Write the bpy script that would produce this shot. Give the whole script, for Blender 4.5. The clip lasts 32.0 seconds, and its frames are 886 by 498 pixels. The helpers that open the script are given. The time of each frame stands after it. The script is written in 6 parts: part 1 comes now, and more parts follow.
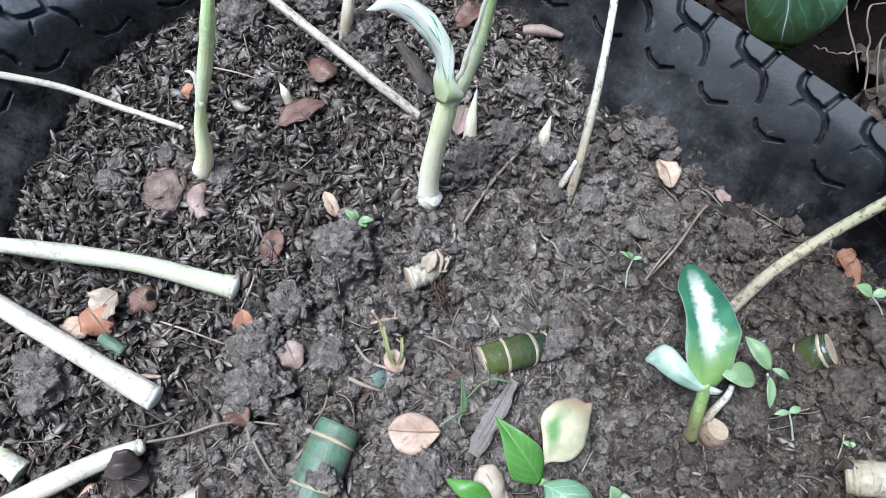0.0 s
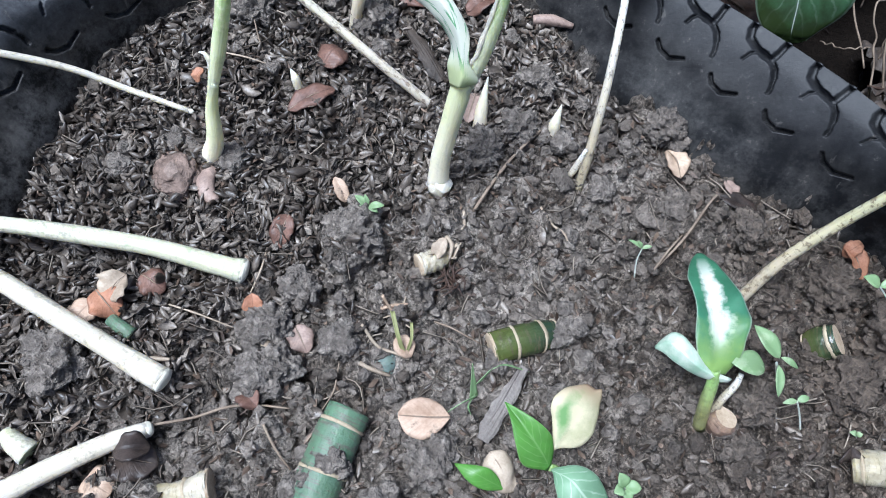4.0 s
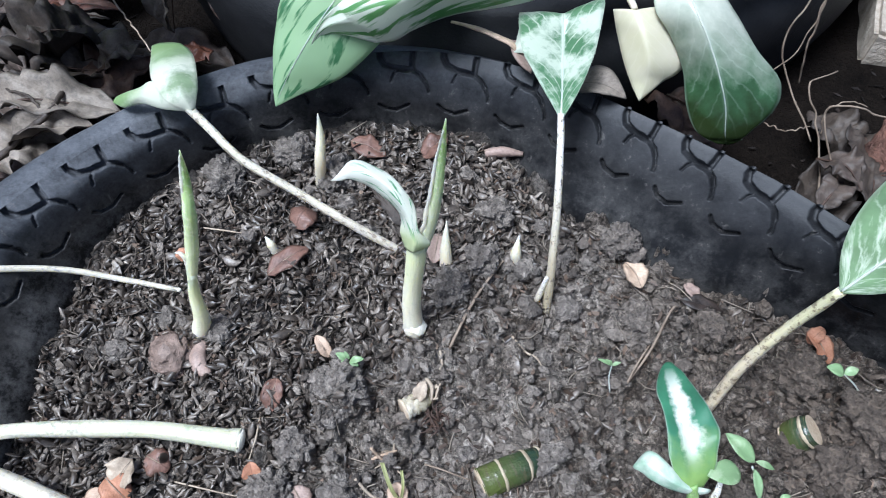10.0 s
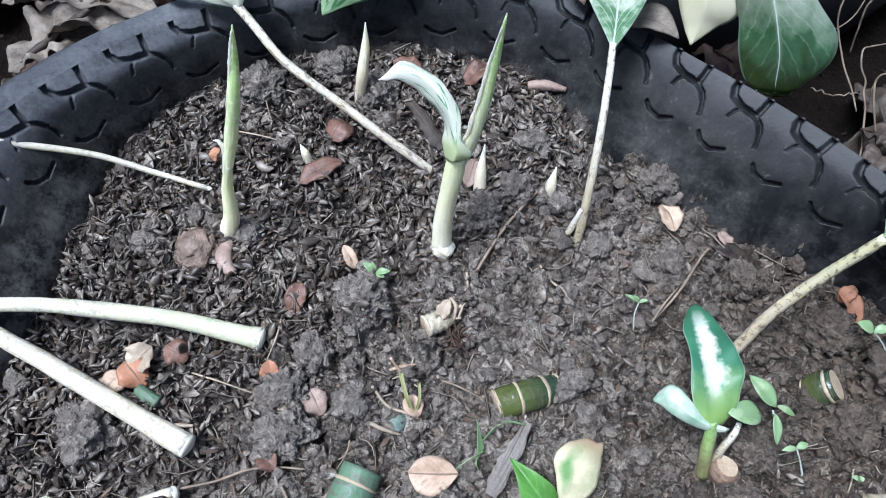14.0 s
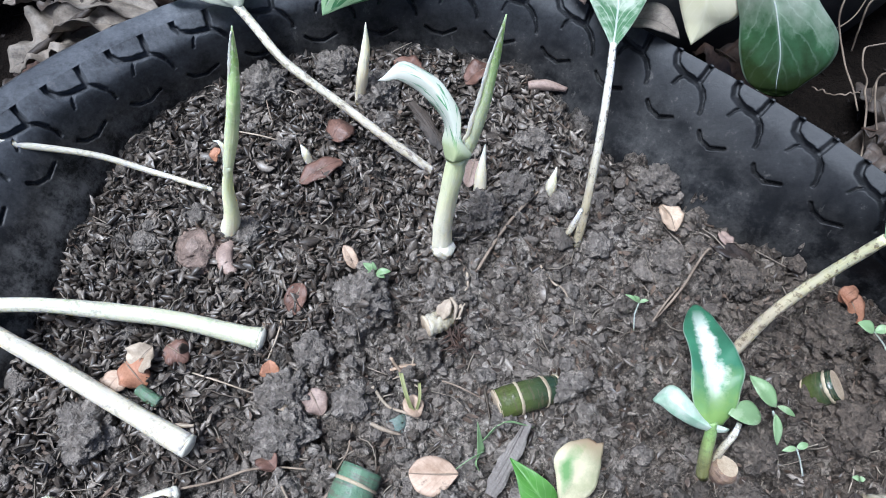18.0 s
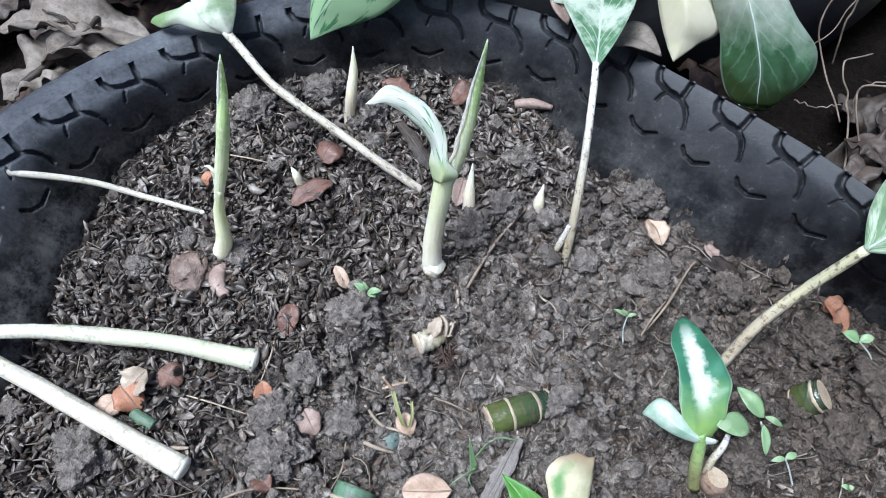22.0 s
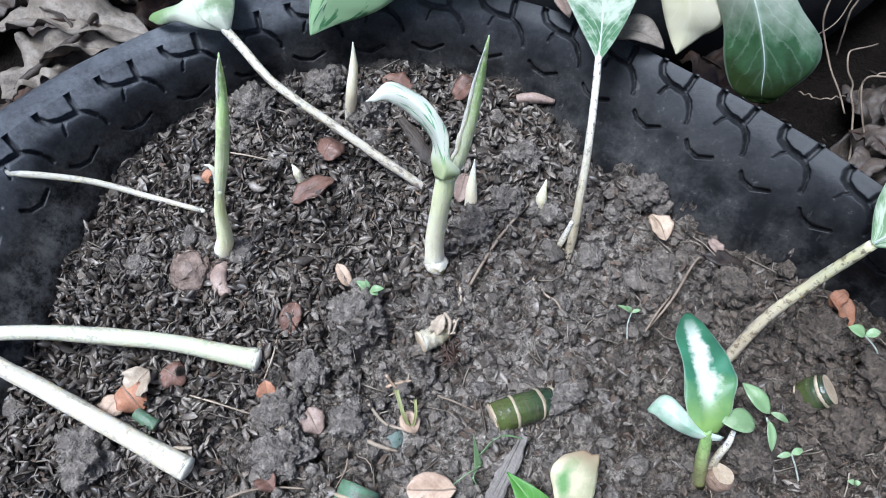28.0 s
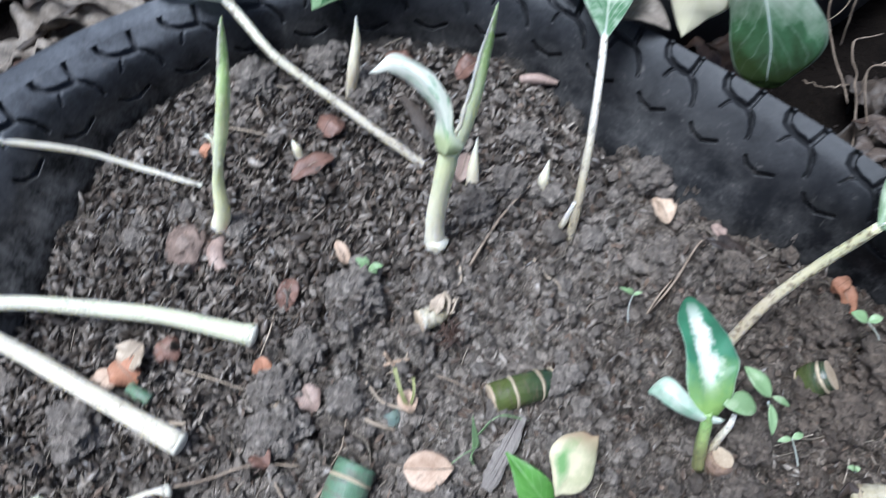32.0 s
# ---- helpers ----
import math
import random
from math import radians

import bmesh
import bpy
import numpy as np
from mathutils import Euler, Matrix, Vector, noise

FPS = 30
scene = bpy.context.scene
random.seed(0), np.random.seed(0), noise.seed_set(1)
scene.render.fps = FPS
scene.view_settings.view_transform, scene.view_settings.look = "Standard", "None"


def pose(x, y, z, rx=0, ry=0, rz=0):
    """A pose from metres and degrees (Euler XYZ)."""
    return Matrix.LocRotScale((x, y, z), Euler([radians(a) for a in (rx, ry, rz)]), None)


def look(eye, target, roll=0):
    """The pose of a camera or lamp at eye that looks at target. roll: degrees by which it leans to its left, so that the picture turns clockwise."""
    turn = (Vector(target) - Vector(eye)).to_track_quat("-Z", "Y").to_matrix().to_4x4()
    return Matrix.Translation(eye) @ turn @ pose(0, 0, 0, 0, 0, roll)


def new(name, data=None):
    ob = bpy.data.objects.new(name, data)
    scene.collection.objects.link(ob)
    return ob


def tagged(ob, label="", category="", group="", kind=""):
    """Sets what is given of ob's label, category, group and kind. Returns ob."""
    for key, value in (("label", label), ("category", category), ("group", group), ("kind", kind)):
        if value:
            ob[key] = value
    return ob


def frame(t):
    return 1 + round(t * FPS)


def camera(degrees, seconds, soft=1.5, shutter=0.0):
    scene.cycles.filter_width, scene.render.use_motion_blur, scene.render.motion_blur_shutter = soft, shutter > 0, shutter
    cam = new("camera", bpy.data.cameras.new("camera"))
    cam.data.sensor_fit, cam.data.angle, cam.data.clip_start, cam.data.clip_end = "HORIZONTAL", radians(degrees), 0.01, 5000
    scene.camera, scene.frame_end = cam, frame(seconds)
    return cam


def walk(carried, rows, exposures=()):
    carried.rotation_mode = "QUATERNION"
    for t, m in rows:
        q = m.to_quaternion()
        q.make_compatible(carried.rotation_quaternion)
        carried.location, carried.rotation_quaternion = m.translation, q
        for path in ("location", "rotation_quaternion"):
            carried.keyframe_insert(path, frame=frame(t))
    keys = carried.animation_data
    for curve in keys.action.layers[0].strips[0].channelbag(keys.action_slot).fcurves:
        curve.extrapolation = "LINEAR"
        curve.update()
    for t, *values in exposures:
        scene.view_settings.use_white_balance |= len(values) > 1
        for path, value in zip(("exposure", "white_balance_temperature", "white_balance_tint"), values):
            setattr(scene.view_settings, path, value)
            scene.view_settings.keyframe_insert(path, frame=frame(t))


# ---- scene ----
# ---- camera and its walk ----
cam = camera(64.96, 32.0, soft=1.0, shutter=0.5)
PATH = [
    (0, 0.0133, -0.0771, 0.3400, -0.00, -62.00, 8.90),
    (0.5, 0.0128, -0.0795, 0.3420, -0.29, -61.61, 9.11),
    (1, 0.0151, -0.0788, 0.3446, 0.47, -61.28, 7.97),
    (1.5, 0.0139, -0.0801, 0.3485, 1.85, -61.30, 6.44),
    (2, 0.0145, -0.0788, 0.3480, 1.38, -61.28, 6.73),
    (2.5, 0.0150, -0.0800, 0.3492, 1.77, -60.93, 6.29),
    (3, 0.0125, -0.0789, 0.3413, 0.04, -61.63, 8.31),
    (3.5, 0.0065, -0.0862, 0.3376, -0.38, -61.86, 9.82),
    (4, 0.0062, -0.0847, 0.3356, -0.97, -61.88, 10.42),
    (4.5, 0.0085, -0.0835, 0.3393, 0.15, -62.14, 9.33),
    (6.5, 0.0098, -0.0857, 0.3444, 1.31, -61.40, 8.00),
    (7, 0.0085, -0.0864, 0.3442, 1.90, -61.53, 7.54),
    (7.5, 0.0127, -0.0901, 0.3524, 3.49, -61.07, 5.96),
    (8, 0.0231, -0.0676, 0.3706, 3.27, -60.07, 3.23),
    (8.5, 0.0316, -0.0571, 0.3870, 2.55, -57.30, 0.04),
    (9, 0.0357, -0.0494, 0.3884, 1.31, -56.85, 0.23),
    (9.5, 0.0342, -0.0515, 0.3876, 1.88, -57.33, 0.17),
    (10, 0.0290, -0.0501, 0.3841, 3.15, -57.81, -0.92),
    (10.5, 0.0282, -0.0598, 0.3864, 5.24, -57.39, -1.81),
    (11, 0.0273, -0.0679, 0.3809, 5.32, -57.91, -0.26),
    (11.5, 0.0244, -0.0687, 0.3772, 5.22, -58.36, 0.40),
    (12, 0.0221, -0.0679, 0.3706, 4.44, -58.90, 1.68),
    (12.5, 0.0190, -0.0716, 0.3672, 4.62, -59.01, 2.16),
    (13, 0.0189, -0.0756, 0.3636, 3.98, -59.19, 3.51),
    (13.5, 0.0183, -0.0773, 0.3625, 4.17, -59.51, 3.58),
    (14, 0.0170, -0.0793, 0.3619, 4.24, -59.38, 3.65),
    (14.5, 0.0163, -0.0797, 0.3614, 4.33, -59.50, 3.92),
    (16.5, 0.0184, -0.0780, 0.3638, 4.47, -59.40, 3.42),
    (17, 0.0187, -0.0794, 0.3635, 4.46, -59.38, 3.52),
    (17.5, 0.0182, -0.0783, 0.3622, 4.44, -59.54, 3.44),
    (18, 0.0179, -0.0784, 0.3626, 4.55, -59.52, 3.36),
    (18.5, 0.0194, -0.0798, 0.3629, 4.20, -59.36, 3.87),
    (19, 0.0196, -0.0804, 0.3609, 3.57, -59.25, 4.57),
    (19.5, 0.0188, -0.0792, 0.3606, 3.22, -59.23, 4.68),
    (20, 0.0182, -0.0803, 0.3598, 3.09, -59.19, 4.96),
    (20.5, 0.0184, -0.0814, 0.3607, 3.42, -59.39, 4.73),
    (21, 0.0177, -0.0796, 0.3628, 3.91, -59.28, 3.79),
    (21.5, 0.0212, -0.0768, 0.3707, 4.56, -58.52, 2.15),
    (22, 0.0219, -0.0781, 0.3689, 4.17, -58.42, 2.58),
    (22.5, 0.0205, -0.0786, 0.3674, 4.12, -58.54, 2.75),
    (23, 0.0225, -0.0780, 0.3687, 4.55, -58.64, 2.41),
    (23.5, 0.0225, -0.0797, 0.3685, 4.55, -58.53, 2.53),
    (24, 0.0225, -0.0796, 0.3682, 4.41, -58.44, 2.69),
    (24.5, 0.0225, -0.0794, 0.3692, 4.71, -58.47, 2.35),
    (25, 0.0218, -0.0805, 0.3688, 4.66, -58.47, 2.53),
    (25.5, 0.0208, -0.0813, 0.3679, 4.75, -58.67, 2.62),
    (27.5, 0.0194, -0.0791, 0.3656, 4.46, -59.08, 2.72),
    (28, 0.0211, -0.0743, 0.3682, 4.40, -59.09, 1.91),
    (28.5, 0.0241, -0.0686, 0.3728, 4.34, -58.32, 0.87),
    (29, 0.0299, -0.0590, 0.3810, 4.12, -57.88, -0.66),
    (29.5, 0.0338, -0.0527, 0.3839, 3.49, -57.54, -1.01),
    (30, 0.0375, -0.0483, 0.3894, 3.12, -56.83, -1.85),
    (30.5, 0.0417, -0.0484, 0.3989, 3.02, -55.70, -2.76),
    (31, 0.0409, -0.0508, 0.3950, 2.50, -55.96, -1.82),
    (31.5, 0.0369, -0.0565, 0.3848, 2.11, -57.20, -0.02),
    (32, 0.0179, -0.0811, 0.3584, 3.29, -59.32, 3.91),
]


def aim(x, y, z, yaw, pitch, roll):
    return pose(x, y, z, 90 + pitch, 0, yaw) @ pose(0, 0, 0, 0, 0, roll)


walk(cam, [(row[0], aim(*row[1:])) for row in PATH], [(0.0, 0.79, 5220, 8)])

# ---- light ----
world = bpy.data.worlds.new("world")
scene.world = world
world.use_nodes = True
wn = world.node_tree.nodes
sky = wn.new("ShaderNodeTexSky")
sky.sky_type, sky.sun_disc = "NISHITA", False
sky.sun_elevation, sky.sun_rotation = radians(69.6), radians(-115.5)
sky.air_density, sky.dust_density, sky.ozone_density = 0.7, 5.0, 0.6
world.node_tree.links.new(sky.outputs[0], wn["Background"].inputs[0])
wn["Background"].inputs[1].default_value = 0.076
lamp = bpy.data.lights.new("sun", "SUN")
lamp.energy, lamp.angle, lamp.color = 3.55, radians(24), (1.0, 0.975, 0.93)
sun = new("sun", lamp)
sun.matrix_world = look((-0.42, -0.2, 1.25), (0, 0, 0))


# ---- materials ----
class Nodes:
    """Short hand for building a node material."""

    def __init__(self, name):
        self.mat = bpy.data.materials.new(name)
        self.mat.use_nodes = True
        self.tree = self.mat.node_tree
        self.bsdf = self.tree.nodes["Principled BSDF"]

    def link(self, a, b):
        self.tree.links.new(a, b)

    def put(self, kind, **values):
        n = self.tree.nodes.new(kind)
        for key, value in values.items():
            if key == "operation":
                n.operation = value
            elif key == "blend":
                n.data_type, n.blend_type = "RGBA", value
            else:
                n.inputs[key.replace("_", " ")].default_value = value
        return n

    def coords(self, which="Object"):
        return self.put("ShaderNodeTexCoord").outputs[which]

    def noise(self, vec, scale, detail=6.0, rough=0.6):
        n = self.put("ShaderNodeTexNoise", Scale=scale, Detail=detail, Roughness=rough)
        self.link(vec, n.inputs["Vector"])
        return n.outputs["Fac"]

    def ramp(self, fac, stops):
        n = self.put("ShaderNodeValToRGB")
        while len(n.color_ramp.elements) < len(stops):
            n.color_ramp.elements.new(0.5)
        for e, (p, c) in zip(n.color_ramp.elements, stops):
            e.position, e.color = p, (*c, 1) if not isinstance(c, float) else (c, c, c, 1)
        self.link(fac, n.inputs[0])
        return n.outputs[0]

    def math(self, op, a, b=0.5, c=None):
        n = self.put("ShaderNodeMath", operation=op)
        for k, v in enumerate((a, b, c)):
            if v is None:
                continue
            if isinstance(v, (int, float)):
                n.inputs[k].default_value = v
            else:
                self.link(v, n.inputs[k])
        return n.outputs[0]

    def mix(self, fac, a, b, blend="MIX"):
        n = self.put("ShaderNodeMix", blend=blend)
        for sock, v in ((n.inputs[0], fac), (n.inputs[6], a), (n.inputs[7], b)):
            if isinstance(v, (int, float)):
                sock.default_value = v
            elif isinstance(v, tuple):
                sock.default_value = (*v, 1)
            else:
                self.link(v, sock)
        return n.outputs[2]

    def bump(self, height, strength, distance):
        n = self.put("ShaderNodeBump", Strength=strength, Distance=distance)
        self.link(height, n.inputs["Height"])
        self.link(n.outputs[0], self.bsdf.inputs["Normal"])

    def done(self, color, rough=0.6, spec=0.4, sheen=0.0):
        if isinstance(color, tuple):
            self.bsdf.inputs["Base Color"].default_value = (*color, 1)
        else:
            self.link(color, self.bsdf.inputs["Base Color"])
        if isinstance(rough, (int, float)):
            self.bsdf.inputs["Roughness"].default_value = rough
        else:
            self.link(rough, self.bsdf.inputs["Roughness"])
        self.bsdf.inputs["Specular IOR Level"].default_value = spec
        return self.mat


def mottled(name, dark, light, scale, rough=0.7, spec=0.35, relief=0.4, depth=0.001, fine=900.0, vary=0.0, mid=None, skew=0.85, dimmed=False):
    """Two scales of colour and fine relief; vary: how far single islands differ."""
    n = Nodes(name)
    c = n.coords()
    a, b = n.noise(c, scale), n.noise(c, fine, 3.0)
    stops = [(0.3, dark), (0.7, light)] if mid is None else [(0.25, dark), (0.5, mid), (0.75, light)]
    col = n.ramp(n.math("ADD", n.math("MULTIPLY", a, 0.7), n.math("MULTIPLY", b, 0.3)), stops)
    if vary:
        island = n.put("ShaderNodeNewGeometry").outputs["Random Per Island"]
        island = n.math("FRACT", n.math("ADD", island, n.put("ShaderNodeObjectInfo").outputs["Random"]))
        col = n.mix(n.math("MULTIPLY", n.math("POWER", island, skew), vary), col, n.mix(1.0, col, (0.14, 0.12, 0.105), "MULTIPLY"))
    if dimmed:
        sep = n.put("ShaderNodeSeparateXYZ")
        n.link(n.put("ShaderNodeNewGeometry").outputs["Position"], sep.inputs[0])
        # Same for lumps: the dim right side is multiplied into their colour.
        right_dim = n.ramp(n.math("ADD", n.math("ADD", sep.outputs[0], 0.5), n.math("MULTIPLY", n.math("SUBTRACT", a, 0.5), 0.12)), [(0.6, 0.0), (0.7, 0.9)])
        col = n.mix(right_dim, col, n.mix(1.0, col, (0.5, 0.44, 0.385), "MULTIPLY"))
    n.bump(n.math("ADD", n.math("ADD", a, b), n.noise(c, fine * 0.4, 5.0, 0.7)), relief, depth)
    return n.done(col, rough, spec)


def soil_mat():
    n = Nodes("wet_soil")
    c = n.coords()
    sep = n.put("ShaderNodeSeparateXYZ")
    n.link(c, sep.inputs[0])
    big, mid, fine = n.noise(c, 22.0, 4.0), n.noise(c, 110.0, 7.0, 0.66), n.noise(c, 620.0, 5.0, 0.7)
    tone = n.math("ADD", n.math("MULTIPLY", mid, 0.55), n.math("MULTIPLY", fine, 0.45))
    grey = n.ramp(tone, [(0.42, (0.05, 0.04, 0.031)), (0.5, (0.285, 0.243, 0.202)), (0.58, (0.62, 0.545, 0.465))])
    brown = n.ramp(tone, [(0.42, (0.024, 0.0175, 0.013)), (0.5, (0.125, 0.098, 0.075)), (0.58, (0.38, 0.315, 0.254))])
    # Noise gives moist browner patches; the x ramp paints the dim right side.
    dimmed = n.math("ADD", big, n.ramp(n.math("ADD", sep.outputs[0], 0.5), [(0.575, 0.0), (0.7, 0.3)]))
    col = n.mix(n.ramp(dimmed, [(0.42, 0.0), (0.62, 1.0)]), grey, brown)
    # Near-black soil stands in for the shade in gaps between husks.
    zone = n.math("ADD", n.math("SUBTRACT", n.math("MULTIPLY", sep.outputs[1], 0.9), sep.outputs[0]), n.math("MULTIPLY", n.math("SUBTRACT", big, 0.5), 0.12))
    gap_shade = n.ramp(tone, [(0.42, (0.007, 0.0055, 0.0045)), (0.58, (0.06, 0.049, 0.04))])
    col = n.mix(n.ramp(zone, [(0.075, 0.0), (0.15, 0.9)]), col, gap_shade)
    grit = n.math("ADD", n.math("MULTIPLY", n.noise(c, 240.0, 5.0, 0.62), 1.5), n.math("MULTIPLY", n.noise(c, 900.0, 4.0, 0.7), 0.7))
    n.bump(grit, 1.0, 0.006)
    rough = n.ramp(mid, [(0.38, 0.36), (0.62, 0.75)])
    return n.done(col, rough, 0.5)


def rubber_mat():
    n = Nodes("worn_skylit_rubber")
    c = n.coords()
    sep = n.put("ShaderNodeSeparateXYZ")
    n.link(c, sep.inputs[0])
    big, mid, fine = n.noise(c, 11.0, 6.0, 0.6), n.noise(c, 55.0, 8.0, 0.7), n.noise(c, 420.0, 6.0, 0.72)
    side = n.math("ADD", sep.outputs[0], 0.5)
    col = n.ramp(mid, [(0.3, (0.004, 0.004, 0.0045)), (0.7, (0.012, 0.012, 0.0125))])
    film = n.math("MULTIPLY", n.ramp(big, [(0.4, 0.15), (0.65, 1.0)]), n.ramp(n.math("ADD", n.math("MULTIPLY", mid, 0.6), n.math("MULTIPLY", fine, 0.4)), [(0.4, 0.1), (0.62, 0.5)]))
    # Film thins rightwards, so the right wall's dimness is in the colour too.
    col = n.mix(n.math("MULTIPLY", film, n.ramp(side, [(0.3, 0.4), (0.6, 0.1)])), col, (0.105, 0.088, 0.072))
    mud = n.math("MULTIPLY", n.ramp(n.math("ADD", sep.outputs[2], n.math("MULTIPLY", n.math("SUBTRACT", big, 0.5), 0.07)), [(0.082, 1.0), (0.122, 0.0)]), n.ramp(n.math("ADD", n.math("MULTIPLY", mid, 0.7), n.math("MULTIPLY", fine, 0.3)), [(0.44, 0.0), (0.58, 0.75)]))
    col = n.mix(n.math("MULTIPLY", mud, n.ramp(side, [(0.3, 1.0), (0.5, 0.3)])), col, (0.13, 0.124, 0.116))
    # Bluish sky sheen painted along the upper edge, strongest on the left.
    skylit = n.math("MULTIPLY", n.ramp(n.math("ADD", sep.outputs[2], n.math("MULTIPLY", n.math("SUBTRACT", big, 0.5), 0.05)), [(0.108, 0.0), (0.142, 0.7)]), n.ramp(n.math("ADD", n.math("MULTIPLY", mid, 0.6), n.math("MULTIPLY", fine, 0.4)), [(0.36, 0.25), (0.62, 1.0)]))
    col = n.mix(n.math("MULTIPLY", skylit, n.ramp(side, [(0.22, 1.0), (0.66, 0.2)])), col, (0.19, 0.2, 0.22))
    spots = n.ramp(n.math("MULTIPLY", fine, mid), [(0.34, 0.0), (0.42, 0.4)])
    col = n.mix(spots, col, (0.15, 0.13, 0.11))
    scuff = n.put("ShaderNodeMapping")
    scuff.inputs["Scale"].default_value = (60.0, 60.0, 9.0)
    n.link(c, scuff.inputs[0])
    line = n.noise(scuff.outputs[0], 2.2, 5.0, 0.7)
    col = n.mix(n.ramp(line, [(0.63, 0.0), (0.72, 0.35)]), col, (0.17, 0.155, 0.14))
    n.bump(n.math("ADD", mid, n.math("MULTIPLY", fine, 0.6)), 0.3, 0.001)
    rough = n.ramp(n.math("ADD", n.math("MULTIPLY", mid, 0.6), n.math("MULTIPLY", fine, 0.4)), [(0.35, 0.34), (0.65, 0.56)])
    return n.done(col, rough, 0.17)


def leaf_mat(name, green, pale, centre=0.0, blotch=0.0, blotch_scale=60.0, veins=0.0, freq=11.0, tip=None, rough=0.38, deep=None, base=None, reach=0.45, patch=None, streak=False, tip_from=0.6):
    """A leaf by its own map: u across from -1 to 1, v along. centre: half width of a pale stripe; blotch: share of pale marks;
    veins: strength of pale side veins; tip: a colour towards the tip; base: a colour towards the stalk."""
    n = Nodes(name)
    sep = n.put("ShaderNodeSeparateXYZ")
    n.link(n.coords("UV"), sep.inputs[0])
    u = n.math("ABSOLUTE", n.math("SUBTRACT", n.math("MULTIPLY", sep.outputs[0], 2.0), 1.0))
    v = sep.outputs[1]
    c = n.coords()
    nz, fz = n.noise(c, blotch_scale, 5.0), n.noise(c, 420.0, 3.0)
    col = n.mix(n.ramp(n.noise(c, 45.0, 4.0), [(0.3, 0.0), (0.7, 1.0)]), green, deep or tuple(0.6 * k for k in green))
    if blotch:
        bz = n.noise(c, blotch_scale, 7.0, 0.62)
        if streak:
            run = n.put("ShaderNodeCombineXYZ")
            n.link(n.math("SUBTRACT", n.math("MULTIPLY", v, freq), n.math("MULTIPLY", u, 0.4 * freq)), run.inputs[0])
            n.link(n.math("MULTIPLY", sep.outputs[0], 4.0), run.inputs[1])
            bz = n.noise(run.outputs[0], 0.75, 6.0, 0.66) if streak != "flecks" else n.noise(run.outputs[0], 0.8, 4.0, 0.55)
        lo = 0.62 - 0.35 * blotch
        col = n.mix(n.ramp(bz, [(lo - 0.03, 0.0), (lo + (0.02 if streak == "flecks" else 0.1), 0.95)]), col, pale)
    if centre:
        edge = n.math("ADD", n.math("MULTIPLY", n.math("SUBTRACT", nz, 0.5), 1.1), u)
        inner = n.math("MULTIPLY", n.ramp(v, [(0.12, 0.0), (0.34, 1.0)]), n.ramp(v, [(0.72, 1.0), (0.9, 0.0)]))
        stripe = n.math("MULTIPLY", n.ramp(edge, [(centre - 0.05, 1.0), (centre + 0.2, 0.0)]), inner)
        col = n.mix(stripe, col, pale)
    if veins:
        slant = n.math("SUBTRACT", n.math("MULTIPLY", v, freq), n.math("MULTIPLY", u, 0.33 * freq))
        slant = n.math("ADD", slant, n.math("MULTIPLY", n.math("SUBTRACT", nz, 0.5), 1.3))
        wave = n.math("ABSOLUTE", n.math("SUBTRACT", n.math("FRACT", slant), 0.5))
        line = n.ramp(wave, [(0.02, 1.0), (0.11, 0.0)])
        line = n.math("MULTIPLY", line, n.ramp(n.noise(c, 130.0), [(0.35, 0.25), (0.6, 1.0)]))
        line = n.math("MULTIPLY", line, n.ramp(u, [(0.75, 1.0), (0.95, 0.2)]))
        line = n.math("MAXIMUM", line, n.ramp(u, [(0.02, 1.0), (0.07, 0.0)]))
        col = n.mix(n.math("MULTIPLY", line, veins), col, pale)
    if patch:
        du, dv = n.math("SUBTRACT", sep.outputs[0], patch[0]), n.math("MULTIPLY", n.math("SUBTRACT", v, patch[1]), 0.6)
        far = n.math("SQRT", n.math("ADD", n.math("MULTIPLY", du, du), n.math("MULTIPLY", dv, dv)))
        far = n.math("ADD", far, n.math("MULTIPLY", n.math("SUBTRACT", nz, 0.5), 0.5))
        col = n.mix(n.ramp(far, [(0.1, 0.9), (0.22, 0.0)]), col, patch[2])
    if tip:
        col = n.mix(n.ramp(n.math("ADD", v, n.math("MULTIPLY", n.math("SUBTRACT", nz, 0.5), 0.5)), [(tip_from, 0.0), (tip_from + 0.3, 0.9)]), col, tip)
    if base:
        col = n.mix(n.ramp(n.math("ADD", v, n.math("MULTIPLY", n.math("SUBTRACT", nz, 0.5), 0.4)), [(0.1, 0.92), (reach, 0.0)]), col, base)
    col = n.mix(n.ramp(u, [(0.94, 0.0), (1.0, 0.45)]), col, pale)
    n.bump(n.math("ADD", nz, n.math("MULTIPLY", fz, 0.5)), 0.25, 0.0012)
    n.done(col, rough, 0.5)
    glow = n.put("ShaderNodeBsdfTranslucent")
    n.link(col, glow.inputs[0])
    both = n.put("ShaderNodeMixShader", Fac=0.42)
    n.link(n.bsdf.outputs[0], both.inputs[1])
    n.link(glow.outputs[0], both.inputs[2])
    n.link(both.outputs[0], n.tree.nodes["Material Output"].inputs[0])
    return n.mat


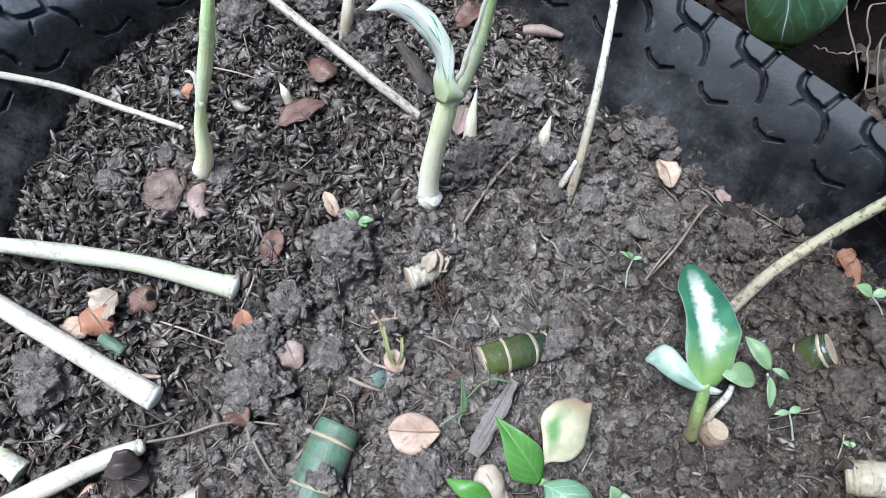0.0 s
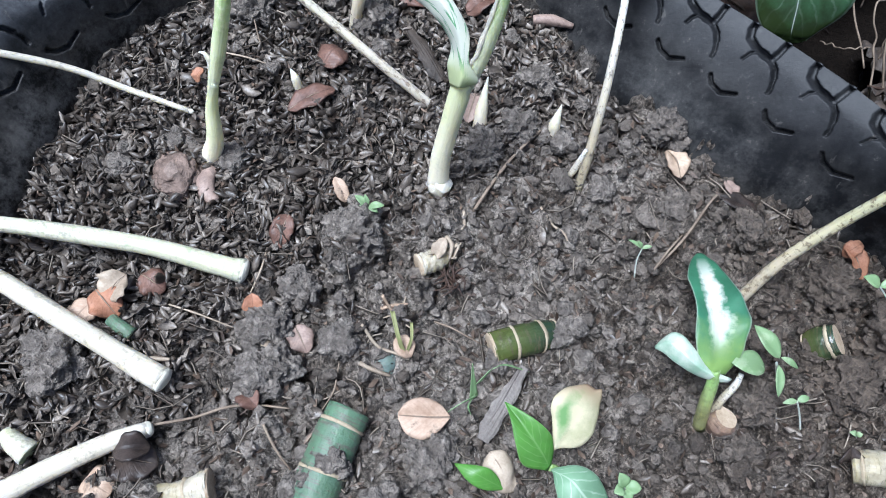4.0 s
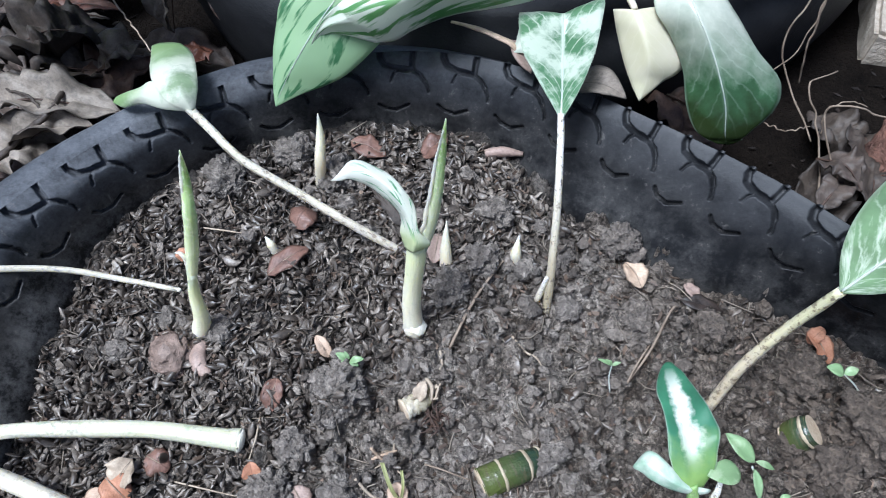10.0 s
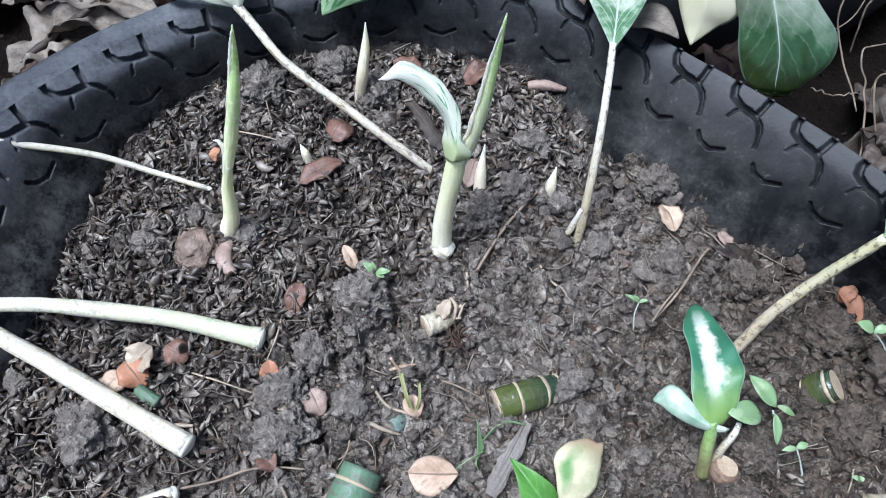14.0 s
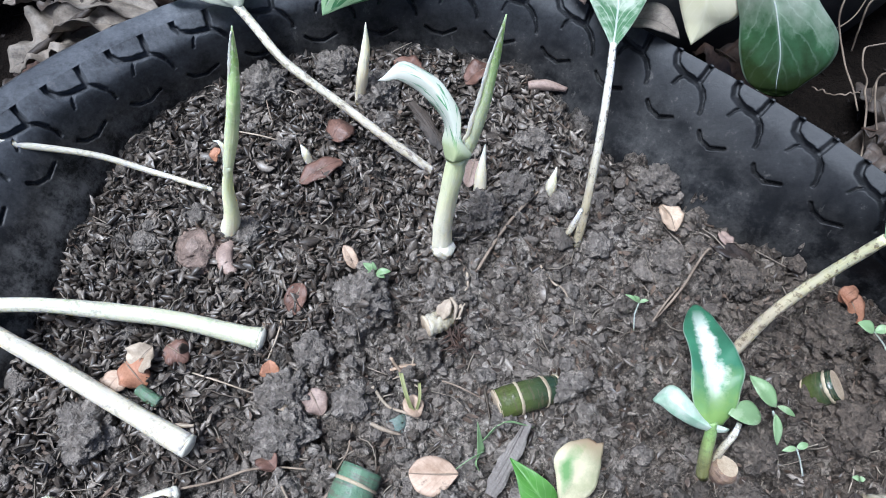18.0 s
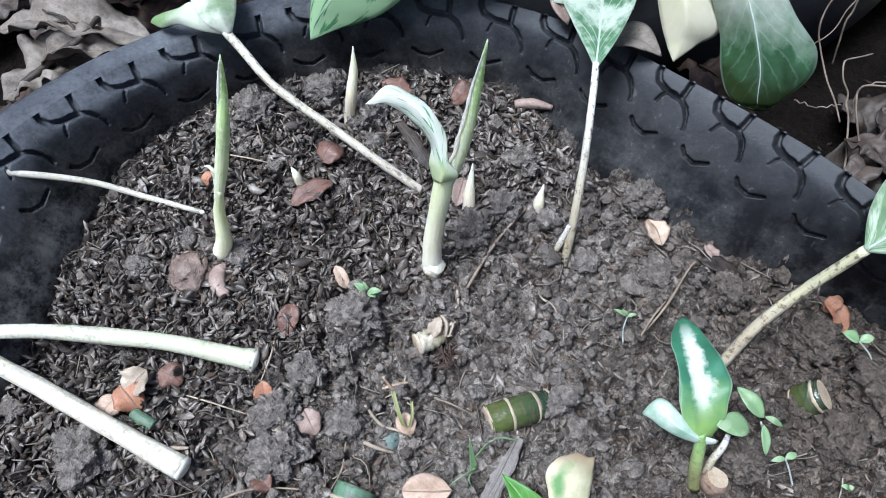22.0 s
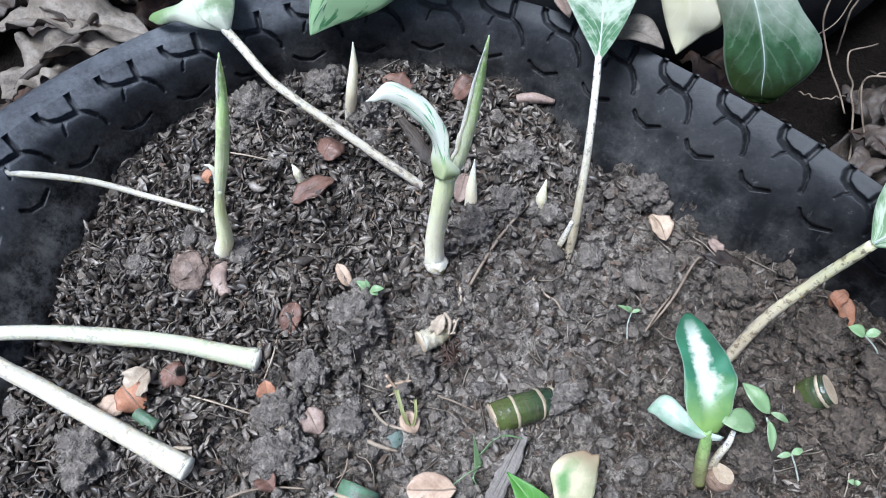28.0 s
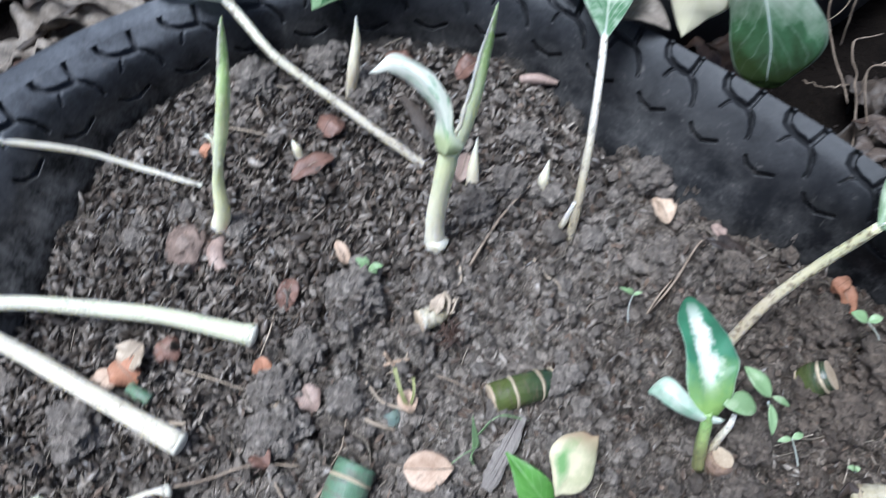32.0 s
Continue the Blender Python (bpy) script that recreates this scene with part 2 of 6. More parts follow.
def stem_mat(name, low, high, spots=None, rough=0.4, share=0.6, dirt=0.6):
    """A fleshy stem: low and high are the colours at its ends (by its map), with darker flecks along it."""
    n = Nodes(name)
    sep = n.put("ShaderNodeSeparateXYZ")
    n.link(n.coords("UV"), sep.inputs[0])
    c = n.coords()
    nz = n.noise(c, 70.0, 5.0)
    f = n.math("ADD", sep.outputs[1], n.math("MULTIPLY", n.math("SUBTRACT", nz, 0.5), 0.5))
    col = n.ramp(f, [(0.25, low), (0.8, high)])
    if spots:
        map_ = n.put("ShaderNodeMapping")
        map_.inputs["Scale"].default_value = (3.0, 14.0, 1.0)
        n.link(n.coords("UV"), map_.inputs[0])
        sz = n.noise(map_.outputs[0], 1.6, 5.0, 0.65)
        col = n.mix(n.ramp(sz, [(share, 0.0), (share + 0.07, 0.85)]), col, spots)
    run = n.put("ShaderNodeMapping")
    run.inputs["Scale"].default_value = (11.0, 2.2, 1.0)
    n.link(n.coords("UV"), run.inputs[0])
    streak = n.noise(run.outputs[0], 1.5, 4.0, 0.6)
    col = n.mix(n.ramp(streak, [(0.45, 0.0), (0.7, 0.6 * dirt)]), col, tuple(0.6 * k for k in low))
    fine = n.noise(c, 500.0, 3.0)
    col = n.mix(n.ramp(n.math("MULTIPLY", fine, nz), [(0.28, 0.0), (0.4, 0.8 * dirt)]), col, tuple(0.4 * k for k in low))
    n.bump(n.math("ADD", n.math("ADD", nz, fine), n.math("MULTIPLY", streak, 1.5)), 0.35, 0.001)
    n.bsdf.inputs["Subsurface Weight"].default_value = 0.7
    n.bsdf.inputs["Subsurface Scale"].default_value = 1.0
    n.bsdf.inputs["Subsurface Radius"].default_value = (0.008, 0.0075, 0.005)
    return n.done(col, rough, 0.45)


def dry_mat(name, dark, light, rough=0.55, freq=9.0, spots=0.5):
    """A dead leaf by its map: mottled, with darker veins, browned edges and rot spots."""
    n = Nodes(name)
    sep = n.put("ShaderNodeSeparateXYZ")
    n.link(n.coords("UV"), sep.inputs[0])
    u = n.math("ABSOLUTE", n.math("SUBTRACT", n.math("MULTIPLY", sep.outputs[0], 2.0), 1.0))
    c = n.coords()
    nz, mz, fz = n.noise(c, 38.0, 6.0, 0.65), n.noise(c, 150.0, 6.0, 0.68), n.noise(c, 700.0, 4.0)
    tone = n.math("ADD", n.math("MULTIPLY", nz, 0.5), n.math("ADD", n.math("MULTIPLY", mz, 0.35), n.math("MULTIPLY", fz, 0.15)))
    col = n.ramp(tone, [(0.38, dark), (0.62, light)])
    slant = n.math("ADD", n.math("SUBTRACT", n.math("MULTIPLY", sep.outputs[1], freq), n.math("MULTIPLY", u, 0.35 * freq)), n.math("MULTIPLY", n.math("SUBTRACT", nz, 0.5), 1.2))
    vein = n.math("ABSOLUTE", n.math("SUBTRACT", n.math("FRACT", slant), 0.5))
    line = n.math("MAXIMUM", n.ramp(vein, [(0.03, 0.14), (0.13, 0.0)]), n.ramp(u, [(0.02, 0.4), (0.07, 0.0)]))
    col = n.mix(line, col, tuple(0.45 * k for k in dark))
    edge = n.ramp(n.math("ADD", u, n.math("MULTIPLY", n.math("SUBTRACT", mz, 0.5), 0.5)), [(0.8, 0.0), (1.02, 0.6)])
    col = n.mix(edge, col, tuple(0.5 * k for k in dark))
    col = n.mix(n.ramp(n.math("MULTIPLY", mz, nz), [(0.3, 0.0), (0.37, spots)]), col, tuple(0.3 * k for k in dark))
    n.bump(n.math("ADD", n.math("ADD", nz, mz), n.math("SUBTRACT", n.math("MULTIPLY", fz, 0.4), line)), 0.5, 0.001)
    return n.done(col, rough, 0.35)


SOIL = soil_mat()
CLOD = mottled("soil_lumps", (0.04, 0.031, 0.024), (0.56, 0.49, 0.415), 150.0, 0.52, 0.5, 1.0, 0.003, 560.0, 0.85, (0.25, 0.212, 0.175), dimmed=True)
BIGCLOD = mottled("clay_clod", (0.035, 0.028, 0.022), (0.52, 0.455, 0.385), 170.0, 0.55, 0.5, 1.0, 0.004, 520.0, 0.0, (0.18, 0.153, 0.128), dimmed=True)
HUSK = mottled("rice_husk", (0.04, 0.031, 0.025), (0.62, 0.54, 0.45), 70.0, 0.4, 0.5, 0.3, 0.0005, 900.0, 1.0, (0.2, 0.168, 0.138), 0.6)
BARKBIT = mottled("bark_bits", (0.04, 0.026, 0.018), (0.34, 0.25, 0.18), 90.0, 0.6, 0.4, 0.5, 0.0006, 700.0, 0.95, (0.13, 0.09, 0.064))
FIBREBIT = mottled("root_bits", (0.1, 0.075, 0.055), (0.5, 0.43, 0.34), 60.0, 0.7, 0.3, 0.3, 0.0005, 700.0, 0.9)
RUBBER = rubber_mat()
# Darker copy of the tyre rubber; the rear wall's shade is in its colour.
SHADEDRUBBER = mottled("shaded_rubber", (0.004, 0.004, 0.0045), (0.016, 0.016, 0.017), 40.0, 0.6, 0.2, 0.4, 0.001, 500.0)
# Near-black albedo: the shade behind the planter is put into the earth's colour.
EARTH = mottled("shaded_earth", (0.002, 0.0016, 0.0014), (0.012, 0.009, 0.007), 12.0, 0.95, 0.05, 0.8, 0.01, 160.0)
GREYLEAF = dry_mat("rotten_leaf", (0.075, 0.061, 0.048), (0.3, 0.252, 0.2), 0.6)
WITHERED = dry_mat("withered_leaf", (0.03, 0.023, 0.017), (0.2, 0.165, 0.13), 0.5)
REDBROWN = dry_mat("red_brown_leaf", (0.03, 0.011, 0.006), (0.15, 0.058, 0.032), 0.5)
BARKDARK = dry_mat("rotten_dark", (0.012, 0.0085, 0.006), (0.085, 0.065, 0.05), 0.6)
ORANGE = dry_mat("orange_leaf", (0.22, 0.09, 0.045), (0.5, 0.26, 0.16))
TAN = dry_mat("tan_leaf", (0.32, 0.21, 0.14), (0.56, 0.42, 0.31), 0.5, 9.0, 0.7)
PINK = dry_mat("pinkish_husk", (0.15, 0.1, 0.078), (0.42, 0.31, 0.255), 0.5)
BROWN = dry_mat("brown_leaf", (0.06, 0.03, 0.021), (0.24, 0.135, 0.1), 0.45)
CREAM = mottled("cream_husk", (0.19, 0.14, 0.095), (0.5, 0.415, 0.315), 80.0, 0.55, 0.3, 0.3, 0.0006)
WOOD = mottled("grey_wood", (0.09, 0.075, 0.065), (0.3, 0.27, 0.24), 50.0, 0.8, 0.25, 0.5, 0.001)
TWIG = mottled("dry_twig", (0.1, 0.07, 0.05), (0.34, 0.27, 0.2), 80.0, 0.75, 0.25, 0.4, 0.0005)
CONCRETE = mottled("weathered_concrete", (0.2, 0.165, 0.125), (0.52, 0.455, 0.37), 70.0, 0.9, 0.2, 0.8, 0.002, 420.0)
DRYDARK = dry_mat("dark_dry_leaf", (0.016, 0.009, 0.006), (0.095, 0.055, 0.038), 0.6)
# Darkened with the earth below, background shade included in the colour.
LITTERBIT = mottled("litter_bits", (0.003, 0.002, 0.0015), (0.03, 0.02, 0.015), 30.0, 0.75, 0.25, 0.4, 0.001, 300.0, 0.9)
LITTERLEAF = dry_mat("grey_brown_litter", (0.02, 0.015, 0.012), (0.12, 0.09, 0.07), 0.55)
FIBRE = mottled("coconut_fibre", (0.03, 0.014, 0.01), (0.3, 0.16, 0.115), 60.0, 0.5, 0.25, 0.9, 0.004, 500.0)

WHITE_STEM = stem_mat("pale_petiole", (0.64, 0.58, 0.46), (0.66, 0.6, 0.48), (0.38, 0.32, 0.22), 0.42, 0.58, 0.8)
GREENISH_STEM = stem_mat("green_white_petiole", (0.55, 0.54, 0.39), (0.65, 0.61, 0.49), (0.38, 0.42, 0.27), 0.4, 0.55, 0.8)
SHOOT = stem_mat("shoot_stem", (0.88, 0.8, 0.6), (0.7, 0.72, 0.42), (0.62, 0.66, 0.38), 0.4, 0.6, 0.25)
SHOOTBASE = stem_mat("shoot_base", (0.66, 0.6, 0.47), (0.72, 0.67, 0.53), (0.4, 0.33, 0.24), 0.45, 0.55, 0.8)
SPEAR = stem_mat("rolled_leaf", (0.74, 0.74, 0.48), (0.36, 0.52, 0.18), (0.66, 0.7, 0.46), 0.4, 0.5, 0.3)
TIP_PALE = stem_mat("bud_tip", (0.7, 0.61, 0.45), (0.76, 0.72, 0.52), (0.52, 0.46, 0.3), 0.45, 0.6, 0.3)
DRY_STALK = stem_mat("withering_stalk", (0.34, 0.29, 0.2), (0.74, 0.7, 0.6), (0.1, 0.075, 0.055), 0.5, 0.54)
FLECK_STALK = stem_mat("flecked_stalk", (0.56, 0.5, 0.4), (0.64, 0.6, 0.46), (0.17, 0.12, 0.09), 0.5, 0.53)
SPOT_STALK = stem_mat("spotted_stalk", (0.46, 0.39, 0.28), (0.52, 0.49, 0.31), (0.11, 0.075, 0.045), 0.42, 0.52)
CANE = stem_mat("green_cane", (0.085, 0.105, 0.026), (0.018, 0.04, 0.024), (0.1, 0.085, 0.05), 0.25, 0.52)
CANE_PALE = stem_mat("pale_green_cane", (0.11, 0.19, 0.115), (0.1, 0.165, 0.1), (0.13, 0.115, 0.09), 0.5, 0.5)
GHOSTCANE = stem_mat("buried_cane", (0.14, 0.18, 0.145), (0.12, 0.165, 0.14), (0.2, 0.2, 0.17), 0.5, 0.5)
CUT = mottled("cut_pith", (0.26, 0.18, 0.11), (0.62, 0.51, 0.37), 120.0, 0.7, 0.3, 0.5, 0.001)
VEIN = stem_mat("leaf_midrib", (0.58, 0.62, 0.46), (0.52, 0.58, 0.42), None, 0.35, 0.6, 0.3)
RING = mottled("leaf_scar", (0.22, 0.17, 0.11), (0.5, 0.42, 0.29), 100.0, 0.6, 0.3, 0.4, 0.0006)
BROWNCANE = stem_mat("brown_cane", (0.16, 0.1, 0.07), (0.3, 0.21, 0.15), (0.08, 0.05, 0.035), 0.6, 0.55)
BROWNCUT = mottled("brown_cut_face", (0.06, 0.042, 0.034), (0.36, 0.275, 0.225), 110.0, 0.7, 0.3, 0.8, 0.0015)
STUMPBARK = mottled("wrinkled_bark", (0.045, 0.03, 0.023), (0.3, 0.215, 0.17), 140.0, 0.6, 0.35, 0.9, 0.0015, 500.0)
SPROUTCUT = mottled("pale_green_cut", (0.35, 0.45, 0.28), (0.6, 0.66, 0.45), 120.0, 0.55, 0.3, 0.4, 0.0008)
GREYDARK = dry_mat("dark_rotten_scrap", (0.014, 0.01, 0.008), (0.075, 0.055, 0.045), 0.4)
CREAMTAN = dry_mat("buff_leaf", (0.3, 0.2, 0.13), (0.62, 0.48, 0.35))
CREAMCANE = stem_mat("peeled_cane", (0.34, 0.29, 0.18), (0.5, 0.45, 0.35), (0.16, 0.15, 0.08), 0.5, 0.55)
SPROUT = stem_mat("sprout_stem", (0.26, 0.26, 0.11), (0.26, 0.4, 0.14), None, 0.45)

LEAF_C = leaf_mat("white_hearted_leaf", (0.1, 0.31, 0.17), (0.84, 0.87, 0.77), centre=0.26, blotch_scale=120.0, base=(0.3, 0.45, 0.12))
LEAF_C2 = leaf_mat("pale_edged_leaf", (0.42, 0.6, 0.43), (0.8, 0.85, 0.74), deep=(0.5, 0.68, 0.52), blotch=0.45, blotch_scale=40.0)
LEAF_A = leaf_mat("mottled_leaf", (0.06, 0.17, 0.07), (0.38, 0.54, 0.3), deep=(0.1, 0.24, 0.1), blotch=0.54, streak="flecks", veins=0.12, freq=8.0, rough=0.26)
# The pale tone also carries the white sheen on the fold.
LEAF_A2 = leaf_mat("silvery_leaf", (0.1, 0.27, 0.08), (0.78, 0.8, 0.68), deep=(0.2, 0.4, 0.14), blotch=0.46, streak="flecks", veins=0.1, freq=6.0, rough=0.25)
LEAF_B = leaf_mat("veined_leaf", (0.08, 0.19, 0.09), (0.62, 0.68, 0.55), deep=(0.16, 0.3, 0.15), blotch=0.42, blotch_scale=50.0, veins=0.95, freq=11.0, rough=0.28, tip=(0.7, 0.74, 0.62))
# White glare is put into the base colour, lower shade into the tip.
LEAF_D = leaf_mat("hanging_leaf", (0.05, 0.12, 0.05), (0.44, 0.55, 0.42), deep=(0.08, 0.18, 0.08), veins=0.3, freq=8.0, rough=0.22, base=(0.8, 0.8, 0.68), tip=(0.022, 0.03, 0.006), reach=0.56, tip_from=0.48)
LEAF_D2 = leaf_mat("cream_leaf", (0.76, 0.71, 0.55), (0.84, 0.8, 0.66), deep=(0.7, 0.66, 0.46), veins=0.25, freq=8.0, rough=0.4)
LEAF_E = leaf_mat("striped_leaf", (0.26, 0.4, 0.2), (0.68, 0.75, 0.58), blotch=0.28, streak=True, veins=0.7, freq=8.0, rough=0.3)
LEAF_F = leaf_mat("whitening_leaf", (0.4, 0.52, 0.3), (0.74, 0.75, 0.62), blotch=0.5, blotch_scale=30.0, tip=(0.28, 0.42, 0.16), rough=0.35)
LEAF_M = leaf_mat("young_leaf", (0.1, 0.33, 0.17), (0.86, 0.86, 0.76), deep=(0.22, 0.46, 0.22), blotch=0.56, streak="flecks", freq=8.0, rough=0.4, tip=(0.88, 0.87, 0.78), base=(0.66, 0.72, 0.4), reach=0.3)
LEAF_G = leaf_mat("fresh_leaf", (0.17, 0.42, 0.07), (0.4, 0.6, 0.25), veins=0.2, freq=7.0, rough=0.35)
LEAF_G2 = leaf_mat("pale_patched_leaf", (0.62, 0.6, 0.36), (0.78, 0.72, 0.5), blotch=0.6, blotch_scale=45.0, rough=0.4, tip=(0.5, 0.34, 0.22), patch=(0.25, 0.42, (0.2, 0.42, 0.13)))
LEAF_G3 = leaf_mat("minty_leaf", (0.3, 0.5, 0.3), (0.66, 0.76, 0.62), veins=0.5, freq=6.0, rough=0.4)
LEAF_Y = leaf_mat("yellow_green_leaf", (0.42, 0.55, 0.1), (0.6, 0.66, 0.3), veins=0.15, freq=7.0, rough=0.3)
LEAF_DRYGRASS = leaf_mat("straw_grass", (0.45, 0.46, 0.2), (0.55, 0.5, 0.3), rough=0.5)
SEEDLEAF = leaf_mat("seedling_leaf", (0.27, 0.41, 0.19), (0.46, 0.57, 0.34), deep=(0.34, 0.48, 0.25), blotch=0.2, blotch_scale=120.0, rough=0.4)


# ---- shapes ----
W = (-0.0111, -0.0164, 0.1173, -0.0084, 0.0018, 0.0065)
N3 = noise.noise


def soil_base(x, y):
    return W[0] + W[1] * x + W[2] * y + W[3] * x * x + W[4] * x * y + W[5] * y * y


def husky(x, y):
    """How far the rice husk covers the soil, 0 to 1."""
    d = -x + 0.9 * (y - 0.13) + 0.025 * N3((x * 14, y * 14, 3.1))
    return min(1.0, max(0.0, (d + 0.03) / 0.06))


BEDS = ((0.062, 0.052, 0.026), (0.013, 0.002, 0.017), (0.08, 0.008, 0.02), (0.052, 0.016, 0.018), (0.054, -0.016, 0.012), (-0.028, -0.02, 0.02), (-0.011, 0.03, 0.014), (0.004, 0.088, 0.014), (0.222, 0.079, 0.012), (0.24, 0.016, 0.014), (0.037, 0.02, 0.01), (0.134, 0.169, 0.013), (-0.05, 0.03, 0.01))


def soil_z(x, y):
    h = husky(x, y)
    wx = x + 0.005 * N3((x * 70, y * 70, 2.2)) + 0.003 * N3((x * 210, y * 210, 1.2))
    wy = y + 0.005 * N3((x * 70, y * 70, 7.7)) + 0.003 * N3((x * 210, y * 210, 6.2))
    heap = noise.turbulence((wx * 36, wy * 36, 0.7), 4, True, amplitude_scale=0.55, frequency_scale=2.2) - 0.42
    torn = noise.ridged_multi_fractal((wx * 42, wy * 42, 3.3), 0.8, 2.3, 5, 0.9, 1.8) - 1.25
    grit = noise.turbulence((wx * 150, wy * 150, 4.3), 3, False, amplitude_scale=0.7, frequency_scale=2.1)
    far, spot = noise.voronoi((wx * 105, wy * 105, 3.5))
    stone = max(0.0, 0.62 - far[0]) * max(0.0, noise.cell(spot[0] * 5.1) - 0.1)
    loose = max(0.0, min(1.0, 0.5 + 1.6 * N3((x * 19, y * 19, 9.0))))
    relief = 0.004 * N3((x * 16, y * 16, 5.0)) + (0.031 - 0.02 * h) * heap * (0.4 + 0.6 * loose) + (0.0048 - 0.002 * h) * torn * (1.15 - 0.5 * loose) + (0.0036 - 0.001 * h) * grit + (0.022 - 0.017 * h) * stone * loose
    for bx, by, r in BEDS:
        d = ((x - bx) ** 2 + (y - by) ** 2) / (r * r)
        if d < 4:
            relief = relief * (1 - math.exp(-d)) - 0.002 * math.exp(-d)
    return soil_base(x, y) + relief - 0.008 * math.exp(-((x - 0.012) ** 2 + (y - 0.072) ** 2) / 0.0002)


def settled(p, share=1.0):
    """A place moved with the uneven soil under it."""
    return (p[0], p[1], p[2] + share * max(-0.002, soil_z(p[0], p[1]) - soil_base(p[0], p[1])))


def spline(points, count):
    """count places along a smooth curve through the points."""
    p = [Vector(q) for q in points]
    p = [2 * p[0] - p[1]] + p + [2 * p[-1] - p[-2]]
    out = []
    for k in range(count):
        s = k / (count - 1) * (len(p) - 3)
        i = min(int(s), len(p) - 4)
        t = s - i
        a, b, c, d = p[i : i + 4]
        out.append(0.5 * ((2 * b) + (c - a) * t + (2 * a - 5 * b + 4 * c - d) * t * t + (3 * b - a - 3 * c + d) * t**3))
    return out


def along(values, count):
    return np.interp(np.linspace(0, 1, count), np.linspace(0, 1, len(values)), values)


def mesh_of(name, verts, faces, material, uvs=None, smooth=True):
    me = bpy.data.meshes.new(name)
    me.from_pydata([tuple(v) for v in verts], [], faces)
    for m in material if isinstance(material, (list, tuple)) else [material]:
        me.materials.append(m)
    if uvs is not None:
        layer = me.uv_layers.new(name="map")
        loops = np.empty(len(me.loops), dtype=np.int32)
        me.loops.foreach_get("vertex_index", loops)
        layer.data.foreach_set("uv", np.asarray(uvs, dtype=np.float32)[loops].ravel())
    if smooth:
        me.polygons.foreach_set("use_smooth", [True] * len(me.polygons))
    me.update()
    return me


def thing(name, label, category, group="", kind="", at=(0, 0, 0), mesh=None):
    ob = new(name, mesh)
    ob.location = at
    return tagged(ob, label, category, group, kind)


MIDLINES = {}


def part(name, me, parent, label=""):
    """A mesh under a thing or a part; larger fresh leaves get a raised midrib of their own."""
    ob = new(name, me)
    ob.parent = parent
    top = parent
    off = Vector(parent.location)
    while top.parent:
        top = top.parent
        off += Vector(top.location)
    ob.location = -off
    if label:
        ob["label"] = label
    line = MIDLINES.pop(me.name, None)
    if name == "leaf" and line and me.materials[0] in (LEAF_A, LEAF_B, LEAF_D, LEAF_E, LEAF_Y) and sum((b - a).length for a, b in zip(line, line[1:])) > 0.028:
        part("midrib", tube("midrib", line[: int(len(line) * 0.9)], [0.0007, 0.0005, 0.0002], VEIN, 30, 6, 0.1), ob, "raised pale midrib")
    return ob


def tube(name, points, radii, material, count=22, sides=10, wobble=0.06, flat=1.0, seed=0.0, ends=True, cut=None):
    """A tapered, slightly uneven round stem through the points; cut: a second material for its end faces."""
    c = spline(points, count)
    r = along(radii, count)
    verts, faces, uvs = [], [], []
    side = None
    for k, p in enumerate(c):
        d = (c[min(k + 1, count - 1)] - c[max(k - 1, 0)]).normalized()
        if side is None:
            side = d.orthogonal().normalized() if abs(d.z) > 0.9 else d.cross(Vector((0, 0, 1))).normalized()
        side = (side - d * side.dot(d)).normalized()
        up = side.cross(d)
        for s in range(sides):
            a = 2 * math.pi * s / sides
            w = r[k] * (1 + wobble * N3((math.cos(a) * 1.5 + seed, math.sin(a) * 1.5, k * 0.35 + seed)))
            verts.append(p + side * (math.cos(a) * w) + up * (math.sin(a) * w * flat))
            uvs.append((s / sides, k / (count - 1)))
    for k in range(count - 1):
        for s in range(sides):
            t = (s + 1) % sides
            faces.append((k * sides + s, k * sides + t, (k + 1) * sides + t, (k + 1) * sides + s))
    body = len(faces)
    if ends:
        for k, base in ((0, 0), (count - 1, (count - 1) * sides)):
            verts.append(c[k])
            uvs.append((0.5, k / (count - 1)))
            m = len(verts) - 1
            for s in range(sides):
                t = (s + 1) % sides
                faces.append((base + t, base + s, m) if k == 0 else (base + s, base + t, m))
    me = mesh_of(name, verts, faces, [material, cut] if cut else material, uvs)
    if cut:
        for f in me.polygons[body:]:
            f.material_index = 1
            f.use_smooth = False
    return me


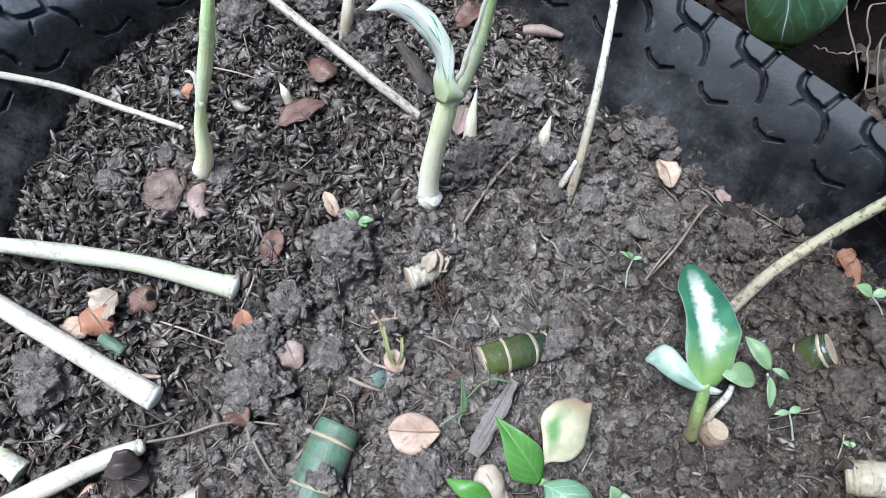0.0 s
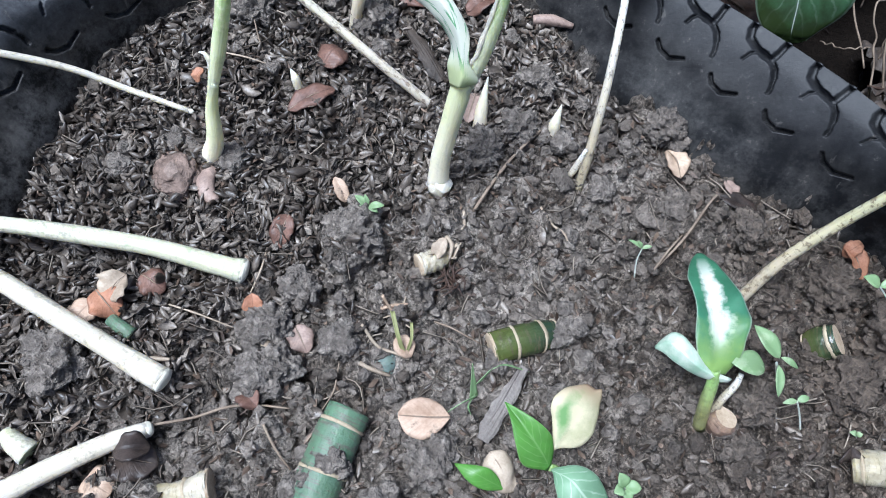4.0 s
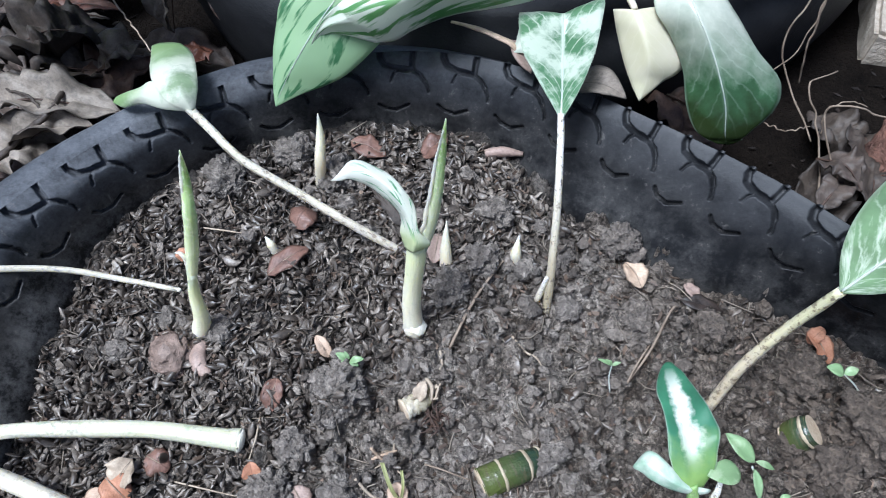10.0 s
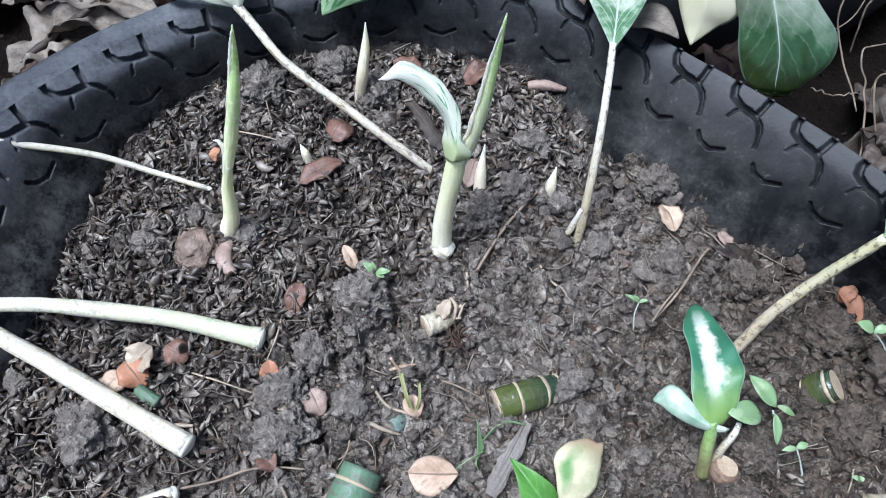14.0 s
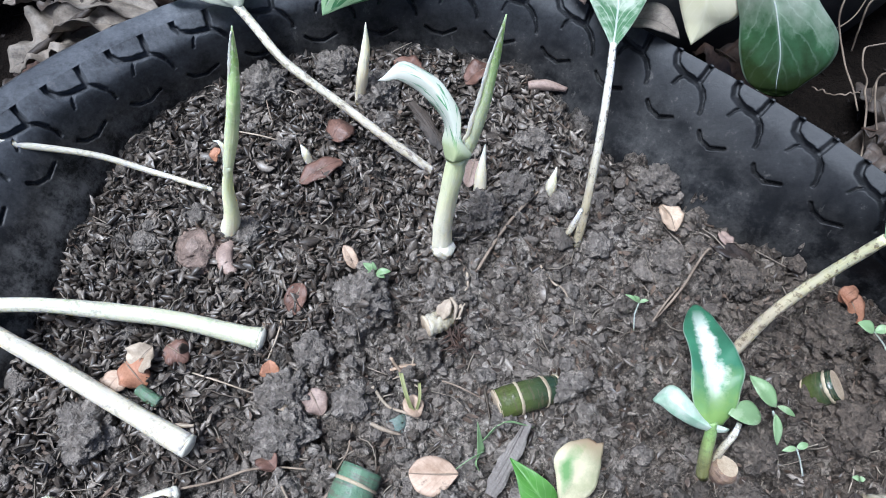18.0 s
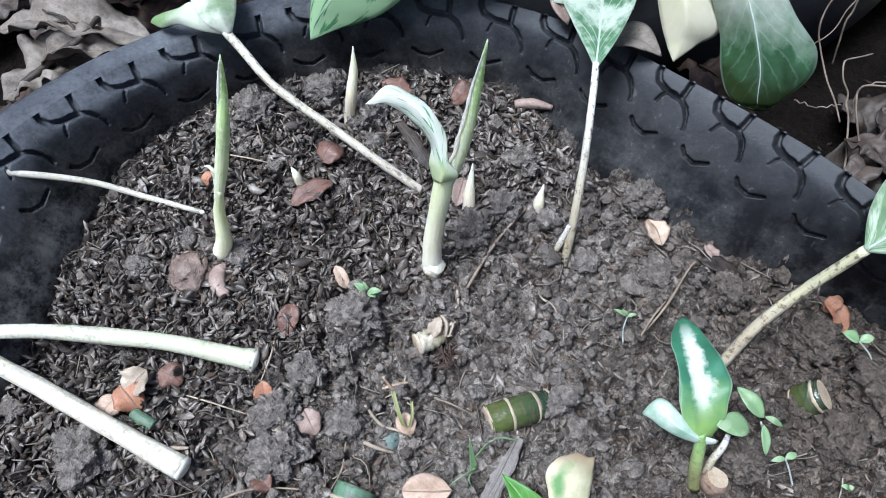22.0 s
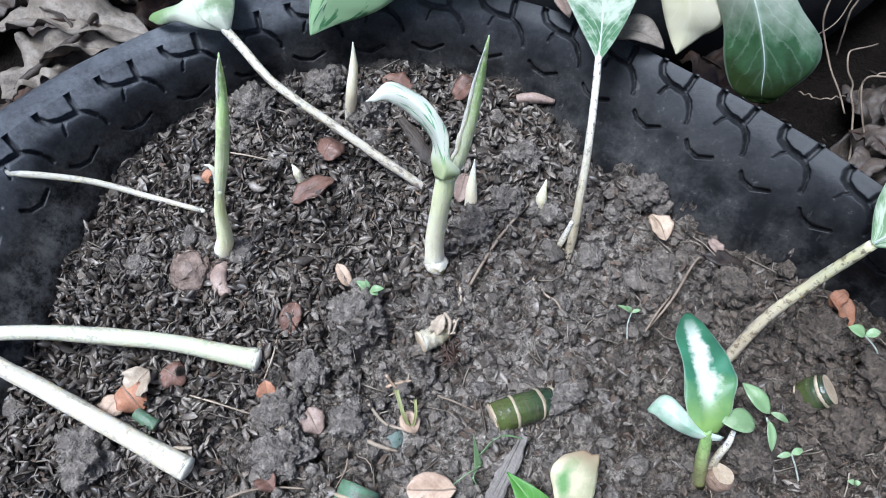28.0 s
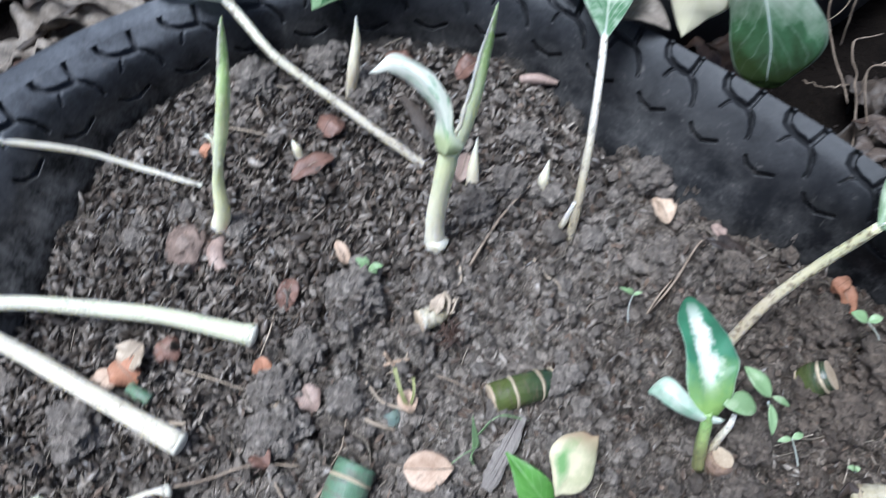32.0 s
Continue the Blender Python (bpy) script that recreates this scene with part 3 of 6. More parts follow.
def blade(name, rows, material, nu=12, nv=26, thick=0.0005, wave=0.0, bulge=0.0, seed=0.0, crumple=0.0):
    """A leaf from rows of (one edge, midrib, other edge), stalk end first. bulge: how far the halves arch between veins."""
    edge = [spline([r[j] for r in rows], nv) for j in range(3)]
    top, uvs = [], []
    for k in range(nv):
        a, m, b = edge[0][k], edge[1][k], edge[2][k]
        cross = b - a
        ahead = edge[1][min(k + 1, nv - 1)] - edge[1][max(k - 1, 0)]
        nrm = cross.cross(ahead)
        nrm = nrm.normalized() if nrm.length > 1e-9 else Vector((0, 0, 1))
        if nrm.z < 0:
            nrm = -nrm
        for j in range(nu + 1):
            s = j / nu * 2 - 1
            p = m.lerp(a, -s) if s < 0 else m.lerp(b, s)
            q = p + nrm * (bulge * (1 - (2 * abs(s) - 1) ** 2) * cross.length)
            q += nrm * (wave * abs(s) ** 2 * N3((k * 0.22 + seed, s * 0.8, seed)) * cross.length)
            q += nrm * (0.012 * cross.length * N3((k * 0.5, s * 3 + seed, 1.0)))
            if crumple:
                q += nrm * (crumple * cross.length * (N3(tuple(q * 55 + Vector((seed, 0, 0)))) + 0.6 * N3(tuple(q * 130))))
            top.append((q, nrm))
            uvs.append((j / nu, k / (nv - 1)))
    count = len(top)
    verts = [q for q, _ in top] + [q - m * thick for q, m in top]
    faces = []
    w = nu + 1
    for k in range(nv - 1):
        for j in range(nu):
            a = k * w + j
            faces.append((a, a + 1, a + 1 + w, a + w))
            faces.append((count + a, count + a + w, count + a + w + 1, count + a + 1))
    rim = [j for j in range(w)] + [k * w + nu for k in range(1, nv)] + [(nv - 1) * w + j for j in range(nu - 1, -1, -1)] + [k * w for k in range(nv - 2, 0, -1)]
    for a, b in zip(rim, rim[1:] + rim[:1]):
        faces.append((b, a, count + a, count + b))
    me = mesh_of(name, verts, faces, material, uvs + uvs)
    MIDLINES[me.name] = [top[k * w + nu // 2][0] for k in range(nv)]
    return me


def simple_leaf(name, base, tip, width, material, lift=0.0, fold=0.1, bend=0.0, nv=14, nu=6, widest=0.45, twist=0.0, thick=0.0004, seed=0.0, wave=0.08, crumple=0.0, blunt=0.8):
    """A small leaf from base to tip: width across, lift of the middle, fold of the edges, bend sideways; blunt: lower for round ends."""
    b, t = Vector(base), Vector(tip)
    d = t - b
    side = d.cross(Vector((0, 0, 1)))
    side = side.normalized() if side.length > 1e-9 else Vector((1, 0, 0))
    side = Matrix.Rotation(radians(twist), 3, d.normalized()) @ side
    up = side.cross(d).normalized()
    rows = []
    for k in range(11):
        s = k / 10
        w = width / 2 * (math.sin(math.pi * s ** (math.log(0.5) / math.log(widest))) ** blunt if 0 < s < 1 else 0.03)
        m = b + d * s + up * (lift * math.sin(math.pi * s)) + side * (bend * math.sin(math.pi * s))
        rag = 1.3 * min(crumple, 0.2)
        wa, wb = w * (1 + rag * N3((k * 1.7 + seed, 0.5, seed))), w * (1 + rag * N3((k * 1.7 + seed, 4.5, seed)))
        rows.append((m - side * wa + up * fold * w, m, m + side * wb + up * fold * w))
    return blade(name, rows, material, nu, nv, thick, wave, 0.03, seed, crumple)


def lump(r, squash, seed, level=2, rough=0.3):
    """Vertices and faces of an uneven lump."""
    bm = bmesh.new()
    bmesh.ops.create_icosphere(bm, subdivisions=level, radius=1.0)
    vs = []
    for v in bm.verts:
        k = 1 + rough * N3((v.co.x * 1.3 + seed, v.co.y * 1.3, v.co.z * 1.3))
        k += rough * (0.35 - abs(N3((v.co.x * 2.6, v.co.y * 2.6 + seed, v.co.z * 2.6)))) + 0.35 * rough * N3((v.co.x * 6, v.co.y * 6, v.co.z * 6 + seed))
        vs.append(Vector((v.co.x * r * k, v.co.y * r * k, v.co.z * r * k * squash)))
    fs = [tuple(v.index for v in f.verts) for f in bm.faces]
    bm.free()
    return vs, fs


# ---- ground round the planter ----
GROUND_Z = -0.075


def ground_height(x, y):
    return GROUND_Z + 0.012 * N3((x * 7, y * 7, 8.0)) + 0.006 * N3((x * 25, y * 25, 4.0))


def build_ground():
    lines = [-60, -20, -6, -2, -1.2] + [-0.8 + 0.02 * k for k in range(81)] + [1.2, 2, 6, 20, 60]
    verts, faces = [], []
    for y in lines:
        for x in lines:
            verts.append((x, y + 0.2, ground_height(x, y) if abs(x) < 1 and abs(y) < 1 else GROUND_Z))
    w = len(lines)
    for j in range(w - 1):
        for i in range(w - 1):
            faces.append((j * w + i, j * w + i + 1, (j + 1) * w + i + 1, (j + 1) * w + i))
    thing("ground", "earth with shade in its dark colour, strewn with rotting leaves", "ground", kind="structure", mesh=mesh_of("ground", verts, faces, EARTH))


build_ground()

# ---- the tyre planter ----
TOP_R = [(-30, 0.315), (0, 0.325), (20, 0.320), (30, 0.303), (39, 0.294), (48, 0.288), (56, 0.285), (64, 0.287), (73, 0.294), (81, 0.301), (89, 0.305),
         (97, 0.304), (112, 0.300), (128, 0.292), (136, 0.290), (150, 0.286), (165, 0.283), (185, 0.285), (230, 0.290), (330, 0.315)]
SOIL_R = [(-30, 0.300), (0, 0.310), (20, 0.304), (31, 0.284), (36, 0.264), (45, 0.240), (55, 0.230), (66, 0.234), (72, 0.243), (79, 0.266), (90, 0.277),
          (107, 0.280), (121, 0.278), (130, 0.277), (140, 0.270), (150, 0.250), (157, 0.239), (164, 0.227), (185, 0.228), (230, 0.260), (330, 0.300)]
FLAT = [(-30, -0.003), (60, -0.004), (85, -0.003), (103, 0.004), (118, 0.011), (140, 0.012), (170, 0.012), (200, 0.01), (330, -0.003)]


def by_angle(table, deg):
    a = (deg + 30) % 360 - 30
    return float(np.interp(a, [t[0] for t in table], [t[1] for t in table]))


def smooth_angle(table, deg):
    return sum(by_angle(table, deg + o) * k for o, k in ((-5, 0.15), (-2.5, 0.2), (0, 0.3), (2.5, 0.2), (5, 0.15)))


TREAD = (
    (0.0015, 0.0055, ((0.0, -0.3), (0.0, 0.4), (0.25, 0.85), (0.9, 1.1), (1.5, 1.18), (2.05, 1.25))),
    (0.0012, 0.0045, ((2.05, 1.25), (2.55, 1.55), (2.85, 1.95))),
    (0.0008, 0.0032, ((2.85, 1.95), (3.1, 2.45), (3.15, 2.75))),
    (0.0014, 0.0052, ((2.15, -0.25), (2.05, 1.2))),
    (0.0007, 0.0022, ((0.65, 1.95), (0.8, 1.5), (1.1, 1.2))),
    (0.0009, 0.0034, ((-0.3, 3.6), (0.1, 3.95), (0.9, 4.1), (1.75, 3.72))),
)
PITCH_DEG = 8.05


def groove_table():
    """Depth of the tread pattern on a grid of 0.02 cm, round (one pitch of 4.1 cm) and down from the upper edge."""
    u, v = np.meshgrid(np.arange(0, 4.1, 0.02), np.arange(0, 5.4, 0.02), indexing="ij")
    deep = np.zeros_like(u)
    for half, depth, line in TREAD:
        for (ax, ay), (bx, by) in zip(line, line[1:]):
            for shift in (-4.1, 0.0, 4.1):
                dx, dy = bx - ax, by - ay
                px, py = u - ax - shift, v - ay
                k = np.clip((px * dx + py * dy) / (dx * dx + dy * dy), 0, 1)
                d = 0.01 * np.hypot(px - k * dx, py - k * dy)
                deep = np.maximum(deep, depth * np.clip((half * 1.35 - d) / (half * 0.6), 0, 1))
    return deep


GROOVE = groove_table()


def groove(u, v):
    return float(GROOVE[min(int(u / 0.02), GROOVE.shape[0] - 1), min(int(v / 0.02), GROOVE.shape[1] - 1)])


def tyre_profile(deg):
    rt, rs, fl = smooth_angle(TOP_R, deg), smooth_angle(SOIL_R, deg), smooth_angle(FLAT, deg)
    top = 0.062
    a = rt - 0.009
    inner = [Vector((rt + 0.0025, top + 0.0005)), Vector((rt - 0.001, top - 0.0018)), Vector((a, top - 0.0085)), Vector((a * 0.72 + rs * 0.28, 0.041)), Vector((a * 0.36 + rs * 0.64, 0.023)), Vector((rs, 0.006)), Vector((rs - 0.004, -0.02)), Vector((rs, -0.05))]
    outer = [Vector((rt + 0.0055 + 0.4 * fl, top + 0.0012)), Vector((rt + 0.009 + fl, top - 0.001 + 0.1 * max(fl, 0))), Vector((rt + 0.013 + fl, top - 0.012)), Vector((rt + 0.03 + fl, top - 0.03)), Vector((rt + 0.035 + fl, 0.0)), Vector((rt + 0.03 + fl, -0.05)), Vector((rt + 0.02 + fl, -0.085))]
    return inner, outer


def lane(points, step):
    """Places along a profile at even steps, smoothed."""
    pts = spline([(p.x, p.y, 0) for p in points], 60)
    run = [0.0]
    for a, b in zip(pts, pts[1:]):
        run.append(run[-1] + (b - a).length)
    at = np.arange(0, run[-1], step)
    return np.interp(at, run, [p.x for p in pts]), np.interp(at, run, [p.y for p in pts]), at


def build_tyre(centre, turn, name, label, low, high, fine=True):
    ob = thing(name, label, "tyre", at=(*centre, GROUND_Z))
    degs = []
    d = 0.0
    while d < 360:
        degs.append(d)
        d += 0.13 if fine and 15 < d < 176 else 2.0
    rows = 92
    verts, faces = [], []
    co = []
    for d in degs:
        inner, outer = tyre_profile(d)
        x, z, at = lane(inner, 0.001)
        pick = np.concatenate([np.linspace(0, 0.052, rows - 8), np.linspace(0.06, at[-1], 8)])
        x, z = np.interp(pick, at, x), np.interp(pick, at, z)
        ca, sa = math.cos(radians(d)), math.sin(radians(d))
        unit = (136.0 - d) % PITCH_DEG / PITCH_DEG * 4.1
        for k in range(rows):
            r = x[k]
            if fine and 15 < d < 176 and pick[k] < 0.053:
                g = groove(unit, pick[k] * 100)
                r += g * 0.85
                z[k] -= g * 0.5
            r += 0.0007 * N3((ca * 12, sa * 12, pick[k] * 60))
            co.append((r * ca, r * sa, z[k] - GROUND_Z))
    n = len(degs)
    for i in range(n):
        j = (i + 1) % n
        for k in range(rows - 1):
            faces.append((i * rows + k, i * rows + k + 1, j * rows + k + 1, j * rows + k))
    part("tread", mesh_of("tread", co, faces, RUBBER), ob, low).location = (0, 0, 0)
    co, faces = [], []
    degs = [1.0 * k for k in range(360)]
    m = 26
    for d in degs:
        inner, outer = tyre_profile(d)
        x, z, at = lane([inner[0]] + outer, 0.001)
        pick = np.linspace(0, at[-1], m) ** 1.0
        x, z = np.interp(pick, at, x), np.interp(pick, at, z)
        ca, sa = math.cos(radians(d)), math.sin(radians(d))
        for k in range(m):
            co.append((x[k] * ca, x[k] * sa, z[k] + 0.0006 * N3((ca * 15, sa * 15, k * 0.4)) * (k > 0) - GROUND_Z))
    for i in range(360):
        j = (i + 1) % 360
        for k in range(m - 1):
            faces.append((i * m + k, j * m + k, j * m + k + 1, i * m + k + 1))
    part("sidewall", mesh_of("sidewall", co, faces, RUBBER if fine else SHADEDRUBBER), ob, high).location = (0, 0, 0)
    ob.rotation_euler = (0, 0, radians(turn))
    return ob


build_tyre((0, 0), 0, "tyre_planter", "worn black tyre turned inside out as a soil-filled planter", "inward tread with curved grooves", "smooth dusty outer wall with painted sky sheen")


# ---- soil, clods and husk ----
def inside(x, y, margin=0.0):
    return math.hypot(x, y) < smooth_angle(SOIL_R, math.degrees(math.atan2(y, x))) + margin


def build_soil():
    step = 0.00118
    nx, ny = 540, 516
    ids, verts, faces = {}, [], []
    for j in range(ny):
        y = -0.31 + j * step
        for i in range(nx):
            x = -0.325 + i * step
            if inside(x, y, 0.008):
                ids[i, j] = len(verts)
                verts.append((x, y, soil_z(x, y)))
    for (i, j), a in ids.items():
        b, c, d = ids.get((i + 1, j)), ids.get((i + 1, j + 1)), ids.get((i, j + 1))
        if b is not None and c is not None and d is not None:
            faces.append((a, b, c, d))
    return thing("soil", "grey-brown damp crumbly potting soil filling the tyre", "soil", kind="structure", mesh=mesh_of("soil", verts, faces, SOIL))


SOIL_BODY = build_soil()
rng = random.Random(4)


def spread(count, weigh, y0=-0.14, y1=0.285):
    """Places on the soil, denser where weigh is higher."""
    out = []
    while len(out) < count:
        x, y = rng.uniform(-0.27, 0.3), rng.uniform(y0, y1)
        if inside(x, y, -0.002) and rng.random() < weigh(x, y):
            out.append((x, y))
    return out


def pieces(name, label, category, items, material, part_name, near, most=300):
    """Loose bits on the soil: those in a near stretch are parts of the soil, the rest one joined mesh."""
    verts, faces, count = [], [], 0
    for x, y, vs, fs in items:
        if count < most and near(x, y):
            count += 1
            part(part_name, mesh_of(part_name, vs, fs, material), SOIL_BODY)
            continue
        base = len(verts)
        verts += vs
        faces += [tuple(base + k for k in f) for f in fs]
    if verts:
        thing(name, label, category, kind="stuff", mesh=mesh_of(name, verts, faces, material))


def scatter_lumps(name, label, places, sizes, material, part_name, near, kinds=10, level=2):
    forms = [lump(1.0, rng.uniform(0.6, 0.9), 7.3 * k, level, 0.75 if level < 3 else 0.5) for k in range(kinds)]
    items = []
    for x, y in places:
        vs, fs = rng.choice(forms)
        r = sizes()
        m = Matrix.Translation((x, y, soil_z(x, y) + r * 0.25)) @ Euler((rng.uniform(-0.5, 0.5), rng.uniform(-0.5, 0.5), rng.uniform(0, 6.3))).to_matrix().to_4x4() @ Matrix.Diagonal((r * rng.uniform(0.8, 1.3), r, r, 1))
        items.append((x, y, [m @ v for v in vs], fs))
    pieces(name, label, "soil", items, material, part_name, near)


def blocky(seed, fine=True):
    """An angular crumb, its edges rounded where it is large."""
    pick = random.Random(seed)
    bm = bmesh.new()
    for k in range(13):
        v = Vector((pick.gauss(0, 1), pick.gauss(0, 1), pick.gauss(0, 1))).normalized() * pick.uniform(0.75, 1.15)
        bm.verts.new((v.x * 1.15, v.y, v.z * 0.8))
    bmesh.ops.convex_hull(bm, input=bm.verts[:])
    bmesh.ops.delete(bm, geom=[v for v in bm.verts if not v.link_faces], context="VERTS")
    bmesh.ops.subdivide_edges(bm, edges=bm.edges[:], cuts=2 if fine else 1, use_grid_fill=True, smooth=0.35 if fine else 0.2)
    bmesh.ops.triangulate(bm, faces=bm.faces[:])
    bm.verts.index_update()
    rag = 0.3 if fine else 0.55
    vs = [v.co * (1 + rag * N3(tuple(v.co * 2.2 + Vector((seed, 0, 0)))) + 0.2 * N3(tuple(v.co * 5.0))) for v in bm.verts]
    fs = [tuple(v.index for v in f.verts) for f in bm.faces]
    bm.free()
    return vs, fs


def scatter_blocks(name, label, places, sizes, material, part_name, near, kinds=16, fine=True):
    forms = [blocky(31 + k, fine) for k in range(kinds)]
    items = []
    for x, y in places:
        vs, fs = rng.choice(forms)
        r = sizes()
        m = Matrix.Translation((x, y, soil_z(x, y) + r * 0.05)) @ Euler((rng.uniform(-0.6, 0.6), rng.uniform(-0.6, 0.6), rng.uniform(0, 6.3))).to_matrix().to_4x4() @ Matrix.Diagonal((r * rng.uniform(0.85, 1.4), r, r * rng.uniform(0.7, 1.0), 1))
        items.append((x, y, [m @ v for v in vs], fs))
    pieces(name, label, "soil", items, material, part_name, near)


scatter_blocks("soil_lumps", "angular crumbled lumps of grey-brown soil", spread(650, lambda x, y: 1 - 0.6 * husky(x, y), -0.13), lambda: 0.0018 + 0.0042 * rng.random() ** 2.6, CLOD, "lump", lambda x, y: -0.12 < y < 0.06)
scatter_blocks("soil_crumbs", "small grey and brown crumbs of dried soil", spread(11000, lambda x, y: 1 - 0.45 * husky(x, y)), lambda: 0.0007 + 0.0034 * rng.random() ** 2.6, CLOD, "crumb", lambda x, y: False, 24, False)
scatter_lumps("soil_clods", "rounded grey clods of clay soil", spread(240, lambda x, y: 1 - 0.5 * husky(x, y)), lambda: 0.003 + 0.0042 * rng.random() ** 1.8, BIGCLOD, "clod", lambda x, y: True, 14, 3)


def build_husks():
    """Boat-shaped grains, half of them lying open."""
    def grain(wide, open_):
        vs, fs = [], []
        around = ((-1, 0.35), (-0.62, -0.28), (0, -0.55), (0.62, -0.28), (1, 0.35)) if open_ else ((-1, 0.0), (-0.55, 0.62), (0.1, 0.78), (0.6, 0.55), (1, 0.0), (0.0, -0.6))
        m = len(around)
        for s in (-1.0, -0.62, -0.1, 0.5, 1.0):
            w = wide * (1 - abs(s) ** 2.2) ** 0.7 + 0.015
            for a, b in around:
                vs.append(Vector((s, a * w + 0.06 * s * s, b * w + 0.08 * s * s)))
        for k in range(4):
            for j in range(m - 1 if open_ else m):
                b, e = k * m + j, k * m + (j + 1) % m
                fs.append((b, e, e + m, b + m))
        return vs, fs
    forms = [grain(w, k % 2 == 1) for k, w in enumerate((0.38, 0.46, 0.33, 0.4, 0.36, 0.52, 0.42, 0.36))]
    forms = [([Vector((v.x, v.y + 0.1 * N3((v.x * 1.4, k, 0.5)), v.z + 0.18 * N3((v.x * 1.3, k, 7.5)) + 0.09 * N3((v.x * 3, v.y * 5, k)))) for v in vs], fs) for k, (vs, fs) in enumerate(forms)]
    items = []
    for x, y in spread(10500, lambda x, y: 0.1 + 0.9 * husky(x, y)):
        vs, fs = rng.choice(forms)
        r = rng.uniform(0.0023, 0.0048) * (1.4 if rng.random() < 0.08 else 1.0)
        m = Matrix.Translation((x, y, soil_z(x, y) + rng.uniform(-0.0009, 0.0012 + 0.0026 * husky(x, y)))) @ Euler((rng.uniform(-2.2, 2.2), rng.gauss(0, 0.6), rng.uniform(0, 6.3))).to_matrix().to_4x4() @ Matrix.Diagonal((r, r * rng.uniform(0.8, 1.45), r, 1))
        items.append((x, y, [m @ v for v in vs], fs))
    pieces("rice_husks", "scattered weathered grey-brown rice husks", "husk", items, HUSK, "husk", lambda x, y: -0.1 < x < -0.01 and 0.0 < y < 0.09)


build_husks()


def build_fibres():
    """Short bits of dead root and straw."""
    verts, faces = [], []
    for x, y in spread(900, lambda x, y: 1.0):
        a, n, w = rng.uniform(0, 6.3), rng.uniform(0.003, 0.009) * (1 + (rng.random() < 0.12)), rng.uniform(0.0002, 0.0006)
        c = Vector((x, y, soil_z(x, y) + rng.uniform(0.0008, 0.003)))
        d, bow = Vector((math.cos(a), math.sin(a), rng.gauss(0, 0.25))) * n, Vector((-math.sin(a), math.cos(a), 0.4)) * rng.gauss(0, 0.25) * n
        side, up = Vector((-math.sin(a), math.cos(a), 0)) * w, Vector((0, 0, w))
        i = len(verts)
        for k in range(4):
            s = k / 3 * 2 - 1
            p = c + d * s + bow * (1 - s * s)
            verts += [p - side - up * 0.6, p + side - up * 0.6, p + up]
        for k in range(3):
            for j in range(3):
                b, e = i + k * 3 + j, i + k * 3 + (j + 1) % 3
                faces.append((b, e, e + 3, b + 3))
    thing("root_fibres", "thin dead root and straw bits on the soil", "plant debris", kind="stuff", mesh=mesh_of("root_fibres", verts, faces, FIBREBIT))


build_fibres()


def build_bark():
    """Flat torn chips of bark and rotten leaf among the crumbs."""
    verts, faces = [], []
    for x, y in spread(4200, lambda x, y: 0.4 + 0.5 * husky(x, y)):
        a, n, w = rng.uniform(0, 6.3), rng.uniform(0.0012, 0.0042), rng.uniform(0.0005, 0.0016)
        turn = Matrix.Translation((x, y, soil_z(x, y) + rng.uniform(0.0004, 0.0022))) @ Euler((rng.gauss(0, 0.6), rng.gauss(0, 0.4), a)).to_matrix().to_4x4()
        i = len(verts)
        ring = [(-n, rng.uniform(-0.5, 0.5) * w), (-0.3 * n, -w * rng.uniform(0.7, 1.2)), (0.5 * n, -w * rng.uniform(0.5, 1.1)), (n, rng.uniform(-0.4, 0.4) * w), (0.4 * n, w * rng.uniform(0.6, 1.2)), (-0.5 * n, w * rng.uniform(0.5, 1.1))]
        arch = rng.uniform(-0.5, 0.5) * w
        for dz in (0.0, -0.0004):
            verts += [turn @ Vector((p, q, dz + arch * (q / w) ** 2)) for p, q in ring]
        faces += [(i, i + 1, i + 2, i + 3, i + 4, i + 5), (i + 11, i + 10, i + 9, i + 8, i + 7, i + 6)]
        faces += [(i + k, i + 6 + k, i + 6 + (k + 1) % 6, i + (k + 1) % 6) for k in range(6)]
    thing("bark_chips", "small torn brown chips of bark and rotten leaf", "plant debris", kind="stuff", mesh=mesh_of("bark_chips", verts, faces, BARKBIT, smooth=False))


build_bark()


def clod(at, r, squash=0.8, seed=1.0, label="large lumpy grey clod of clay soil"):
    vs, fs = lump(r, squash, seed, 5 if r > 0.0105 else 4, 0.4)
    vs = [v + v.normalized() * r * (0.22 * N3(tuple(v / r * 2.2 + Vector((seed, 0, 0)))) + 0.2 * N3(tuple(v / r * 4.4)) + 0.13 * N3(tuple(v / r * 9)) + 0.09 * N3(tuple(v / r * 19))) for v in vs]
    thing("soil_clod", label, "soil clod", "clods in the planter", at=(at[0], at[1], max(at[2], soil_z(at[0], at[1])) + r * (0.5 if r > 0.02 else 0.22)), mesh=mesh_of("soil_clod", vs, fs, BIGCLOD))


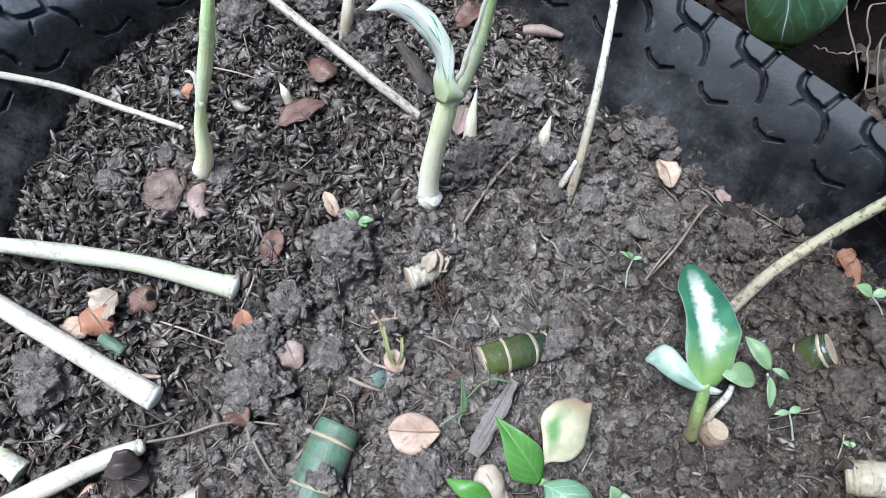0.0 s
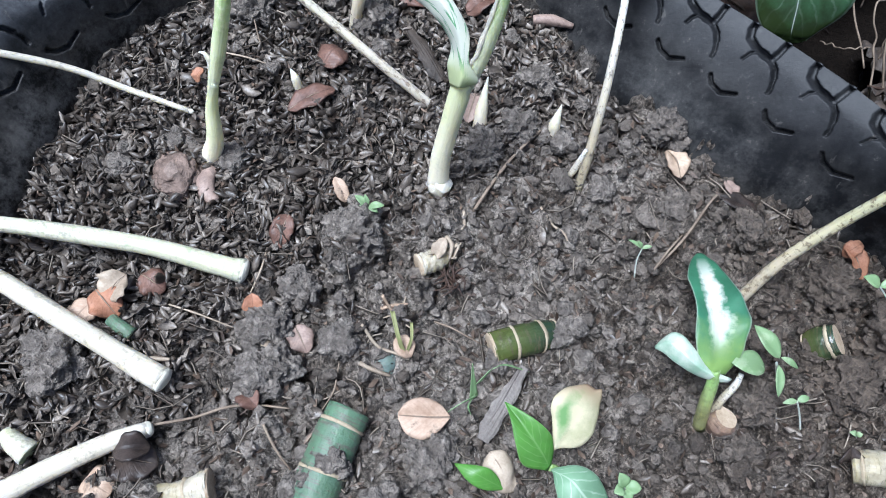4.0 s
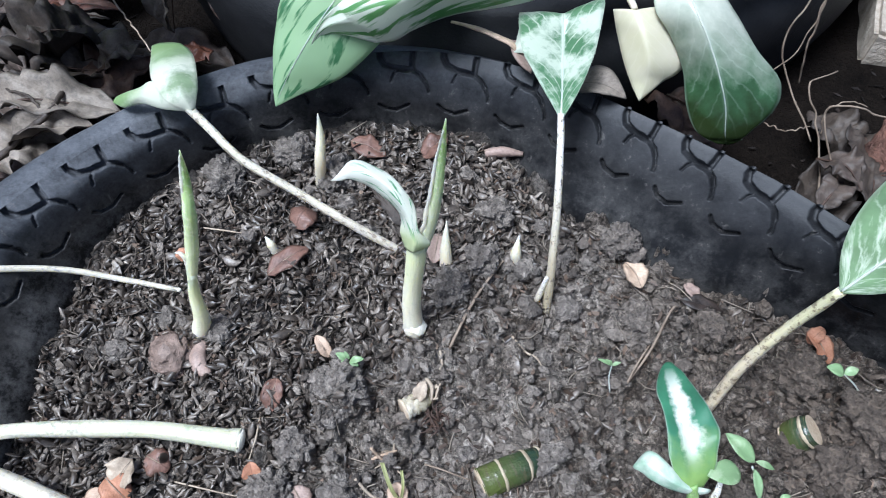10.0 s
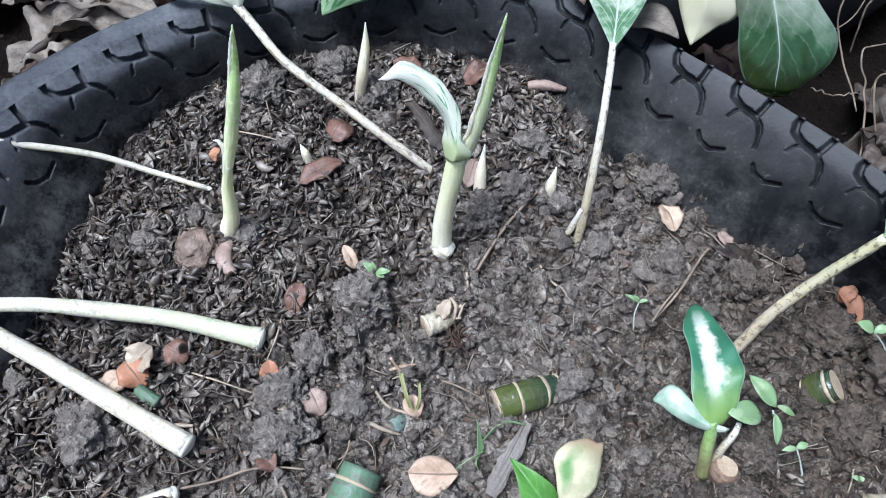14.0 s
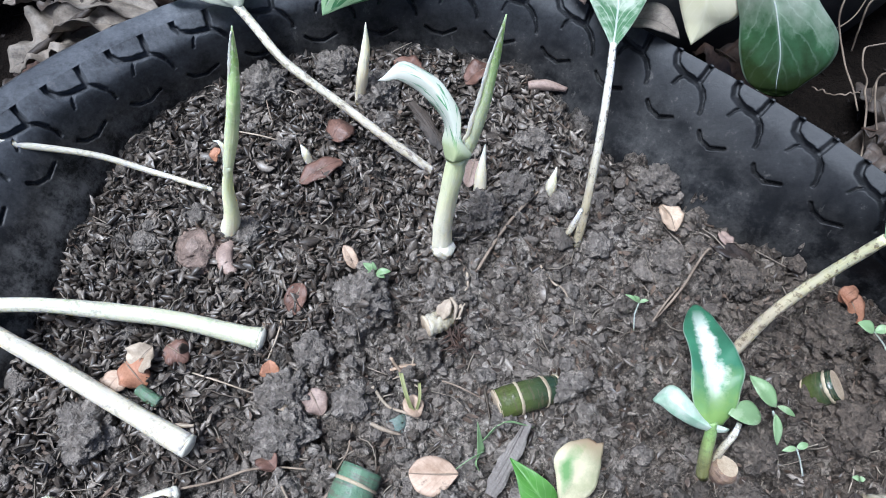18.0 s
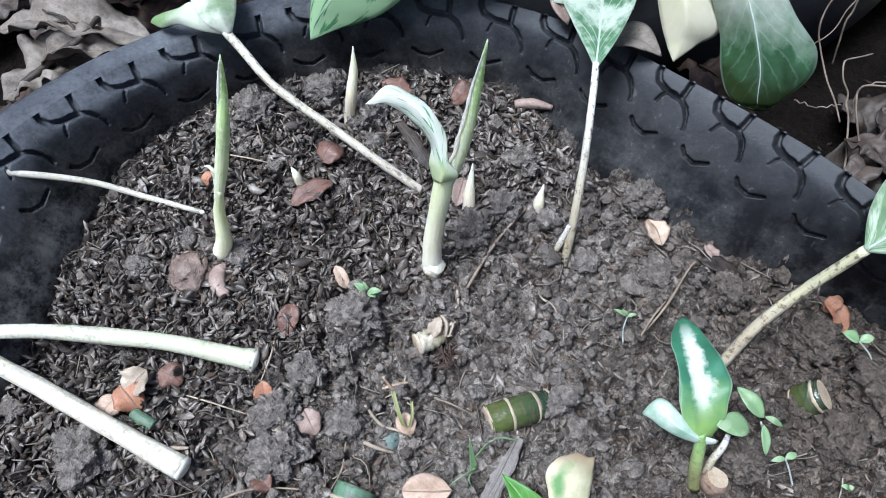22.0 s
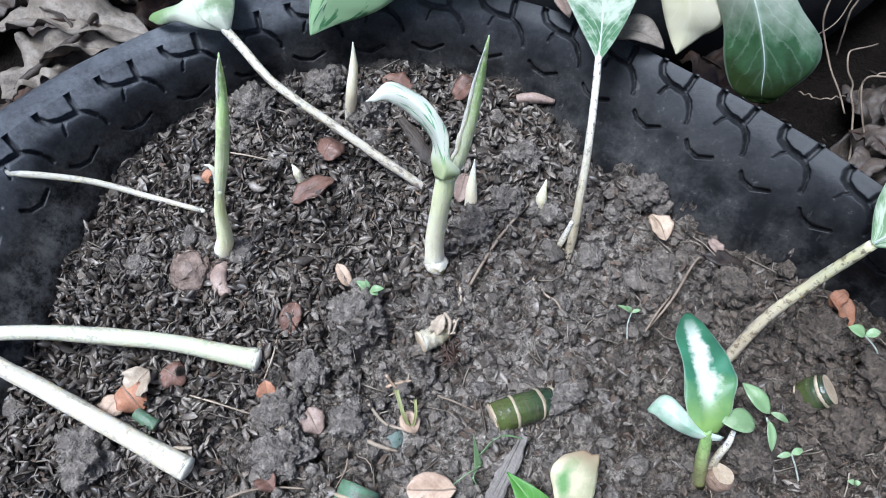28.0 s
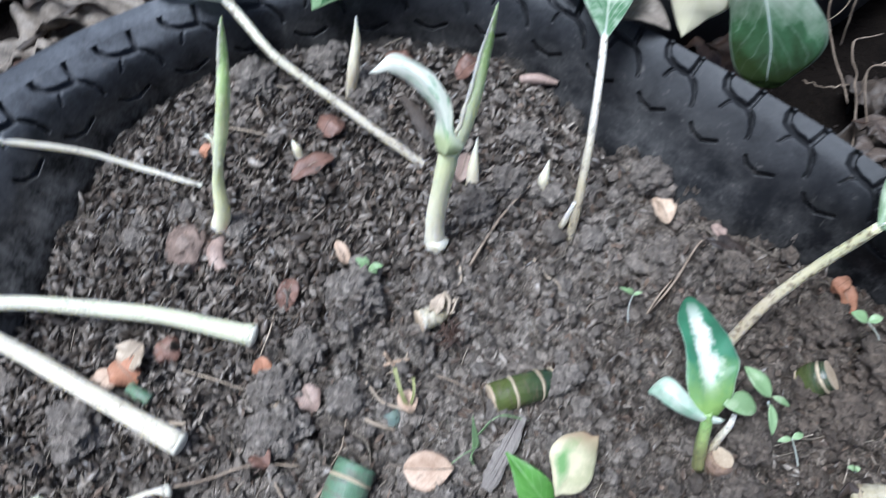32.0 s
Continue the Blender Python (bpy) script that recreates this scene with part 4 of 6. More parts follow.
for at, r, s in (((0.1379, 0.1386, 0.0029), 0.0125, 1.0), ((0.1763, 0.1353, 0.0018), 0.011, 2.0), ((0.2633, 0.0800, -0.0065), 0.021, 3.0), ((0.1264, 0.1903, 0.0093), 0.011, 4.0), ((0.0403, 0.1758, 0.0091), 0.012, 5.0), ((-0.0564, 0.2334, 0.0175), 0.012, 6.0),
                 ((-0.0712, 0.0360, -0.0057), 0.0115, 7.0), ((-0.0404, 0.0941, 0.0007), 0.014, 8.0), ((-0.0619, 0.0592, -0.0031), 0.010, 9.0), ((-0.0670, 0.0133, -0.0084), 0.013, 10.0), ((0.1758, 0.0142, -0.0125), 0.010, 11.0), ((0.0196, -0.0151, -0.0132), 0.013, 12.0),
                 ((0.0211, 0.1574, 0.0072), 0.011, 13.0), ((0.0483, 0.2098, 0.0130), 0.011, 14.0), ((0.2285, 0.1123, -0.0019), 0.013, 15.0), ((-0.0340, 0.0336, -0.0066), 0.010, 16.0), ((-0.1146, 0.1250, 0.0054), 0.009, 17.0), ((0.1820, 0.0396, -0.0097), 0.012, 18.0),
                 ((0.2351, 0.0591, -0.0084), 0.013, 19.0), ((-0.1694, 0.0014, -0.0083), 0.014, 20.0), ((-0.1285, 0.2272, 0.0178), 0.013, 21.0), ((-0.0859, 0.2496, 0.0199), 0.012, 22.0)):
    clod(at, r, 0.8, s)

# ---- shoots ----
def shoot(label, stem, stem_r, blades):
    ob = thing("plant_shoot", label, "plant", "young shoots", at=stem[0])
    part("stem", tube("stem", stem, stem_r, SHOOT, 24, 14, 0.05), ob)
    for name, me, text in blades:
        part(name, me, ob, text)
    return ob


shoot("young shoot with a white stem and a tightly rolled green leaf",
      [(-0.1302, 0.1226, -0.0016), (-0.1252, 0.1242, 0.0100), (-0.1212, 0.1254, 0.0240), (-0.1192, 0.1288, 0.0460), (-0.1142, 0.1296, 0.0660)], [0.0062, 0.0056, 0.0046, 0.0033, 0.0021],
      [("rolled_leaf", tube("rolled_leaf", [(-0.1176, 0.1291, 0.0560), (-0.1152, 0.1302, 0.0640), (-0.1100, 0.1349, 0.0840), (-0.1039, 0.1388, 0.1100), (-0.1011, 0.1450, 0.1300), (-0.0977, 0.1456, 0.1480)], [0.0018, 0.0028, 0.0036, 0.0034, 0.0021, 0.0003], SPEAR, 26, 10, 0.1), "rolled pale-edged green leaf"),
       ("leaf_edge", tube("leaf_edge", [(-0.1154, 0.1320, 0.0680), (-0.1102, 0.1356, 0.0920), (-0.1048, 0.1402, 0.1160), (-0.1015, 0.1444, 0.1340), (-0.0986, 0.1452, 0.1450)], [0.0009, 0.0012, 0.0011, 0.0009, 0.0004], TIP_PALE, 44, 6, 0.9), "white crinkled leaf edge"),
       ("sheath_tip", tube("sheath_tip", [(-0.1162, 0.1312, 0.0640), (-0.1149, 0.1322, 0.0750), (-0.1170, 0.1334, 0.0800), (-0.1200, 0.1337, 0.0800)], [0.0018, 0.0016, 0.001, 0.0003], TIP_PALE, 12, 7), "dry curled sheath tip")])
shoot("young shoot with thick white stem, opening leaf and green spear",
      [(0.0008, 0.1326, -0.0014), (-0.0002, 0.1362, 0.0200), (0.0014, 0.1393, 0.0450), (0.0039, 0.1421, 0.0680), (0.0045, 0.1438, 0.0780)], [0.0066, 0.0056, 0.0052, 0.0054, 0.0050],
      [("rolled_leaf", tube("rolled_leaf", [(0.0059, 0.1461, 0.0680), (0.0111, 0.1456, 0.0920), (0.0149, 0.1477, 0.1160), (0.0177, 0.1511, 0.1420), (0.0200, 0.1515, 0.1660)], [0.0030, 0.0037, 0.0035, 0.0024, 0.0003], SPEAR, 26, 10, 0.08), "rolled green leaf spear"),
       ("leaf", blade("leaf", [((-0.0010, 0.1417, 0.0772), (0.0035, 0.1363, 0.0828), (0.0077, 0.1409, 0.0800)), ((-0.0035, 0.1458, 0.0856), (0.0044, 0.1382, 0.0898), (0.0121, 0.1412, 0.0842)), ((-0.0036, 0.1498, 0.0940), (0.0021, 0.1435, 0.0982), (0.0069, 0.1424, 0.0926)),
                               ((-0.0092, 0.1545, 0.1024), (-0.0022, 0.1488, 0.1080), (0.0046, 0.1493, 0.1024)), ((-0.0172, 0.1575, 0.1080), (-0.0094, 0.1550, 0.1150), (-0.0013, 0.1567, 0.1094)), ((-0.0267, 0.1602, 0.1115), (-0.0191, 0.1597, 0.1178), (-0.0116, 0.1650, 0.1136)),
                               ((-0.0332, 0.1606, 0.1108), (-0.0277, 0.1620, 0.1164), (-0.0270, 0.1710, 0.1136)), ((-0.0383, 0.1618, 0.1080), (-0.0375, 0.1620, 0.1087), (-0.0364, 0.1626, 0.1094))], LEAF_M, 14, 34, 0.0006, 0.14, 0.04, 2.0, 0.02), "half-open white and green leaf"),
       ("leaf_edge", tube("leaf_edge", [(0.0036, 0.1440, 0.0760), (0.0082, 0.1436, 0.0940), (0.0122, 0.1458, 0.1160), (0.0157, 0.1496, 0.1420), (0.0190, 0.1508, 0.1600)], [0.0009, 0.0012, 0.0011, 0.0008, 0.0003], TIP_PALE, 44, 6, 0.9), "white crinkled leaf edge"),
       ("node", tube("node", [(0.0008, 0.1320, 0.0025), (0.0035, 0.1302, 0.0103)], [0.0062, 0.0052], SHOOTBASE, 6, 12, 0.35), "pale swollen stem base")])


def spike(points, radii, label):
    ob = thing("leaf_bud", label, "plant", "pointed buds", at=points[0])
    part("bud", tube("bud", points, radii, TIP_PALE, 16, 10, 0.08), ob)


spike([(-0.0667, 0.2285, 0.0131), (-0.0635, 0.2282, 0.0400), (-0.0615, 0.2345, 0.0580), (-0.0611, 0.2384, 0.0740)], [0.0036, 0.0037, 0.0027, 0.0003], "pale green pointed leaf bud rising from the soil")
spike([(0.0194, 0.1680, 0.0055), (0.0180, 0.1783, 0.0220), (0.0183, 0.1891, 0.0360)], [0.0048, 0.0034, 0.0003], "white pointed bud tip rising from the soil")
spike([(0.0622, 0.1774, 0.0059), (0.0616, 0.1791, 0.0180), (0.0628, 0.1851, 0.0280)], [0.0042, 0.0034, 0.0003], "short white bud tip rising from the soil")
spike([(-0.0899, 0.1790, 0.0105), (-0.0919, 0.1801, 0.0180), (-0.0948, 0.1827, 0.0220)], [0.003, 0.0026, 0.0004], "tiny white bud tip lying on husks")

# ---- stalks with leaves that rise from the soil ----
ob = thing("leaf_stalk_plant", "pale drooping leaf on a long stalk resting on the tyre", "plant", at=(-0.0062, 0.1791, 0.0103))
part("stalk", tube("stalk", [(-0.0048, 0.1799, 0.0083), (-0.0374, 0.1877, 0.0280), (-0.0716, 0.1996, 0.0450), (-0.1045, 0.2109, 0.0620), (-0.1254, 0.2263, 0.0730), (-0.1374, 0.2354, 0.0790)], [0.0027, 0.0028, 0.0027, 0.0026, 0.0027, 0.0028], FLECK_STALK, 36, 10, 0.1), ob)
part("leaf", blade("leaf", [((-0.1367, 0.2326, 0.0780), (-0.1339, 0.2322, 0.0800), (-0.1330, 0.2341, 0.0790)), ((-0.1491, 0.2352, 0.0850), (-0.1390, 0.2380, 0.0890), (-0.1325, 0.2459, 0.0850)), ((-0.1617, 0.2516, 0.0850), (-0.1481, 0.2536, 0.0900), (-0.1381, 0.2649, 0.0840)), ((-0.1716, 0.2753, 0.0780), (-0.1588, 0.2744, 0.0830), (-0.1488, 0.2869, 0.0760)), ((-0.1822, 0.3028, 0.0660), (-0.1733, 0.3036, 0.0680), (-0.1642, 0.3072, 0.0640))], LEAF_F, 14, 26, 0.0006, 0.05, 0.03), ob, "raised half of a white and green leaf")
part("leaf", blade("leaf", [((-0.1344, 0.2332, 0.0780), (-0.1350, 0.2340, 0.0800), (-0.1350, 0.2339, 0.0820)), ((-0.1523, 0.2349, 0.0780), (-0.1499, 0.2353, 0.0830), (-0.1478, 0.2379, 0.0870)), ((-0.1689, 0.2424, 0.0740), (-0.1653, 0.2428, 0.0800), (-0.1605, 0.2497, 0.0860)), ((-0.1818, 0.2430, 0.0700), (-0.1758, 0.2440, 0.0770), (-0.1717, 0.2497, 0.0800)), ((-0.1913, 0.2484, 0.0680), (-0.1902, 0.2498, 0.0700), (-0.1876, 0.2509, 0.0720))], LEAF_F, 12, 24, 0.0006, 0.06, 0.03, 2.0), ob, "drooping half with a yellow-green tip")

ob = thing("leaf_stalk_plant", "triangular veined green leaf on an upright thin stalk", "plant", at=(0.0771, 0.1483, 0.0052))
part("stalk", tube("stalk", [(0.0805, 0.1460, 0.0018), (0.0814, 0.1582, 0.0220), (0.0829, 0.1880, 0.0520), (0.0832, 0.2118, 0.0710), (0.0830, 0.2326, 0.0850)], [0.0026, 0.0027, 0.0024, 0.0022, 0.0020], DRY_STALK, 30, 10, 0.08), ob)
part("dry_sheath", tube("dry_sheath", [(0.0719, 0.1480, 0.0032), (0.0763, 0.1541, 0.0120), (0.0789, 0.1574, 0.0260)], [0.0016, 0.0022, 0.0012], DRY_STALK, 12, 8), ob, "split dry sheath")
part("leaf", blade("leaf", [((0.0822, 0.2299, 0.0840), (0.0829, 0.2308, 0.0840), (0.0839, 0.2299, 0.0840)), ((0.0758, 0.2418, 0.0880), (0.0839, 0.2463, 0.0880), (0.0902, 0.2388, 0.0910)), ((0.0671, 0.2587, 0.0920), (0.0850, 0.2682, 0.0900), (0.0990, 0.2570, 0.0980)),
                            ((0.0603, 0.2769, 0.0940), (0.0861, 0.2889, 0.0920), (0.1050, 0.2775, 0.1020)), ((0.0587, 0.3022, 0.0960), (0.0859, 0.3004, 0.0990), (0.1106, 0.3056, 0.1050)), ((0.0614, 0.3115, 0.0880), (0.0874, 0.3110, 0.0880), (0.1107, 0.3156, 0.0940)),
                            ((0.0567, 0.2903, 0.0780), (0.0806, 0.2884, 0.0780), (0.1078, 0.2885, 0.0800))], LEAF_B, 14, 34, 0.0006, 0.04, 0.02), ob)

ob = thing("leaf_stalk_plant", "pale-striped green leaf on a brown-spotted stalk leaning over the rim", "plant", at=(0.1751, 0.0948, -0.0030))
part("stalk", tube("stalk", [(0.1720, 0.0918, -0.0073), (0.1837, 0.1054, 0.0260), (0.1978, 0.1142, 0.0550), (0.2104, 0.1178, 0.0900)], [0.0034, 0.0032, 0.0030, 0.0026], SPOT_STALK, 30, 12, 0.06), ob)
part("leaf", blade("leaf", [((0.2090, 0.1168, 0.0900), (0.2098, 0.1172, 0.0910), (0.2111, 0.1162, 0.0900)), ((0.2124, 0.1367, 0.0960), (0.2219, 0.1240, 0.1020), (0.2253, 0.1147, 0.0940)), ((0.2242, 0.1573, 0.1000), (0.2392, 0.1350, 0.1100), (0.2461, 0.1183, 0.0980)),
                            ((0.2452, 0.1790, 0.1000), (0.2601, 0.1507, 0.1140), (0.2711, 0.1307, 0.1000)), ((0.2713, 0.1969, 0.1000), (0.2878, 0.1702, 0.1120), (0.2981, 0.1506, 0.1000)), ((0.3263, 0.1944, 0.1000), (0.3296, 0.1952, 0.1000), (0.3300, 0.1925, 0.1000))], LEAF_E, 14, 30, 0.0006, 0.03, 0.03), ob)


# ---- cut stems lying in the planter ----
def cut_stem(label, points, radii, material, count=30, flat=1.0, seed=0.0):
    ob = thing("cut_leaf_stalk", label, "plant stalk", "cut stalks", at=points[0])
    part("stalk", tube("stalk", points, radii, material, count, 14, 0.06, flat, seed, cut=TIP_CUT), ob)
    d = (Vector(points[0]) - Vector(points[1])).normalized()
    part("cut_end", tube("cut_end", [Vector(points[0]) - d * 0.0006, Vector(points[0]) + d * 0.0008, Vector(points[0]) + d * 0.0019, Vector(points[0]) + d * 0.0025], [radii[0] * 1.01, radii[0] * 0.95, radii[0] * 0.74, radii[0] * 0.3], TIP_CUT, 9, 14, 0.14, flat, seed), ob, "pale cut end")
    return ob


TIP_CUT = mottled("fresh_cut", (0.58, 0.55, 0.44), (0.74, 0.7, 0.58), 150.0, 0.55, 0.3, 0.4, 0.0006)
cut_stem("thin pale cut leaf stalk leaning on the tyre wall", [(-0.1450, 0.1485, 0.0122), (-0.1773, 0.1505, 0.0193), (-0.2088, 0.1481, 0.0335), (-0.2439, 0.1353, 0.0524), (-0.2616, 0.1247, 0.0665), (-0.3000, 0.1060, 0.0860), (-0.3700, 0.0760, 0.1150)], [0.0016, 0.0018, 0.0019, 0.002, 0.002, 0.0021, 0.0021], WHITE_STEM, seed=1.0)
cut_stem("thick greenish-white cut stalk with a flared split end", [(-0.0910, 0.0605, 0.0035), (-0.1032, 0.0606, 0.0057), (-0.1372, 0.0623, 0.0104), (-0.1716, 0.0595, 0.0165), (-0.1985, 0.0560, 0.0224), (-0.2185, 0.0513, 0.0271), (-0.2468, 0.0428, 0.0335)], [0.0066, 0.0055, 0.0048, 0.0048, 0.0041, 0.0039, 0.0039], GREENISH_STEM, 40, 0.9, 2.0)
cut_stem("thick white cut stalk with brown-tinged bent end", [(-0.1148, -0.0004, -0.0033), (-0.1407, 0.0088, 0.0001), (-0.1720, 0.0200, 0.0079), (-0.1957, 0.0283, 0.0161), (-0.2118, 0.0330, 0.0239), (-0.2373, 0.0414, 0.0332)], [0.0064, 0.0053, 0.0051, 0.0048, 0.0044, 0.0042], WHITE_STEM, 36, 0.95, 3.0)
cut_stem("white cut stalk lying by a dry root", [(-0.1149, -0.0235, -0.0070), (-0.1301, -0.0331, -0.0049), (-0.1493, -0.0483, -0.0024), (-0.1649, -0.0624, 0.0001), (-0.1788, -0.0775, 0.0026)], [0.0038, 0.0046, 0.0050, 0.0053, 0.0053], WHITE_STEM, 30, 0.95, 4.0)


def cane(label, points, radii, material, rings=(), cut=CUT, count=26, wobble=0.05, seed=0.0):
    ob = thing("cane_cutting", label, "plant cutting", "cane cuttings", at=points[0])
    body = part("cane", tube("cane", points, radii, material, count, 18, wobble, 1.0, seed, cut=cut), ob)
    line = spline(points, 101)
    if cut is CUT:
        k, e = (0, 1) if radii[0] >= radii[-1] else (-1, -2)
        d = (Vector(points[k]) - Vector(points[e])).normalized()
        part("cut_face", tube("cut_face", [Vector(points[k]) - d * 0.0006, Vector(points[k]) + d * 0.0005, Vector(points[k]) + d * 0.0008], [radii[k] * 1.02, radii[k] * 0.99, radii[k] * 0.84], CUT, 5, 18, 0.1, 1.0, seed), ob, "tan fibrous cut face")
    for f in rings:
        k = max(1, min(99, int(f * 100)))
        r = float(np.interp(f, np.linspace(0, 1, len(radii)), radii))
        d = (line[k + 1] - line[k - 1]).normalized()
        me = tube("leaf_scar", [line[k] - d * 0.0012, line[k] - d * 0.0004, line[k] + d * 0.0004, line[k] + d * 0.0012], [r * 0.97, r * 1.05, r * 1.05, r * 0.97], RING, 7, 18, wobble, 1.0, seed + f, ends=False)
        part("leaf_scar", me, ob, "raised tan leaf scar ring")
    return ob


cane("short green cane cutting with tan leaf scars, half sunk in soil", [(0.0425, 0.0434, -0.0036), (0.0525, 0.0482, -0.0030), (0.0645, 0.0538, -0.0036), (0.0772, 0.0598, -0.0068)], [0.0090, 0.0089, 0.0086, 0.0072], CANE, (0.36, 0.72, 0.92), seed=1.0)
cane("green cane cutting with scar rings sunk in the soil", [(-0.0234, 0.0013, -0.0075), (-0.0270, -0.0126, -0.0091), (-0.0304, -0.0314, -0.0122), (-0.0336, -0.0518, -0.0166)], [0.0108, 0.0115, 0.012, 0.012], CANE_PALE, (0.2, 0.62, 0.95), RING, seed=2.0)
cane("pale green cane end almost buried in the soil", [(-0.0109, 0.0454, -0.0205), (-0.0108, 0.0312, -0.0147), (-0.0115, 0.0237, -0.0146)], [0.0075, 0.0078, 0.0074], GHOSTCANE, (), seed=3.0)
cane("green cane stump with a hollow dried cut face", [(0.2182, 0.0780, -0.0098), (0.2211, 0.0783, -0.0038), (0.2264, 0.0790, 0.0021)], [0.009, 0.0096, 0.0085], CANE, (0.75,), CUT, seed=4.0)
cane("old cane stub with peeling white skin", [(0.0117, 0.0925, -0.0023), (0.0049, 0.0865, 0.0000), (-0.0019, 0.0821, 0.0006)], [0.006, 0.0062, 0.0064], CREAMCANE, (), CUT, seed=5.0, wobble=0.2)
ob = thing("cane_stump", "round wrinkled brown old cane stump", "plant cutting", "cane cuttings", at=(-0.1415, 0.1099, 0.0040))
axis = [Vector((-0.1402, 0.1096, -0.0020)), Vector((-0.1406, 0.1082, 0.0080)), Vector((-0.1411, 0.1062, 0.0158))]
part("stump", tube("stump", axis, [0.0118, 0.0132, 0.0130, 0.0120, 0.0092, 0.0040], STUMPBARK, 26, 30, 0.4, 1.0, 6.0, cut=BROWNCUT), ob)
cane("small tan cane stub beside a green plant", [(0.1644, 0.0252, -0.0110), (0.1625, 0.0255, -0.0030), (0.1633, 0.0266, 0.0008)], [0.0072, 0.0072, 0.006], BROWNCANE, (), CUT, seed=7.0, wobble=0.12)
cane("cut green cane with a withered pale peel", [(0.2329, 0.0159, -0.0115), (0.2405, 0.0158, -0.0076), (0.2554, 0.0171, -0.0078)], [0.008, 0.0088, 0.0088], CREAMCANE, (0.3,), CUT, seed=8.0, wobble=0.12)
cane("pale peeled stem stub half buried in soil", [(-0.1068, -0.0523, -0.0135), (-0.0918, -0.0489, -0.0103), (-0.0792, -0.0440, -0.0090)], [0.0045, 0.0062, 0.0082], CREAMCANE, (0.6,), CUT, seed=11.0, wobble=0.16)
cane("tiny cut green stem piece", [(-0.1494, 0.0252, -0.0028), (-0.1429, 0.0219, -0.0023), (-0.1369, 0.0198, -0.0036)], [0.0032, 0.0036, 0.0036], CANE_PALE, (), SPROUTCUT, 14, seed=9.0)
cane("pale green cut stem end", [(-0.1785, -0.0353, -0.0085), (-0.1717, -0.0395, -0.0081), (-0.1646, -0.0427, -0.0096)], [0.0036, 0.0052, 0.006], GREENISH_STEM, (), SPROUTCUT, 14, seed=10.0)


for at, r, sd in (((-0.0269, -0.0237, -0.0034), 0.0065, 31.0), ((-0.0217, -0.0272, -0.0059), 0.005, 32.0), ((-0.0311, -0.0211, -0.0040), 0.0045, 33.0), ((-0.0357, -0.0334, -0.0064), 0.005, 34.0), ((0.0779, 0.0245, -0.0025), 0.005, 35.0), ((0.0773, 0.0556, -0.0008), 0.006, 36.0), ((0.0800, 0.0613, -0.0012), 0.0055, 37.0), ((0.0461, 0.0373, -0.0034), 0.006, 38.0)):
    clod(at, r, 0.6, sd, "small crumb of soil stuck on a cane cutting")


def tuft(name, label, category, at, count, reach, width, material, seed, rise=0.5):
    """A loose bunch of thin dry strands round a place."""
    pick = random.Random(seed)
    ob = thing(name, label, category, at=at)
    c = Vector(at)
    for k in range(count):
        a = pick.uniform(0, 6.3)
        d = Vector((math.cos(a), math.sin(a), pick.uniform(0, rise))) * reach * pick.uniform(0.5, 1.1)
        s0 = c + Vector((pick.gauss(0, 0.2), pick.gauss(0, 0.2), 0)) * reach
        bow = Vector((-math.sin(a), math.cos(a), 0.8)) * pick.gauss(0, 0.22) * reach
        part("strand", tube("strand", [s0, s0 + d * 0.5 + bow, s0 + d], [width, width * 0.9, width * 0.3], material, 8, 5, 0.3, 0.5), ob)


tuft("fibre_tuft", "dark brown rotten fibres beside an old stub", "plant debris", settled((0.0165, 0.0795, -0.0010)), 26, 0.012, 0.0007, DRYDARK, 3, 0.25)
tuft("straw_tuft", "small tuft of pale curled straw strips", "dry grass", settled((-0.0120, 0.0562, -0.0023)), 11, 0.009, 0.0009, CREAM, 5, 0.7)
tuft("peel_tuft", "whitish peel strips on an old stub", "plant debris", settled((0.0089, 0.0910, 0.0035)), 7, 0.010, 0.0013, CREAM, 8, 1.2)
tuft("root_tuft", "tangle of thin reddish dry roots", "plant debris", settled((-0.0732, -0.0010, -0.0090)), 12, 0.011, 0.0005, BROWNCUT, 9, 0.4)


# ---- dry leaves, seeds and chips on the soil ----
def dry(label, base, tip, width, material, lift=0.002, fold=0.25, bend=0.0, twist=0.0, seed=0.0, category="dry leaf", name="dry_leaf", rib=True, widest=0.48):
    base, tip = settled(base), settled(tip)
    ob = thing(name, label, category, "leaf litter in the planter", at=base)
    part("blade", simple_leaf("blade", base, tip, width, material, lift, fold, bend, 18, 8, widest, twist, 0.0006, seed, 0.3, 0.13, 0.55), ob)
    if rib:
        b, t = Vector(base), Vector(tip)
        m = (b + t) / 2 + Vector((0, 0, lift + 0.0005))
        part("midrib", tube("midrib", [b, m, t], [0.0004, 0.0003, 0.0001], TWIG, 9, 5), ob)
    return ob


def splinter(label, points, radii, material):
    """A flat split piece of wood with square broken ends and a raised grain."""
    points = [settled(p) for p in points]
    ob = thing("wood_chip", label, "wood chip", "leaf litter in the planter", at=points[0])
    me = tube("chip", points, radii, material, 26, 8, 0.3, 0.35, 4.0)
    for f in me.polygons:
        f.use_smooth = False
    part("chip", me, ob)
    line = spline(points, 5)
    for k, off in enumerate((-0.0018, 0.0012)):
        part("sliver", tube("sliver", [p + Vector((off, off * 0.5, 0.0012)) for p in line[k : k + 4]], [0.0004, 0.0009, 0.0003], material, 12, 5, 0.4), ob, "raised splinter of grain")


